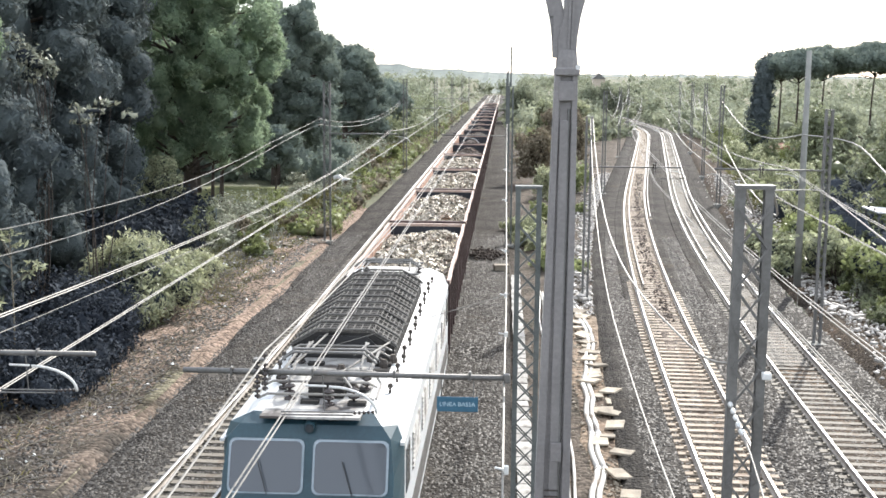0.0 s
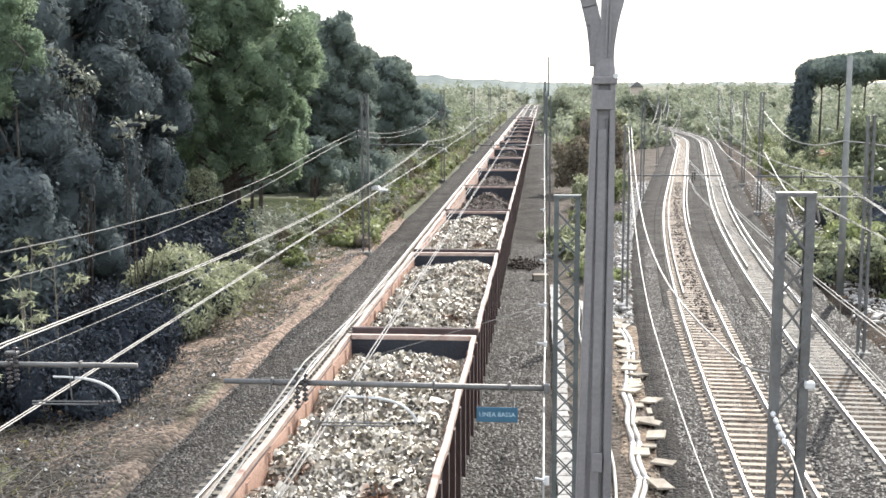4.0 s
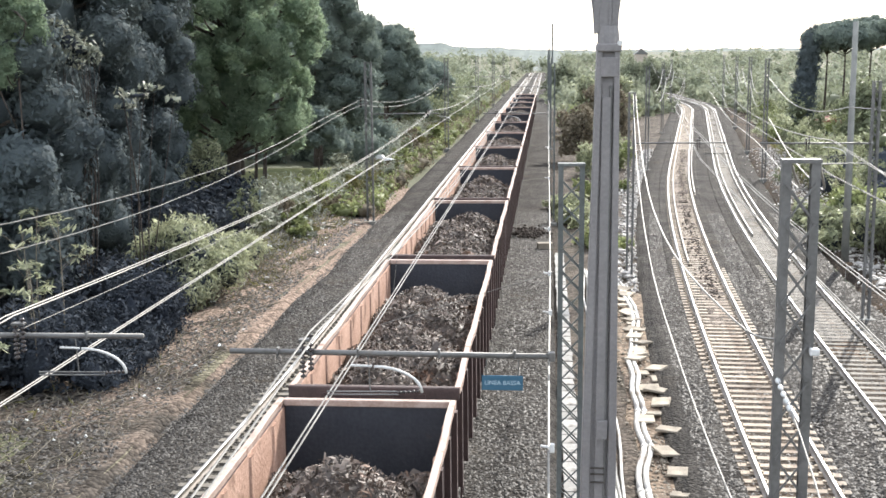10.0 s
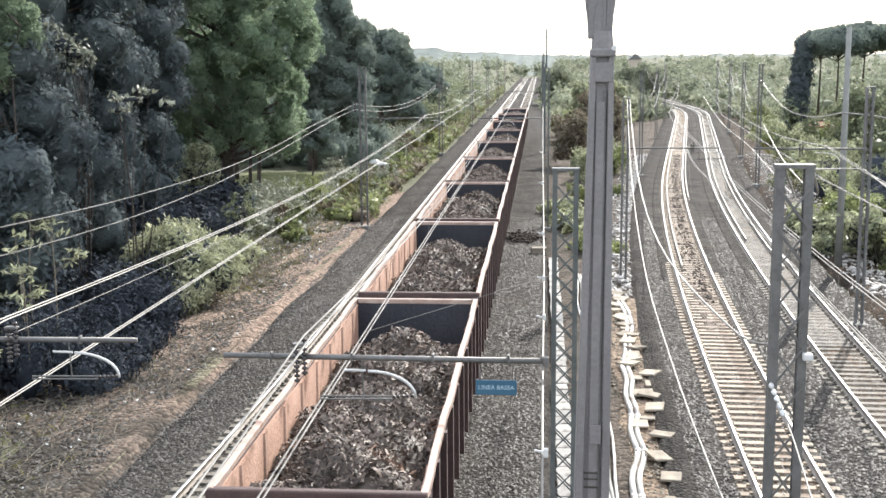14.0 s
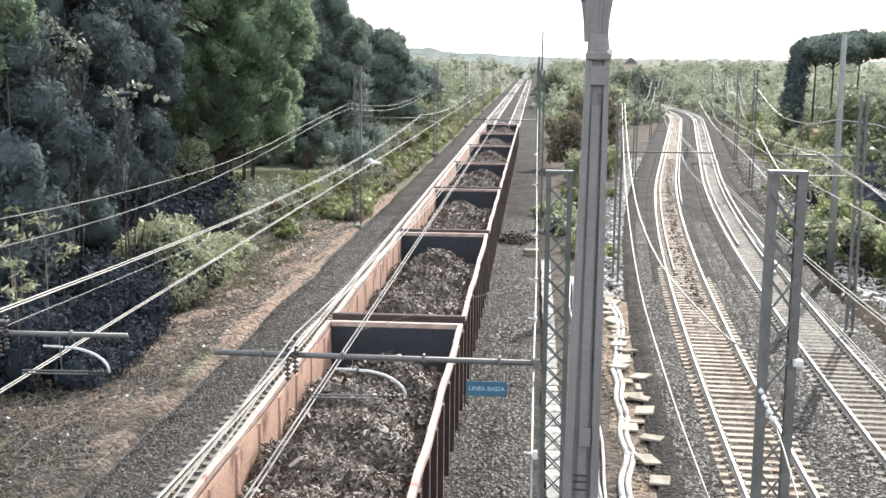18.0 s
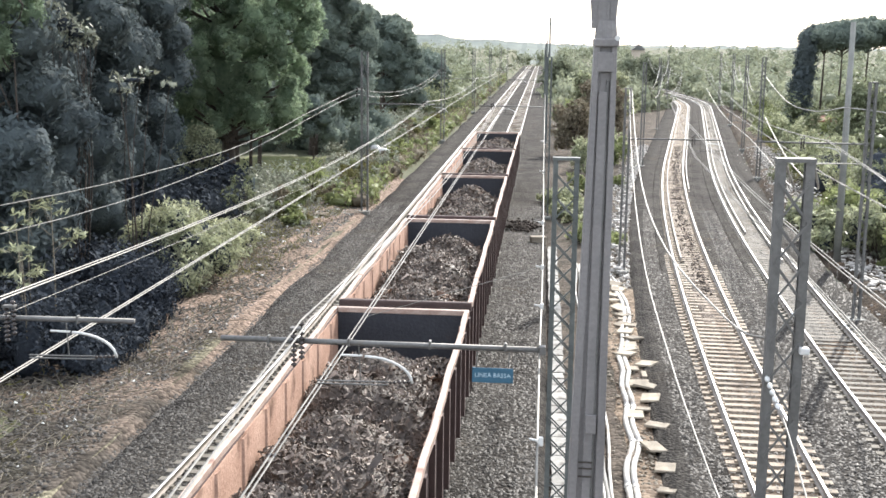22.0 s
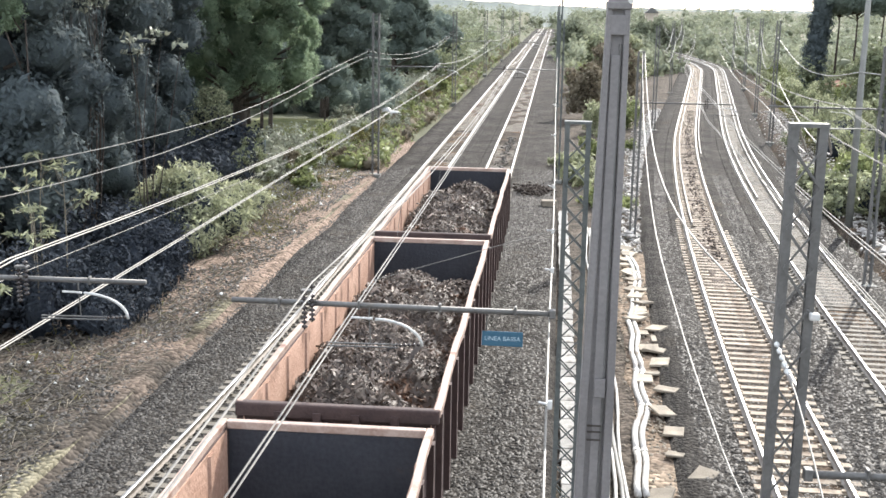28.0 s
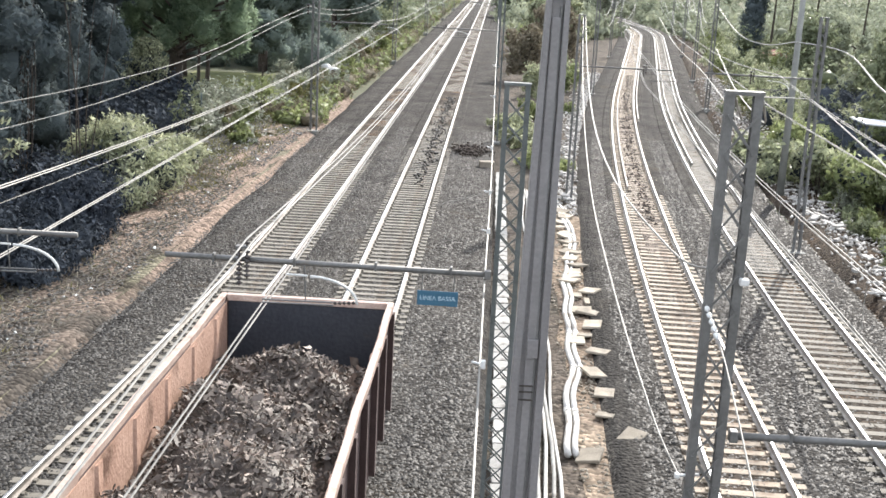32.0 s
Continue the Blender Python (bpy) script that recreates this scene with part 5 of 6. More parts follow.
    for yy, s in ((y0 + 0.05, 180), (y1 - 0.05, 0)):
        for x in (-0.875, 0.875):
            part("buffer", Geo().tube([(0, 0, 0), (0, 0.4, 0), (0, 0.41, 0), (0, 0.55, 0)], [0.11, 0.11, 0.24, 0.24], 12).mesh("buffer", M_UNDER), lo, at=pose(x, yy, 1.06, 0, 0, s))
    return lo


TRAIN = []


def build_train():
    d = wagon_meshes()
    first = wagon(d)
    bright = [scrap_mesh("scrap_bright", 2.5, 0.5, 15000, M_SCRAPBR, 0.042, k, 1.4, 0.0, (0.28, 0.65), 0.11) for k in (11, 12)]
    darks = [scrap_mesh("scrap_dark", lv, hp, 17000, M_SCRAPDK, 0.042, k, rp, vl, (0.14, 0.4), 0.09) for k, lv, hp, vl, rp in ((21, 1.85, 0.9, 0.0, 1.9), (22, 1.75, 1.0, 0.4, 2.4), (23, 1.62, 1.1, 0.25, 2.3))]
    for k in range(16):
        w = first if k == 0 else copy_thing(first, pose(XB, k * WL, 0))
        if k < 4:
            ld = thing("scrap_load", "pale glinting shredded scrap metal filling the wagon", "scrap metal", me=bright[k % 2], kind="stuff")
        else:
            ld = thing("scrap_load", "dark shredded scrap metal heaped in the wagon", "scrap metal", me=darks[k % 3], kind="stuff")
        TRAIN.append((w, k * WL, XB - 0.06))
        TRAIN.append((ld, k * WL, XB - 0.06))
    lo = locomotive()
    TRAIN.append((lo, -WL + 0.6, XB + 0.06))


# rear edge of the first wagon along the line, by seconds
TRAVEL = [(0, 46.95), (1, 38.65), (2, 30.1), (3, 21.8), (4, 13.45), (6, -3.15), (8, -19.75), (9, -28.15), (10, -36.6), (12, -53.15), (13, -61.35), (14, -69.65), (15, -77.6), (16, -85.45), (17, -93.1), (18, -100.4), (19, -107.8), (20, -114.95), (21, -121.75), (22, -128.45), (23, -134.95), (24, -141.6), (26, -154.2), (28, -166.65), (30, -178.5), (32, -190.34)]


# ---- greenery ----
def pine(x, y, h, spread, blobs, n, mat=None, label="", trunk=0.35, size=0.3, name="pine_tree", cat="pine tree", fill=0.5):
    """A tapered trunk, limbs to every clump and a crown of needle tufts; blobs are relative to the base."""
    z0 = ground_z(x, y) - 0.1
    t = thing(name, label or "tall dark stone pine with dense needles", cat, pose(x, y, z0), "trees")
    g = Geo()
    limb(g, (0, 0, 0), (rng.normal(0, 0.2), rng.normal(0, 0.2), h * 0.62), trunk, trunk * 0.5, 0.25, 8)
    for b in blobs:
        limb(g, (0, 0, h * rng.uniform(0.3, 0.58)), (b[0] * 0.85, b[1] * 0.85, b[2]), trunk * 0.35, 0.05, 0.4)
    part("trunk", g.mesh("trunk", M_BARK, smooth=True), t)
    m = mat or M_PINE
    pf = puffs(blobs, 4, 0.52) + blobs
    part("inner_crown", inner_mass("inner_crown", blobs, fill, 2, m), t)
    crown("crown", pf, n, size, m, t, aspect=0.45, shell=0.8, lump=0.12, spread=0.12, jitter=0.6, core=0, per=7)
    return t


def envelope(z0, z1, rad, k, r, cx=0.0, cy=0.0, low=0.55, top=0.5, lump=(0.75, 1.35), flat=0.8, side=None):
    """Branch-end clumps spread over a rounded crown between two heights, each a slightly drooping pad."""
    out = []
    for i in range(k):
        q = (i + r.uniform(0.2, 0.8)) / k
        e = rad * (low + (1 - low) * min(1, q / 0.35)) * (1 - (1 - top) * max(0, (q - 0.55) / 0.45) ** 1.6)
        if i % 4 == 3:
            e *= 0.55
        a = i * 2.39996 + r.uniform(-0.35, 0.35)
        c = r.uniform(*lump) * (0.75 if q > 0.9 else 1)
        out.append((cx + e * math.cos(a), cy + e * math.sin(a), z0 + (z1 - z0) * q, c, c, c * flat * r.uniform(0.85, 1.25)))
    return out


def conifer(x, y, clumps, trunk, fork, per, size, mat, label, fill=0.88, core=None, leaf=0.4, name="pine_tree", cat="pine tree", jitter=0.55, sub=2):
    """A pine: bare tapered trunk, boughs to the clumps, and pads of short needle tufts round shaded insides."""
    z0 = ground_z(x, y) - 0.1
    t = thing(name, label, cat, pose(x, y, z0), "trees")
    g = Geo()
    top = max(c[2] for c in clumps)
    limb(g, (0, 0, 0), (0.2, 0.0, top * 0.8), trunk, trunk * 0.35, 0.25, 8)
    for c in clumps[::2]:
        limb(g, (0.05, 0, max(fork * 0.7, c[2] - 1.6)), (c[0] * 0.9, c[1] * 0.9, c[2] - 0.2 * c[5]), trunk * 0.28, 0.04, 0.3, 4)
    part("trunk", g.mesh("trunk", M_BARK, smooth=True), t)
    bl = np.asarray(list(clumps) + (core or []), float)
    bv, bf = ball(sub)
    ph = rng.uniform(0, 6.28, (len(bl), 1, 3))
    k = 1 + 0.10 * np.sin(bv[None] * 5 + ph).prod(-1) * 2 + rng.uniform(-0.16, 0.10, (len(bl), len(bv)))
    v = bl[:, None, :3] + bv[None] * bl[:, None, 3:] * fill * k[..., None] + rng.normal(0, 0.05, (len(bl), len(bv), 3)) * bl[:, None, 3:]
    f = bf[None] + len(bv) * np.arange(len(bl))[:, None, None]
    part("inner_crown", soup("inner_crown", v.reshape(-1, 3), f.reshape(-1, 3), mat), t)
    cl = np.asarray(clumps, float)
    vs, fs, o = [], [], 0
    for c in cl:
        n = int(per * (c[3] * c[5]))
        tuft = max(10, n // 9)
        d = rng.normal(0, 1, (tuft, 3))
        d[:, 2] += 0.25
        d /= np.linalg.norm(d, axis=1)[:, None]
        # bumps of their own over each pad
        w = 1 + 0.13 * np.sin(d[:, 0] * 7 + c[0] * 3) * np.cos(d[:, 2] * 6 + c[1]) + 0.1 * np.sin(d[:, 1] * 11 + c[2])
        p = c[:3] + d * c[3:] * (w * rng.uniform(0.82, 1.04, tuft))[:, None]
        j = rng.integers(0, tuft, n)
        pp = p[j] + rng.normal(0, 1, (n, 3)) * size * 0.9
        q, fq = leaf_quads(pp, d[j], size, leaf, jitter)
        vs.append(q)
        fs.append(fq + o)
        o += len(q)
    part("crown", soup("crown", np.concatenate(vs), np.concatenate(fs), mat), t)
    return t


def leafy_bush(x, y, clumps, n, size, mat, label, sprays=30, aspect=0.3, name="shrub", cat="shrub"):
    """A bush of long separate leaves on arching stems over an inside painted dark for shade."""
    z0 = ground_z(x, y) - 0.05
    t = thing(name, label, cat, pose(x, y, z0), "shrubs")
    g = Geo()
    tips = []
    for k in range(sprays):
        c = clumps[k % len(clumps)]
        d = rng.normal(0, 1, 3)
        d[2] = abs(d[2]) * 0.8
        d /= np.linalg.norm(d)
        tip = np.array(c[:3]) + d * np.array(c[3:]) * rng.uniform(0.95, 1.3)
        limb(g, (rng.normal(0, 0.15), rng.normal(0, 0.15), 0), tip, 0.03, 0.008, 0.25, 4)
        tips.append(tip)
    part("stem", g.mesh("stem", M_BARK), t)
    part("inner_foliage", inner_mass("inner_foliage", clumps, 0.72, 2, M_SHADELEAF), t)
    cl = np.asarray(clumps, float)
    k = rng.integers(0, len(cl), n)
    d = rng.normal(0, 1, (n, 3))
    d[:, 2] = d[:, 2] * 0.8 + 0.25
    d /= np.linalg.norm(d, axis=1)[:, None]
    p = cl[k, :3] + d * cl[k, 3:] * rng.uniform(0.75, 1.12, n)[:, None]
    tips = np.array(tips)
    j = rng.integers(0, len(tips), n // 4)
    p2 = tips[j] + rng.normal(0, size * 1.3, (n // 4, 3))
    p = np.concatenate([p, p2])
    d = np.concatenate([d, rng.normal(0, 1, (n // 4, 3)) + [0, 0, 0.6]])
    v, f = leaf_quads(p, d, size, aspect, 0.6)
    part("foliage", soup("foliage", v, f, mat), t)
    return t


def shrub(x, y, r, h, n, mat, label, size=0.12, name="shrub", cat="shrub", lean=(0, 0)):
    z0 = ground_z(x, y) - 0.05
    t = thing(name, label, cat, pose(x, y, z0), "shrubs")
    blobs = [(rng.normal(0, r * 0.45), rng.normal(0, r * 0.45), h * rng.uniform(0.35, 0.8), r * rng.uniform(0.35, 0.6), r * rng.uniform(0.35, 0.6), h * rng.uniform(0.2, 0.35)) for _ in range(7)]
    g = Geo()
    for b in blobs:
        limb(g, (rng.normal(0, 0.1), rng.normal(0, 0.1), 0), b[:3], 0.04, 0.012, 0.15, 4)
    part("stem", g.mesh("stem", M_BARK), t)
    crown("foliage", blobs, n, size, mat, t, aspect=0.36, shell=0.45, lump=0.3, jitter=0.7, core=0)
    return t


def wood(name, pts, n, size, mat, label, kind="stuff", fill=0.36):
    """Far woods: many uneven clumps as one mass."""
    p, d = clump_points(pts, n, shell=0.7, lump=0.2, spread=0.14, per=8)
    v, f = leaf_quads(p, d, size, 0.5, 0.55)
    t = thing(name, label, "woods", kind=kind)
    part("inner_growth", inner_mass("inner_growth", pts, fill, 1 if fill < 0.5 else 2, mat), t)
    part("foliage", soup(name, v, f, mat), t)
    return t


def build_green():
    r = np.random.default_rng(3)

    def mass(cx, k, z0, z1, rx, taper=0.4, lump=0.32):
        """Rounded clumps over the skin of a ragged column, so that the outline bulges."""
        out = []
        for i in range(k):
            q = (i + r.uniform(-0.3, 0.3)) / (k - 1)
            q = min(1, max(0, q))
            env = rx * (math.sin(math.pi * (0.12 + 0.8 * q)) ** 0.6) * (1 - taper * q)
            a = i * 2.4 + r.uniform(-0.5, 0.5)
            rr = rx * lump * r.uniform(0.75, 1.35)
            out.append((cx + env * 0.78 * math.cos(a), env * 0.78 * math.sin(a), z0 + (z1 - z0) * q, rr, rr, rr * r.uniform(0.8, 1.3)))
        for i in range(5):
            q = (i + 0.5) / 5
            out.append((cx, 0, z0 + (z1 - z0) * q, rx * 0.6, rx * 0.6, (z1 - z0) * 0.16))
        return out
    big = "large dark pine with heavy needle masses beside the line"
    lit = "tall pine with billowing green needle pads beside the line, sunlight put into their colour"
    # the pine whose boughs reach towards the line, sunlight put into its needle colour
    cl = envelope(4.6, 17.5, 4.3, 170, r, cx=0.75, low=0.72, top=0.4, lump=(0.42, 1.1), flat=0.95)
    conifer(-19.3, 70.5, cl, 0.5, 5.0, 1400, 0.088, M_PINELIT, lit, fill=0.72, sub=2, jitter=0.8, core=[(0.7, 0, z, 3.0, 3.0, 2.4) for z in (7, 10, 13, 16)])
    # pines along the edge of the wood, shade put into their needle colour
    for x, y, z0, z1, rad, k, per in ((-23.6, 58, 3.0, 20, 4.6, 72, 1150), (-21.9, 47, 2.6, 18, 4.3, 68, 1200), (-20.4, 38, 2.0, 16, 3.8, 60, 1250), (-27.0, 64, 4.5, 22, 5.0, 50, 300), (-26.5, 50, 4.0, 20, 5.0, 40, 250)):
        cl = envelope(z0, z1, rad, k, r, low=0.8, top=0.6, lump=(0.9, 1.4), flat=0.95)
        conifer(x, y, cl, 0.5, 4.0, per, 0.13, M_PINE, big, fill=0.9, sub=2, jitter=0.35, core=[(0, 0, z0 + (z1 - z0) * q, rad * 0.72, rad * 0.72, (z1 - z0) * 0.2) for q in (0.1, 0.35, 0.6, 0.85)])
    # pines further along the line
    cl = envelope(4.2, 15.6, 3.7, 70, r, cx=1.0, low=0.7, top=0.45, lump=(0.8, 1.3))
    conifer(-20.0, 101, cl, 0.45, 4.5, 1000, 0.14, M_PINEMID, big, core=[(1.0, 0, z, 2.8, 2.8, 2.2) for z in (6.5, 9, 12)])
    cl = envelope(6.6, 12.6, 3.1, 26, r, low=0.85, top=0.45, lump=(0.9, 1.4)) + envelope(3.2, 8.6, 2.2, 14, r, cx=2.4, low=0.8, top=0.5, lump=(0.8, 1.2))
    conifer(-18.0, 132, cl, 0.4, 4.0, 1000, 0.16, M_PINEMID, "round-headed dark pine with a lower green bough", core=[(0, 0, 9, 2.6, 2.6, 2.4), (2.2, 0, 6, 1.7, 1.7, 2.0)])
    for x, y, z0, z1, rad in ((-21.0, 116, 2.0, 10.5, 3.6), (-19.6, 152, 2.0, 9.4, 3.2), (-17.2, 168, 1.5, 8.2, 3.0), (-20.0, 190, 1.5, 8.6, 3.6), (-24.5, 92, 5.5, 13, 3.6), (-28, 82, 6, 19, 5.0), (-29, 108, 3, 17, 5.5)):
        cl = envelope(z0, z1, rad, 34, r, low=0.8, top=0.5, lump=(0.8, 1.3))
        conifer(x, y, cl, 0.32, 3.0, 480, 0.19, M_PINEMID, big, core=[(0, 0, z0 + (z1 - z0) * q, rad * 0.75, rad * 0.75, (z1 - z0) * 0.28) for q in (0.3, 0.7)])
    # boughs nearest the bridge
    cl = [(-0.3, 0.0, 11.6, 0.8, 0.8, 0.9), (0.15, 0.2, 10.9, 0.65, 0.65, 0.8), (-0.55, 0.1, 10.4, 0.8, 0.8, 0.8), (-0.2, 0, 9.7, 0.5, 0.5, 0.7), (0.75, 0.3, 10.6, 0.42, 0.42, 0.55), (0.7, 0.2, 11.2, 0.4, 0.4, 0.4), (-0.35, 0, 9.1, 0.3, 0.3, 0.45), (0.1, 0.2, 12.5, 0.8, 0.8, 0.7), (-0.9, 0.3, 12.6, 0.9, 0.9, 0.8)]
    conifer(-16.9, 36, cl, 0.06, 8.0, 3600, 0.06, M_PINELIT, "slender pine with soft green boughs, coloured bright as if sun-lit", fill=0.75, jitter=0.8)
    cl = [(-0.45, 0, 10.75, 0.3, 0.3, 0.25), (-0.1, 0.1, 10.2, 0.5, 0.5, 0.4), (0.35, 0, 9.95, 0.5, 0.4, 0.32), (0.1, 0, 9.6, 0.4, 0.4, 0.3), (0.8, 0.1, 9.7, 0.25, 0.25, 0.25)]
    leafy_bush(-16.6, 40, cl, 420, 0.11, M_LEAFG, "slender tree with greyish silvery leaves", 16, 0.42, "tree", "tree")
    cl = [(0, 0, 8.3, 0.55, 0.3, 0.14), (0.6, 0, 8.6, 0.45, 0.3, 0.12), (-0.35, 0, 7.9, 0.4, 0.3, 0.10), (1.4, 0, 8.15, 0.3, 0.3, 0.1)]
    leafy_bush(-15.1, 42, cl, 110, 0.13, M_LEAFG, "thin branch with a few pale leaves before the dark pines", 6, 0.4, "tree", "tree")
    # undergrowth below the conifers, its shade put into near-black leaf colour
    pts = []
    for k in range(70):
        y = r.uniform(26, 66)
        x = -15.6 - (y - 26) * 0.05 - r.uniform(0, 1) ** 1.5 * 9
        h = r.uniform(0.9, 2.2)
        pts.append((x, y, ground_z(x, y) + h * 0.6, r.uniform(0.9, 1.8), r.uniform(0.9, 1.8), h))
    wood("undergrowth", pts, 52000, 0.13, M_SHADELEAF, "undergrowth below the conifers, coloured near black for its shade", fill=0.5)
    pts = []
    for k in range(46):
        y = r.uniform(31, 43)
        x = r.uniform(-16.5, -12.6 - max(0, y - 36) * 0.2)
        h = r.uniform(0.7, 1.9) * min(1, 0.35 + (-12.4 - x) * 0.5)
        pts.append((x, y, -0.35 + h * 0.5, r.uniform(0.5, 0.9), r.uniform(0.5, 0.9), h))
    wood("brambles", pts, 36000, 0.075, M_SHADELEAF, "low brambles spreading onto the verge, coloured near black for deep shade", fill=0.5)
    # shrubs along the verge
    cl = [(0.2, -0.6, 2.6, 0.9, 0.9, 0.75), (-0.9, 0, 2.0, 0.9, 0.9, 0.9), (0.9, -0.8, 1.7, 0.9, 0.9, 0.9), (1.2, -1.6, 1.0, 0.8, 0.8, 0.9), (-1.5, -0.3, 1.3, 0.7, 0.7, 0.9), (0.2, -1.4, 1.2, 0.9, 0.8, 1.1), (1.9, -0.2, 1.3, 0.8, 0.9, 0.9), (1.5, 1.4, 1.4, 0.8, 1.2, 0.8), (1.1, -2.6, 0.7, 0.6, 0.7, 0.7)]
    leafy_bush(-14.5, 44.5, cl, 7600, 0.115, M_LEAFP, "pale green oleander-like bush with long drooping leaves", 46)
    cl = [(0, 0, 1.4, 1.0, 1.2, 0.9), (0.9, 1.0, 1.2, 0.9, 1.2, 0.8), (-0.9, 0.6, 1.8, 0.9, 1.0, 1.0), (1.2, 2.6, 0.9, 0.7, 1.0, 0.7)]
    leafy_bush(-14.6, 48.5, cl, 3400, 0.10, M_LEAFP, "yellow-green bush leaning over the verge", 26)
    # pale leaves stand in for sun that the pine blocks here
    cl = [(0, 0, 3.2, 1.1, 1.0, 1.1), (-0.7, 0, 2.0, 1.0, 1.0, 1.2), (0.6, 0.2, 1.6, 0.9, 0.9, 1.3), (0.3, 0, 4.2, 0.7, 0.7, 0.6)]
    leafy_bush(-19.9, 66, cl, 3600, 0.11, M_LEAFP, "greyish bush beside a pine trunk, coloured pale as if sun-lit", 30, 0.4)

    def sapling(x, y, h, heads):
        """A thin stem with a few rosettes of long hanging leaves."""
        t = thing("sapling", "sparse yellowing sapling with drooping leaf rosettes", "sapling", pose(x, y, ground_z(x, y)), "saplings")
        g = Geo()
        limb(g, (0, 0, 0), (0.05, 0, h), 0.035, 0.012, 0.12, 6)
        pv, pn = [], []
        for k in range(heads):
            hd = np.array([r.normal(0, 0.42), r.normal(0, 0.3), h * r.uniform(0.72, 1.03)])
            limb(g, (0.03, 0, hd[2] - 0.5), hd, 0.014, 0.006, 0.06, 3)
            for i in range(13):
                a = r.uniform(0, 6.28)
                pv.append(hd + np.array([math.cos(a), math.sin(a), r.uniform(-0.7, 0.35)]) * 0.17)
                pn.append((math.cos(a) * 0.4, math.sin(a) * 0.4, 0.8))
        part("stem", g.mesh("stem", M_TWIG), t)
        v, f = leaf_quads(np.array(pv), np.array(pn), 0.15, 0.25, 0.5, r)
        tagged(part("foliage", soup("foliage", v, f, M_LEAFP), t), kind="stuff")
    for x, y, h, k in ((-15.6, 33, 4.5, 6), (-14.9, 34, 4.7, 7), (-14.5, 31, 3.7, 7), (-15.4, 30.2, 3.5, 5), (-14.9, 29.2, 2.1, 5), (-16.2, 35.5, 4.9, 5)):
        sapling(x, y, h, k)
    # overgrown edge of the straight line
    for k in range(120):
        y = 60 + 250 * (k / 120) ** 1.25 + r.normal(0, 1.2)
        x = -10.9 - 0.004 * y - abs(r.normal(0, 1.9))
        if y < 75:
            x -= 1.6
        h = r.uniform(0.4, 1.5) if k % 5 else r.uniform(1.6, 3.0)
        shrub(x, y, r.uniform(0.6, 1.5), h, 900, [M_LEAF, M_LEAFY, M_LEAFG, M_GRASS, M_LEAFY, M_TWIGGY][k % 6], "low scrubby bush beside the ballast", 0.11 if y < 120 else 0.16)
    # middle strip and right side
    for k in range(20):
        y = 60 + k * 6.5 + r.normal(0, 1.5)
        x = 1.6 + max(0.2, xc(y) - 3.6 - 1.6) * r.uniform(0.0, 0.8)
        h = r.uniform(1.2, 2.4) if y < 85 else r.uniform(2.2, 3.8)
        shrub(x, y, r.uniform(0.8, 1.8), h, 2400, [M_LEAFY, M_LEAFP, M_LEAFP][k % 3], "yellow-green bush between the two lines", 0.14)
    pine(5.0, 138, 10, 4, mass(0, 8, 1.5, 6.4, 2.0, 0.2), 9000, M_LEAFP, "yellow-green broad-leaved tree between the lines", 0.3, 0.2, "tree", "tree")
    pine(9.5, 165, 10, 4, mass(0, 8, 1.5, 6.8, 2.6, 0.2), 9000, M_LEAFP, "yellow-green broad-leaved tree between the lines", 0.3, 0.2, "tree", "tree")
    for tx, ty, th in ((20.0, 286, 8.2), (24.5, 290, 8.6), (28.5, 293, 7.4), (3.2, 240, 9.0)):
        pine(tx, ty, th, 4, mass(0, 12, 0.5, th - 1.6, 4.2, 0.15), 9000, M_FARWOOD, "broad-leaved tree on the skyline, haze put into its leaf colour", 0.3, 0.26, "tree", "tree")
    shrub(2.9, 76, 0.9, 1.7, 2600, M_LEAFY, "bright yellow-green bush between the two lines", 0.1)
    shrub(3.9, 92, 1.4, 3.0, 3000, M_LEAFP, "bright yellow-green bush between the two lines", 0.12)
    # light leaf colours make up for the sun being behind these bushes
    for x, y, w, h, m in ((13.9, 57.5, 1.3, 2.4, M_LEAFP), (15.6, 54.0, 1.5, 2.6, M_LEAFP), (16.9, 50.5, 1.4, 2.2, M_LEAFY), (15.9, 60.5, 1.5, 2.8, M_LEAFY), (14.6, 64.5, 1.0, 1.6, M_LEAFP)):
        cl = [(r.normal(0, w * 0.5), r.normal(0, w * 0.5), h * r.uniform(0.3, 0.82), w * r.uniform(0.4, 0.62), w * r.uniform(0.4, 0.62), h * r.uniform(0.2, 0.3)) for _ in range(9)]
        leafy_bush(x, y, cl, 2600, 0.15, m, "lush bush with broad leaves on the bank, coloured pale as if sun-lit", 30, 0.42)
    for k in range(34):
        y = 26 + k * 1.25 + r.normal(0, 0.5)
        x = xd(y) + 4.7 + abs(r.normal(0, 0.7))
        shrub(x, y, r.uniform(0.5, 0.9), r.uniform(0.5, 1.3), 1300, [M_LEAF, M_LEAFG, M_LEAFY][k % 3], "low green weeds at the foot of the bank", 0.08)
    for k in range(56):
        y = 32 + k * 3.2 + r.normal(0, 1.2)
        x = xd(min(y, 280)) + 6.0 + abs(r.normal(0, 2.6))
        shrub(x, y, r.uniform(0.9, 2.0), r.uniform(1.2, 3.4), 1700, [M_LEAF, M_LEAFP, M_LEAFY, M_LEAFP][k % 4], "dense green bush on the bank beside the curve", 0.12)

    um = "umbrella pine with bare forked trunk and broad flat dark crown"
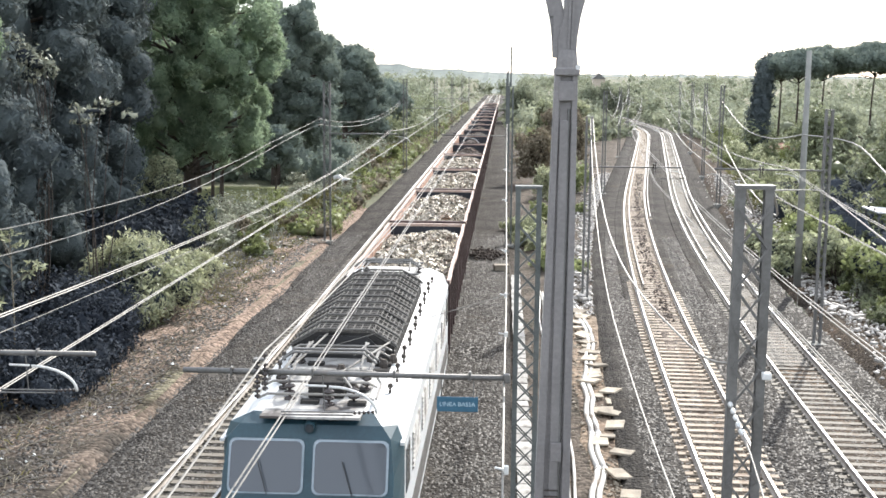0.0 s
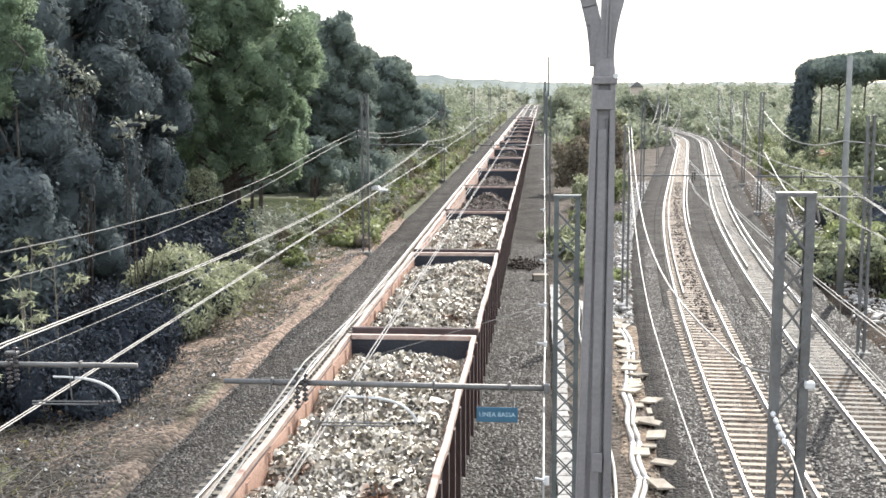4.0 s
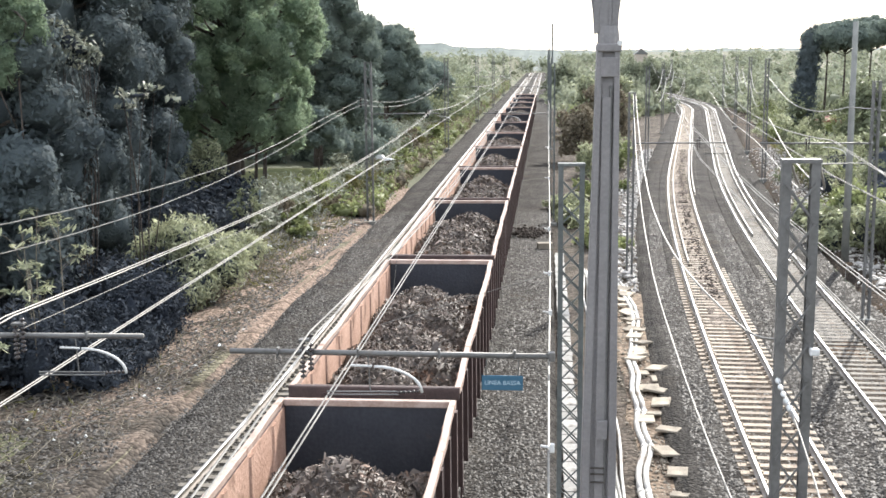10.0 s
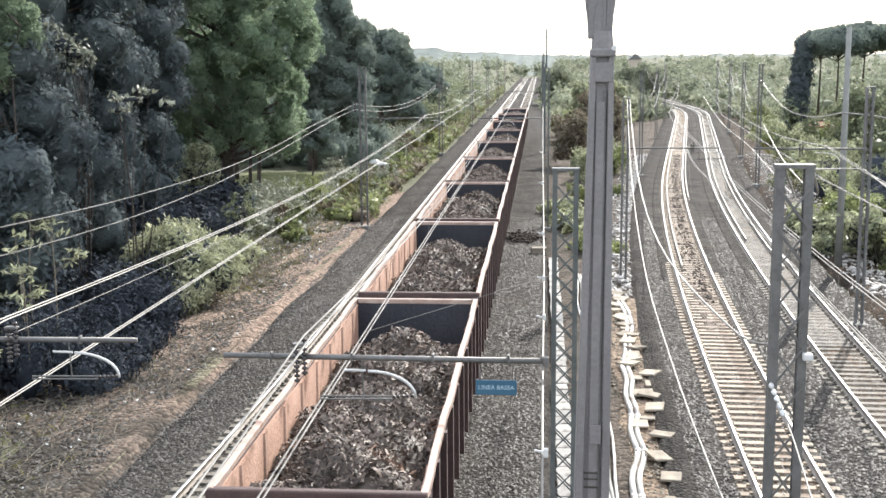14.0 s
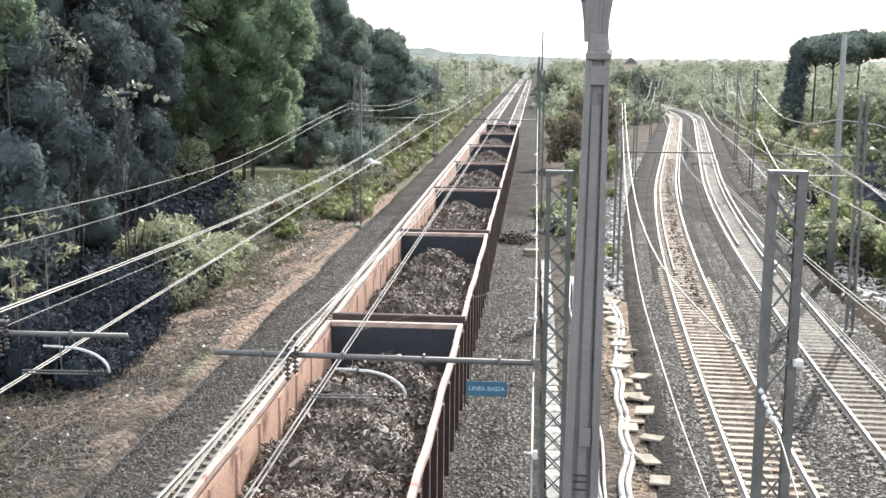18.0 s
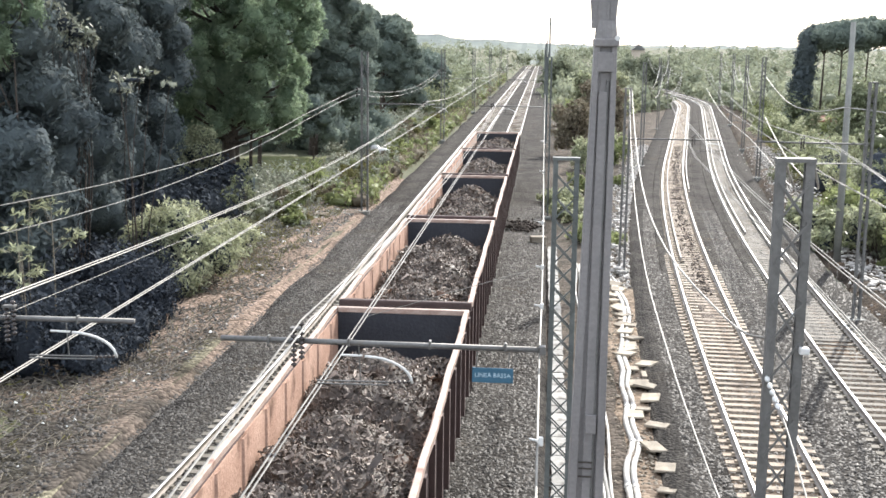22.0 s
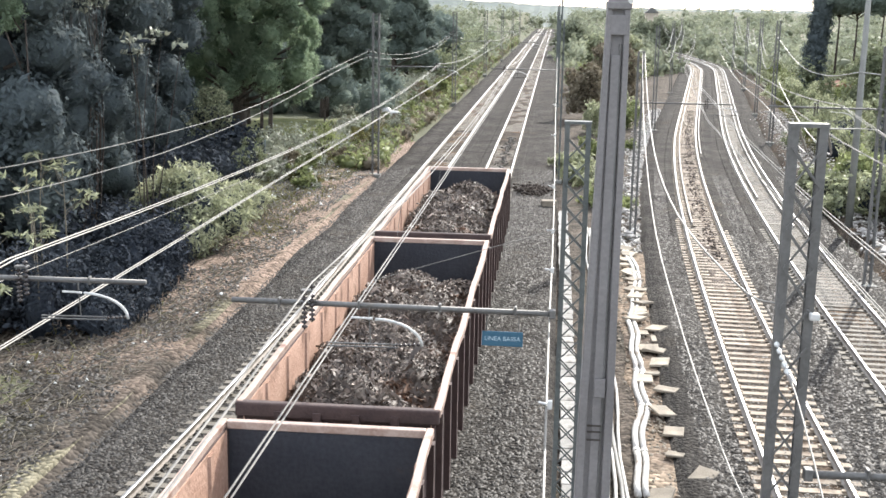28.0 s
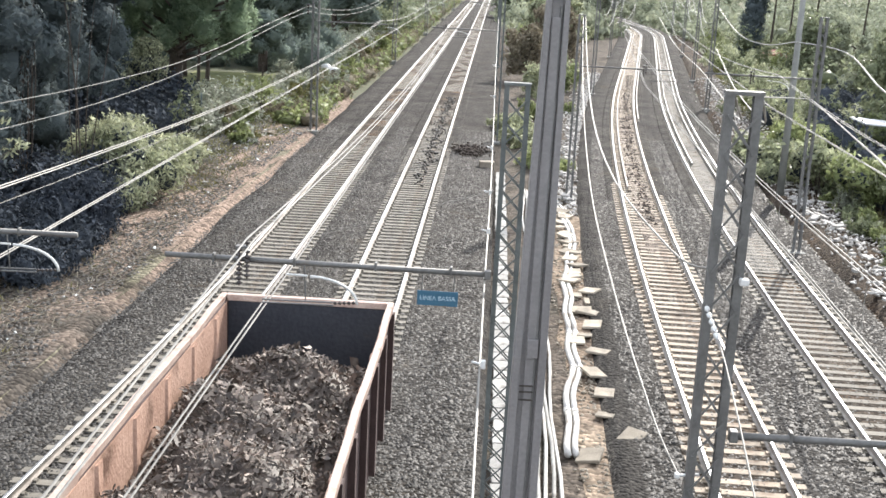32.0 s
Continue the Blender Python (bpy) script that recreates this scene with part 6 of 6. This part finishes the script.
    for x, y, z, rad, th in ((36.6, 150, 10.8, 3.8, 2.6), (40.6, 153, 11.2, 4.2, 2.8), (46.0, 150, 11.5, 5.2, 2.8), (52, 152, 11.3, 5.0, 2.8), (35.4, 154, 10.7, 2.0, 1.8)):
        cl = [(rad * q * math.cos(a), rad * q * math.sin(a), z + th * (0.55 - 0.6 * q * q) * up + r.normal(0, 0.15), 1.1, 1.1, 0.8) for q, n, up in ((0.2, 5, 1), (0.55, 11, 1), (0.9, 16, 1), (0.75, 12, -0.6), (1.0, 12, -1.2)) for a in np.linspace(0, 6.283, n, endpoint=False) + r.uniform(0, 1)]
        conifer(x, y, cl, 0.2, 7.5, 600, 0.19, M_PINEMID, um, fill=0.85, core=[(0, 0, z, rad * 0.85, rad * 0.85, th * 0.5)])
    cl = [(0.02 * i + r.uniform(0.2, 0.6) * math.cos(i * 2.4), 0.4 * math.sin(i * 2.4), 1.0 + i * 0.27, (1.35 - 0.012 * i) * r.uniform(0.7, 1.05), 1.3, r.uniform(0.8, 1.5)) for i in range(38)]
    conifer(31.7, 149, cl, 0.3, 1.0, 300, 0.2, M_PINE, "dark narrow cypress column", fill=0.8, name="cypress_tree", cat="cypress")
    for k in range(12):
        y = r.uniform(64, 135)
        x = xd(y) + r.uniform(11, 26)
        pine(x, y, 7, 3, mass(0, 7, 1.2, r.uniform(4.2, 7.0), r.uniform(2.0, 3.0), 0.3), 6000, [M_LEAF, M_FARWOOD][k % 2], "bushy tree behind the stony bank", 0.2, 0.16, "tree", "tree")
    # woods beyond
    pts = []
    for k in range(1100):
        y = 170 + 420 * r.random() ** 1.4
        x = r.uniform(-60, 60) * (y / 170) + 10
        if -11.8 - 0.004 * (y - 175) < x < 2.2 and y < 620:
            continue
        if y < 275 and abs(x - xc(min(y, 290)) - 1.8) < 6.5:
            continue
        hh = r.uniform(1.5, 3.2) + (y - 175) * 0.002
        pts.append((x, y, hh * 0.75 + ground_z(x, y), r.uniform(2.0, 5.0), r.uniform(2.0, 5.0), hh))
    for k in range(110):
        y = r.uniform(175, 288)
        sd = r.choice([-1, 1])
        x = xc(y) + 1.8 + sd * r.uniform(5.2, 9.0)
        hh = r.uniform(0.9, 2.0)
        if -12 < x < 2.4:
            continue
        pts.append((x, y, hh * 0.7 - 0.5, r.uniform(1.2, 2.4), r.uniform(1.2, 2.4), hh))
    for k in range(34):
        hh = r.uniform(2.6, 4.4)
        pts.append((r.uniform(-22, 12), r.uniform(576, 620), hh * 0.95 - 0.4, r.uniform(2.0, 4.0), r.uniform(2.0, 4.0), hh))
    wood("far_woods", pts, 110000, 0.46, M_FARWOOD, "green scrub woodland in the distance, paled for haze")
    pts = []
    for k in range(90):
        y = r.uniform(150, 260)
        x = -13 - abs(r.normal(0, 9))
        hh = r.uniform(1.2, 3.0)
        pts.append((x, y, hh * 0.8, r.uniform(1.5, 3), r.uniform(1.5, 3), hh))
    wood("verge_woods", pts, 36000, 0.2, M_LEAF, "scrub and low trees along the straight line")
    pts = []
    for k in range(90):
        y = r.uniform(60, 200)
        x = xd(y) + r.uniform(9, 48)
        hh = r.uniform(0.9, 2.4)
        pts.append((x, y, hh * 0.8, r.uniform(1.5, 3.5), r.uniform(1.5, 3.5), hh))
    wood("bank_woods", pts, 40000, 0.19, M_LEAF, "mixed green scrub behind the bank")
    # grass tufts on verges
    n = 26000
    y = 22 + 110 * r.random(n)
    left = r.random(n) < 0.55
    x = np.where(left, -11.2 - np.abs(r.normal(0, 2.6, n)), np.array([xd(min(v, 280)) for v in y]) + 5.0 + np.abs(r.normal(0, 2.0, n)))
    keep = ~(left & (y < 46) & (r.random(n) < 0.93))
    x, y = x[keep], y[keep]
    z = np.array([max(ground_z(a, b), -0.42) for a, b in zip(x, y)])
    v, f = leaf_quads(np.stack([x, y, z + 0.12], -1), np.tile([1.0, 0, 0], (len(x), 1)), 0.2, 0.14, 0.9, r)
    thing("dry_grass", "dry yellowing grass and weeds on the verges", "grass", me=soup("dry_grass", v, f, M_GRASS), kind="stuff")
    pts = []
    for k in range(60):
        y, x = r.uniform(100, 124), r.uniform(-32, -15.5)
        h = r.uniform(0.9, 2.2)
        pts.append((x, y, ground_z(x, y) + h * 0.6, r.uniform(1.0, 2.0), r.uniform(1.0, 2.0), h))
    wood("shaded_hedge", pts, 26000, 0.16, M_PINEMID, "dark shaded hedge behind the lawn", fill=0.8)
    pts = []
    for k in range(46):
        y, x = r.uniform(50, 82), r.uniform(16.2, 25)
        h = r.uniform(0.9, 2.3)
        pts.append((x + (y - 50) * 0.08, y, ground_z(x, y) + h * 0.6, r.uniform(0.9, 1.7), r.uniform(0.9, 1.7), h))
    wood("shaded_thicket", pts, 22000, 0.12, M_SHADELEAF, "thicket on the bank behind the bushes, coloured near black for shade", fill=0.8)
    for x, y, h in ((5.2, 120, 6.4), (7.5, 128, 5.6), (2.6, 104, 4.6)):
        pine(x, y, h, 3, mass(0, 12, 1.2, h, 2.1, 0.2), 5000, M_TWIGGY, "grey-brown half-bare tree between the lines", 0.14, 0.16, "tree", "tree", 0.35)
    # growth that reaches the ballast
    pts = []
    for k in range(420):
        y = 68 + 280 * (k / 420) ** 1.3
        x = -10.35 - abs(r.normal(0, 0.9)) - 0.002 * y
        h = r.uniform(0.15, 0.55) * (1 + y / 200)
        pts.append((x, y, -0.35 + h * 0.6, r.uniform(0.4, 1.0), r.uniform(0.6, 1.6), h))
    wood("edge_growth", pts[::2], 26000, 0.12, M_LEAFY, "yellow-green weeds spilling over the edge of the ballast", fill=0.6)
    wood("edge_growth", pts[1::2], 20000, 0.12, M_TWIGGY, "dry brown weeds spilling over the edge of the ballast", fill=0.6)
    # thin trunks that stand on the lawn
    for x, y, tr, h in ((-21.6, 85, 0.16, 6), (-20.2, 82, 0.2, 6), (-18.2, 92, 0.09, 4.2), (-24.2, 88, 0.14, 6)):
        cl = envelope(h * 0.62, h + 1.2, 1.5, 12, r, low=0.9, top=0.6, lump=(0.6, 0.9))
        conifer(x, y, cl, tr, h * 0.6, 1300, 0.12, M_PINEMID, "small dark pine standing on the lawn")
    # lawn seen below the conifers
    pts = []
    for k in range(120):
        y = r.uniform(62, 150)
        x = -13.2 - r.random() * 9
        if 80 < y < 100 and x < -17.5:
            continue
        h = r.uniform(0.35, 1.1)
        pts.append((x, y, ground_z(x, y) + h * 0.5, r.uniform(0.8, 1.8), r.uniform(0.8, 1.8), h))
    wood("verge_scrub", pts, 30000, 0.115, M_LEAFG, "low scrub and brambles between verge and conifers")
    me = Geo().box((-21.6, 91, -0.34), (6.4, 13, 0.1)).mesh("lawn", M_LAWN)
    tagged(new("lawn", me), "sun-lit lawn beyond the conifer trunks", "lawn", kind="structure")
    # hills
    for name, y, base, amp, c in (("hill_near", 640, 6.5, 4.0, 0.006), ("hill_far", 1300, 11.5, 5.0, 0.003)):
        xs = np.arange(-700, 900, 3.0)
        v = []
        for x in xs:
            h = base + amp * (noise.noise(Vector((x * c, y * 0.01, 1))) + 0.3 * noise.noise(Vector((x * c * 9, 3, 1))) + 0.3 * noise.noise(Vector((x * c * 26, 8, 1))) + 0.22 * noise.noise(Vector((x * c * 60, 5, 1))))
            h += (5.0 * math.exp(-((x + 150) / 130) ** 2) + 3.2 * math.exp(-((x + 130) / 22) ** 4) if y > 1000 else 2.5 * math.exp(-((x + 40) / 70) ** 2))
            v += [(x, y, -5), (x, y + 60, h)]
        f = [(2 * i, 2 * i + 2, 2 * i + 3, 2 * i + 1) for i in range(len(xs) - 1)]
        me = bpy.data.meshes.new(name)
        me.from_pydata(v, [], f)
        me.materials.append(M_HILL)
        tagged(new(name, me), "low wooded hill on the horizon, haze put into its colour", "hill", kind="structure")


def house(x, y, w, dpt, h, roof, label, turn=0):
    z = ground_z(x, y) - 0.1
    t = thing("house", label, "house", pose(x, y, z, 0, 0, turn), "houses")
    part("wall", Geo().box((0, 0, h / 2), (w, dpt, h)).mesh("wall", M_WALLPINK), t)
    part("roof", Geo().prism([(-w / 2 - 0.3, 0), (w / 2 + 0.3, 0), (0, roof)], dpt + 0.6, pose(0, dpt / 2 + 0.3, h, 90, 0, 0)).mesh("roof", M_ROOFTILE if h < 5 else M_GALV), t)
    for k in (-0.28, 0.28):
        wi = part("window", Geo().box((k * w, -dpt / 2 - 0.01, h * 0.55), (0.9, 0.06, 1.1)).mesh("window", M_WHITEMETAL), t)
        part("pane", Geo().box((k * w, -dpt / 2 - 0.03, h * 0.55), (0.74, 0.06, 0.94)).mesh("pane", M_GLASS), wi)
    return t


def build_buildings():
    house(31.2, 131, 3.0, 4.0, 1.9, 0.5, "low pink plastered house with a tiled roof among trees")
    house(23.5, 300, 3.0, 4.0, 9.3, 1.5, "tall pale house rising above distant scrub")
    s = thing("open_shed", "open shed with a white sheet-metal roof behind bushes", "shed", pose(20.6, 61, ground_z(20.6, 61)))
    part("roof", Geo().box((0, 0, 2.35), (3.4, 2.6, 0.1), Matrix.Rotation(0.06, 3, "Y")).mesh("roof", M_WHITEMETAL, bevel=0.02), s)
    for sx in (-1.5, 1.5):
        for sy in (-1.1, 1.1):
            part("post", Geo().box((sx, sy, 1.15), (0.1, 0.1, 2.4)).mesh("post", M_GALV), s)
    for k in range(3):
        d = thing("plastic_drum", "white plastic drum under the shed roof", "drum", pose(19.8 + k * 0.8, 60.4, ground_z(20, 60) + 0.02), "drums")
        part("drum_body", Geo().tube([(0, 0, 0), (0, 0, 0.06), (0, 0, 0.8), (0, 0, 0.88)], [0.26, 0.3, 0.3, 0.24], 14).mesh("drum_body", M_WHITEMETAL, smooth=True), d)
        part("lid", Geo().tube([(0, 0, 0.88), (0, 0, 0.93)], 0.16, 12).mesh("lid", M_WHITEINS), d)


def build_ditch():
    # pale cable ducts snaking along the strip
    path = [(2.0, 22), (2.05, 24.4), (2.35, 27.4), (2.42, 30.2), (2.6, 35.5), (3.2, 42.1), (2.85, 49.4), (2.8, 56)]
    for dx, rr in ((0, 0.075), (0.165, 0.07)):
        duct = thing("cable_duct", "white plastic cable duct lying loosely on the earth strip", "cable duct", group="cable ducts")
        for i in range(len(path) - 1):
            pts = []
            for q in np.linspace(0, 1, 7):
                a, b = path[i], path[i + 1]
                y = a[1] + (b[1] - a[1]) * q
                pts.append((a[0] + (b[0] - a[0]) * q + dx + 0.05 * math.sin(y * 1.9), y, -0.27))
            part("duct_length", Geo().tube(pts, rr, 8).mesh("duct_length", M_PIPE, smooth=True), duct)
            p, q = Vector(pts[-1]), Vector(pts[-2])
            e = (p - q).normalized() * 0.09
            part("coupling", Geo().tube([p - e, p + e], rr * 1.18, 10).mesh("coupling", M_PIPE), duct)
    r = np.random.default_rng(5)
    slabs = [Geo().box((0, 0, 0), s).mesh("trough_lid", M_SLAB, bevel=0.015) for s in ((0.5, 0.6, 0.07), (0.46, 0.66, 0.06), (0.56, 0.5, 0.07), (0.4, 0.42, 0.05))]
    spots = [(30.2 + 0.75 * k + r.normal(0, 0.3), 3.06 + r.normal(0, 0.16)) for k in range(23)] + [(24.2, 2.9), (25.6, 3.0), (26.9, 2.85), (28.6, 3.1), (23.0, 3.35), (22.0, 2.4), (29.5, 2.6)]
    for y, x in spots:
        thing("trough_lid", "loose weathered concrete trough lid on the earth", "concrete slab", pose(x, y, -0.27 + r.uniform(0, 0.1), r.normal(0, 4), r.normal(0, 5), r.normal(0, 30)), "trough lids", me=slabs[int(r.integers(0, 4))])
    tr = thing("cable_trough", "pale concrete cable trough with loose lids beside the masts", "cable trough")
    lid = Geo().box((0, 0, 0), (0.42, 0.6, 0.06)).mesh("lid", M_TROUGH, bevel=0.01)
    part("channel", Geo().box((0.62, 35, -0.42), (0.36, 40, 0.3)).mesh("channel", M_CONCPOLE), tr)
    for k in range(62):
        part("lid", lid, tr, at=pose(0.62 + r.normal(0, 0.015), 15.5 + k * 0.64, -0.235 + r.uniform(0, 0.02), r.normal(0, 0.8), r.normal(0, 1.2), r.normal(0, 2)))
    strip("ditch_soil", lambda y: 2.15 + 0.012 * (y - 20) + 0.1 * math.sin(y), lambda y: 3.55 + 0.012 * (y - 20) + 0.12 * math.sin(y * 1.7), 14, 46, -0.325, -0.5, M_SOIL, "tan sandy soil under the scattered lids", cross=8, rough=0.1, shoulder=0.15)
    # pale rubble along the bank and in the strip
    def bank(n):
        y = 33 + 90 * r.random(n) ** 1.2 - 8
        x = np.array([xd(v) for v in y]) + r.normal(4.3, 0.75, n)
        return np.stack([x, y, np.full(n, -0.15) + r.uniform(-0.05, 0.1, n)], -1)

    def mid(n):
        y = 46 + 70 * r.random(n)
        x = np.array([xc(v) for v in y]) - 2.7 - np.abs(r.normal(0, 0.7, n))
        return np.stack([x, y, np.full(n, -0.3) + r.uniform(-0.05, 0.08, n)], -1)

    def clods(n):
        y = 50 + 36 * r.random(n) ** 0.8
        return np.stack([XB + 0.08 + r.normal(0, 0.16, n) * (1 + 0.6 * np.sin(y * 1.7)), y, np.full(n, -0.14)], -1)

    def crumbs(n):
        y = 44 + 70 * r.random(n)
        x = np.array([xc(v) for v in y]) + 0.2 + r.normal(0, 0.22, n)
        return np.stack([x, y, np.full(n, -0.17)], -1)

    def ditch(n):
        y = 20 + 30 * r.random(n)
        x = 2.75 + 0.012 * (y - 24) + r.normal(0, 0.4, n)
        return np.stack([x, y, np.full(n, -0.33)], -1)
    for name, f, n, lo, hi, m, lb in (("rubble", bank, 4200, 0.03, 0.11, M_RUBBLE, "pale stones and rubble along the bank"), ("rubble", mid, 2600, 0.03, 0.12, M_RUBBLE, "pale stones and rubble beside the curve"), ("track_crumbs", crumbs, 1300, 0.03, 0.09, M_BARK, "dark crumbs and clods lying between the rails"), ("track_clods", clods, 420, 0.05, 0.12, M_STONE, "dark clods and broken wood along the middle of the freight track"), ("rubble", ditch, 1500, 0.02, 0.09, M_SLAB, "tan broken concrete crumbs around the lids")):
        v, t = pebbles(n, f, lo, hi, r)
        thing(name, lb, "rubble", me=soup(name, v, t, m), kind="stuff")
    # bundle of pale cables beside the mast foot
    for k in range(5):
        pts = [(1.22 + 0.12 * k + 0.05 * math.sin(y * 0.8 + k) + 0.012 * (y - 20), y, -0.28 + 0.03 * (k % 2)) for y in np.arange(18, 52, 1.5)]
        thing("cable", "pale cable lying along the earth strip", "cable", me=Geo().tube(pts, 0.04, 6).mesh("cable", M_TROUGH if k % 2 else M_PIPE, smooth=True), group="cables")
    # verge litter
    n = 2600
    y = 20 + 34 * r.random(n)
    x = r.uniform(-15.5, -10.6, n)
    v, t = [], []
    g = Geo()
    for k in range(n):
        a, L = r.uniform(0, 3.14), r.uniform(0.08, 0.45)
        if k % 11 == 0:
            L = r.uniform(0.6, 1.5)
        g.tube([(x[k], y[k], -0.27), (x[k] + L * math.cos(a), y[k] + L * math.sin(a), -0.27 + r.uniform(0, 0.16))], 0.011, 4)
    thing("twigs", "dry twigs and stalks littering the verge", "twigs", me=g.mesh("twigs", M_TWIG), kind="stuff")

    def verge(n):
        yy = 18 + 62 * r.random(n)
        return np.stack([r.uniform(-15.0, -10.4, n), yy, np.full(n, -0.28)], -1)
    for name, n, lo, hi, m, lb in (("verge_stones", 15000, 0.03, 0.085, M_STONE, "dark stones and clods strewn on the verge"), ("verge_litter", 160, 0.04, 0.11, M_LITTER, "scraps of pale plastic and paper on the verge")):
        v, t = pebbles(n, verge, lo, hi, r, True)
        thing(name, lb, "litter" if "litter" in name else "stones", me=soup(name, v, t, m), kind="stuff")
    frag = [Geo().box((0, 0, 0), q).mesh("concrete_fragment", M_RUBBLE, bevel=0.012) for q in ((0.42, 0.3, 0.07), (0.3, 0.24, 0.08), (0.55, 0.26, 0.07), (0.22, 0.2, 0.1))]
    for k in range(150):
        if k < 95:
            y = 27 + 48 * r.random() ** 1.2
            x = xd(y) + 3.35 + 0.012 * (y - 27) + r.normal(0, 0.42)
        elif k < 112:
            y = 25 + (k - 95) * 0.55
            x = xd(y) + 3.9 + 0.12 * math.sin(k * 1.1)
        else:
            y = r.uniform(46, 84)
            x = xc(y) - 3.0 - abs(r.normal(0, 0.45))
        thing("concrete_fragment", "pale broken slab of concrete lying on the bank", "rubble", pose(x, y, -0.12 + r.uniform(-0.03, 0.06), r.normal(0, 8), r.normal(0, 8), r.uniform(0, 180)), "concrete fragments", me=frag[int(r.integers(0, 4))])
    f = thing("fence", "low bluish steel fence beside the pine", "fence")
    for k in range(6):
        part("post", Geo().box((-19.0 + 0.34 * k, 65.2 + 0.75 * k, 0.35), (0.07, 0.07, 1.6)).mesh("post", M_FENCE, bevel=0.01), f)
    for zz in (0.55, 0.95):
        part("rail", Geo().beam((-19.0, 65.2, zz), (-17.3, 68.95, zz), 0.04).mesh("rail", M_FENCE), f)
    sh = thing("crumpled_sheet", "pale crumpled plastic sheet in the weeds", "plastic sheet", pose(-13.6, 98.5, 0.0))
    part("sheet", inner_mass("sheet", [(0, 0, 0.1, 1.1, 0.8, 0.55), (-0.5, 0.2, 0.3, 0.6, 0.5, 0.5)], 1.0, 2, M_PALESHEET), sh)
    for x, y, s0 in ((-12.9, 60.2, 0.22), (-13.2, 60.9, 0.17), (-12.5, 59.8, 0.13), (-13.4, 62.6, 0.2), (-12.2, 57.5, 0.15), (-13.0, 58.6, 0.12), (-12.6, 61.5, 0.12)):
        q = thing("rubbish", "torn turquoise and white plastic rubbish on the verge", "rubbish", pose(x, y, -0.2, 0, 0, s0 * 900), "rubbish")
        part("bag", inner_mass("bag", [(0, 0, 0.05, s0, s0 * 0.7, s0 * 0.5)], 1.0, 1, M_TURQ if s0 > 0.16 else M_PALESHEET), q)
    for k in range(5):
        pl = thing("plank", "weathered pale board lying in the shade of the verge", "plank", pose(-13.2 + 0.5 * k + r.normal(0, 0.3), 64 + r.normal(0, 0.8), -0.18, r.normal(0, 4), r.normal(0, 5), r.uniform(0, 170)), "planks")
        part("board", Geo().box((0, 0, 0), (1.1, 0.13, 0.04)).mesh("board", M_SLAB), pl)

    def heap(n):
        return np.stack([r.normal(-0.95, 0.4, n), r.normal(60.6, 0.7, n), -0.25 + np.abs(r.normal(0, 0.13, n))], -1)
    v, t = pebbles(700, heap, 0.05, 0.13, r)
    thing("dirt_heap", "dark heap of spoil on the ballast beside the masts", "heap", me=soup("dirt_heap", v, t, M_BARK), kind="stuff")
    b = thing("boulder", "pale angular block lying on the verge", "boulder", pose(-13.9, 25.6, -0.25, 8, 5, 25))
    part("block", Geo().box((0, 0, 0.12), (0.75, 0.5, 0.34)).mesh("block", M_SLAB, bevel=0.06), b)
    s = thing("marker_stone", "pale concrete marker block beside the mast line", "concrete block", pose(-0.05, 56.2, -0.3, 0, 0, 8))
    part("block", Geo().box((0, 0, 0.18), (0.75, 0.5, 0.4)).mesh("block", M_SLAB, bevel=0.03), s)


def motions():
    for ob, off, x in TRAIN:
        walk(ob, [(t, pose(x, s + off, 0)) for t, s in TRAVEL])


build_ground()
build_beds()
build_masts()
build_wires()
build_more_wires()
build_train()
build_green()
build_buildings()
build_ditch()
build_tracks()
build_stones()
motions()
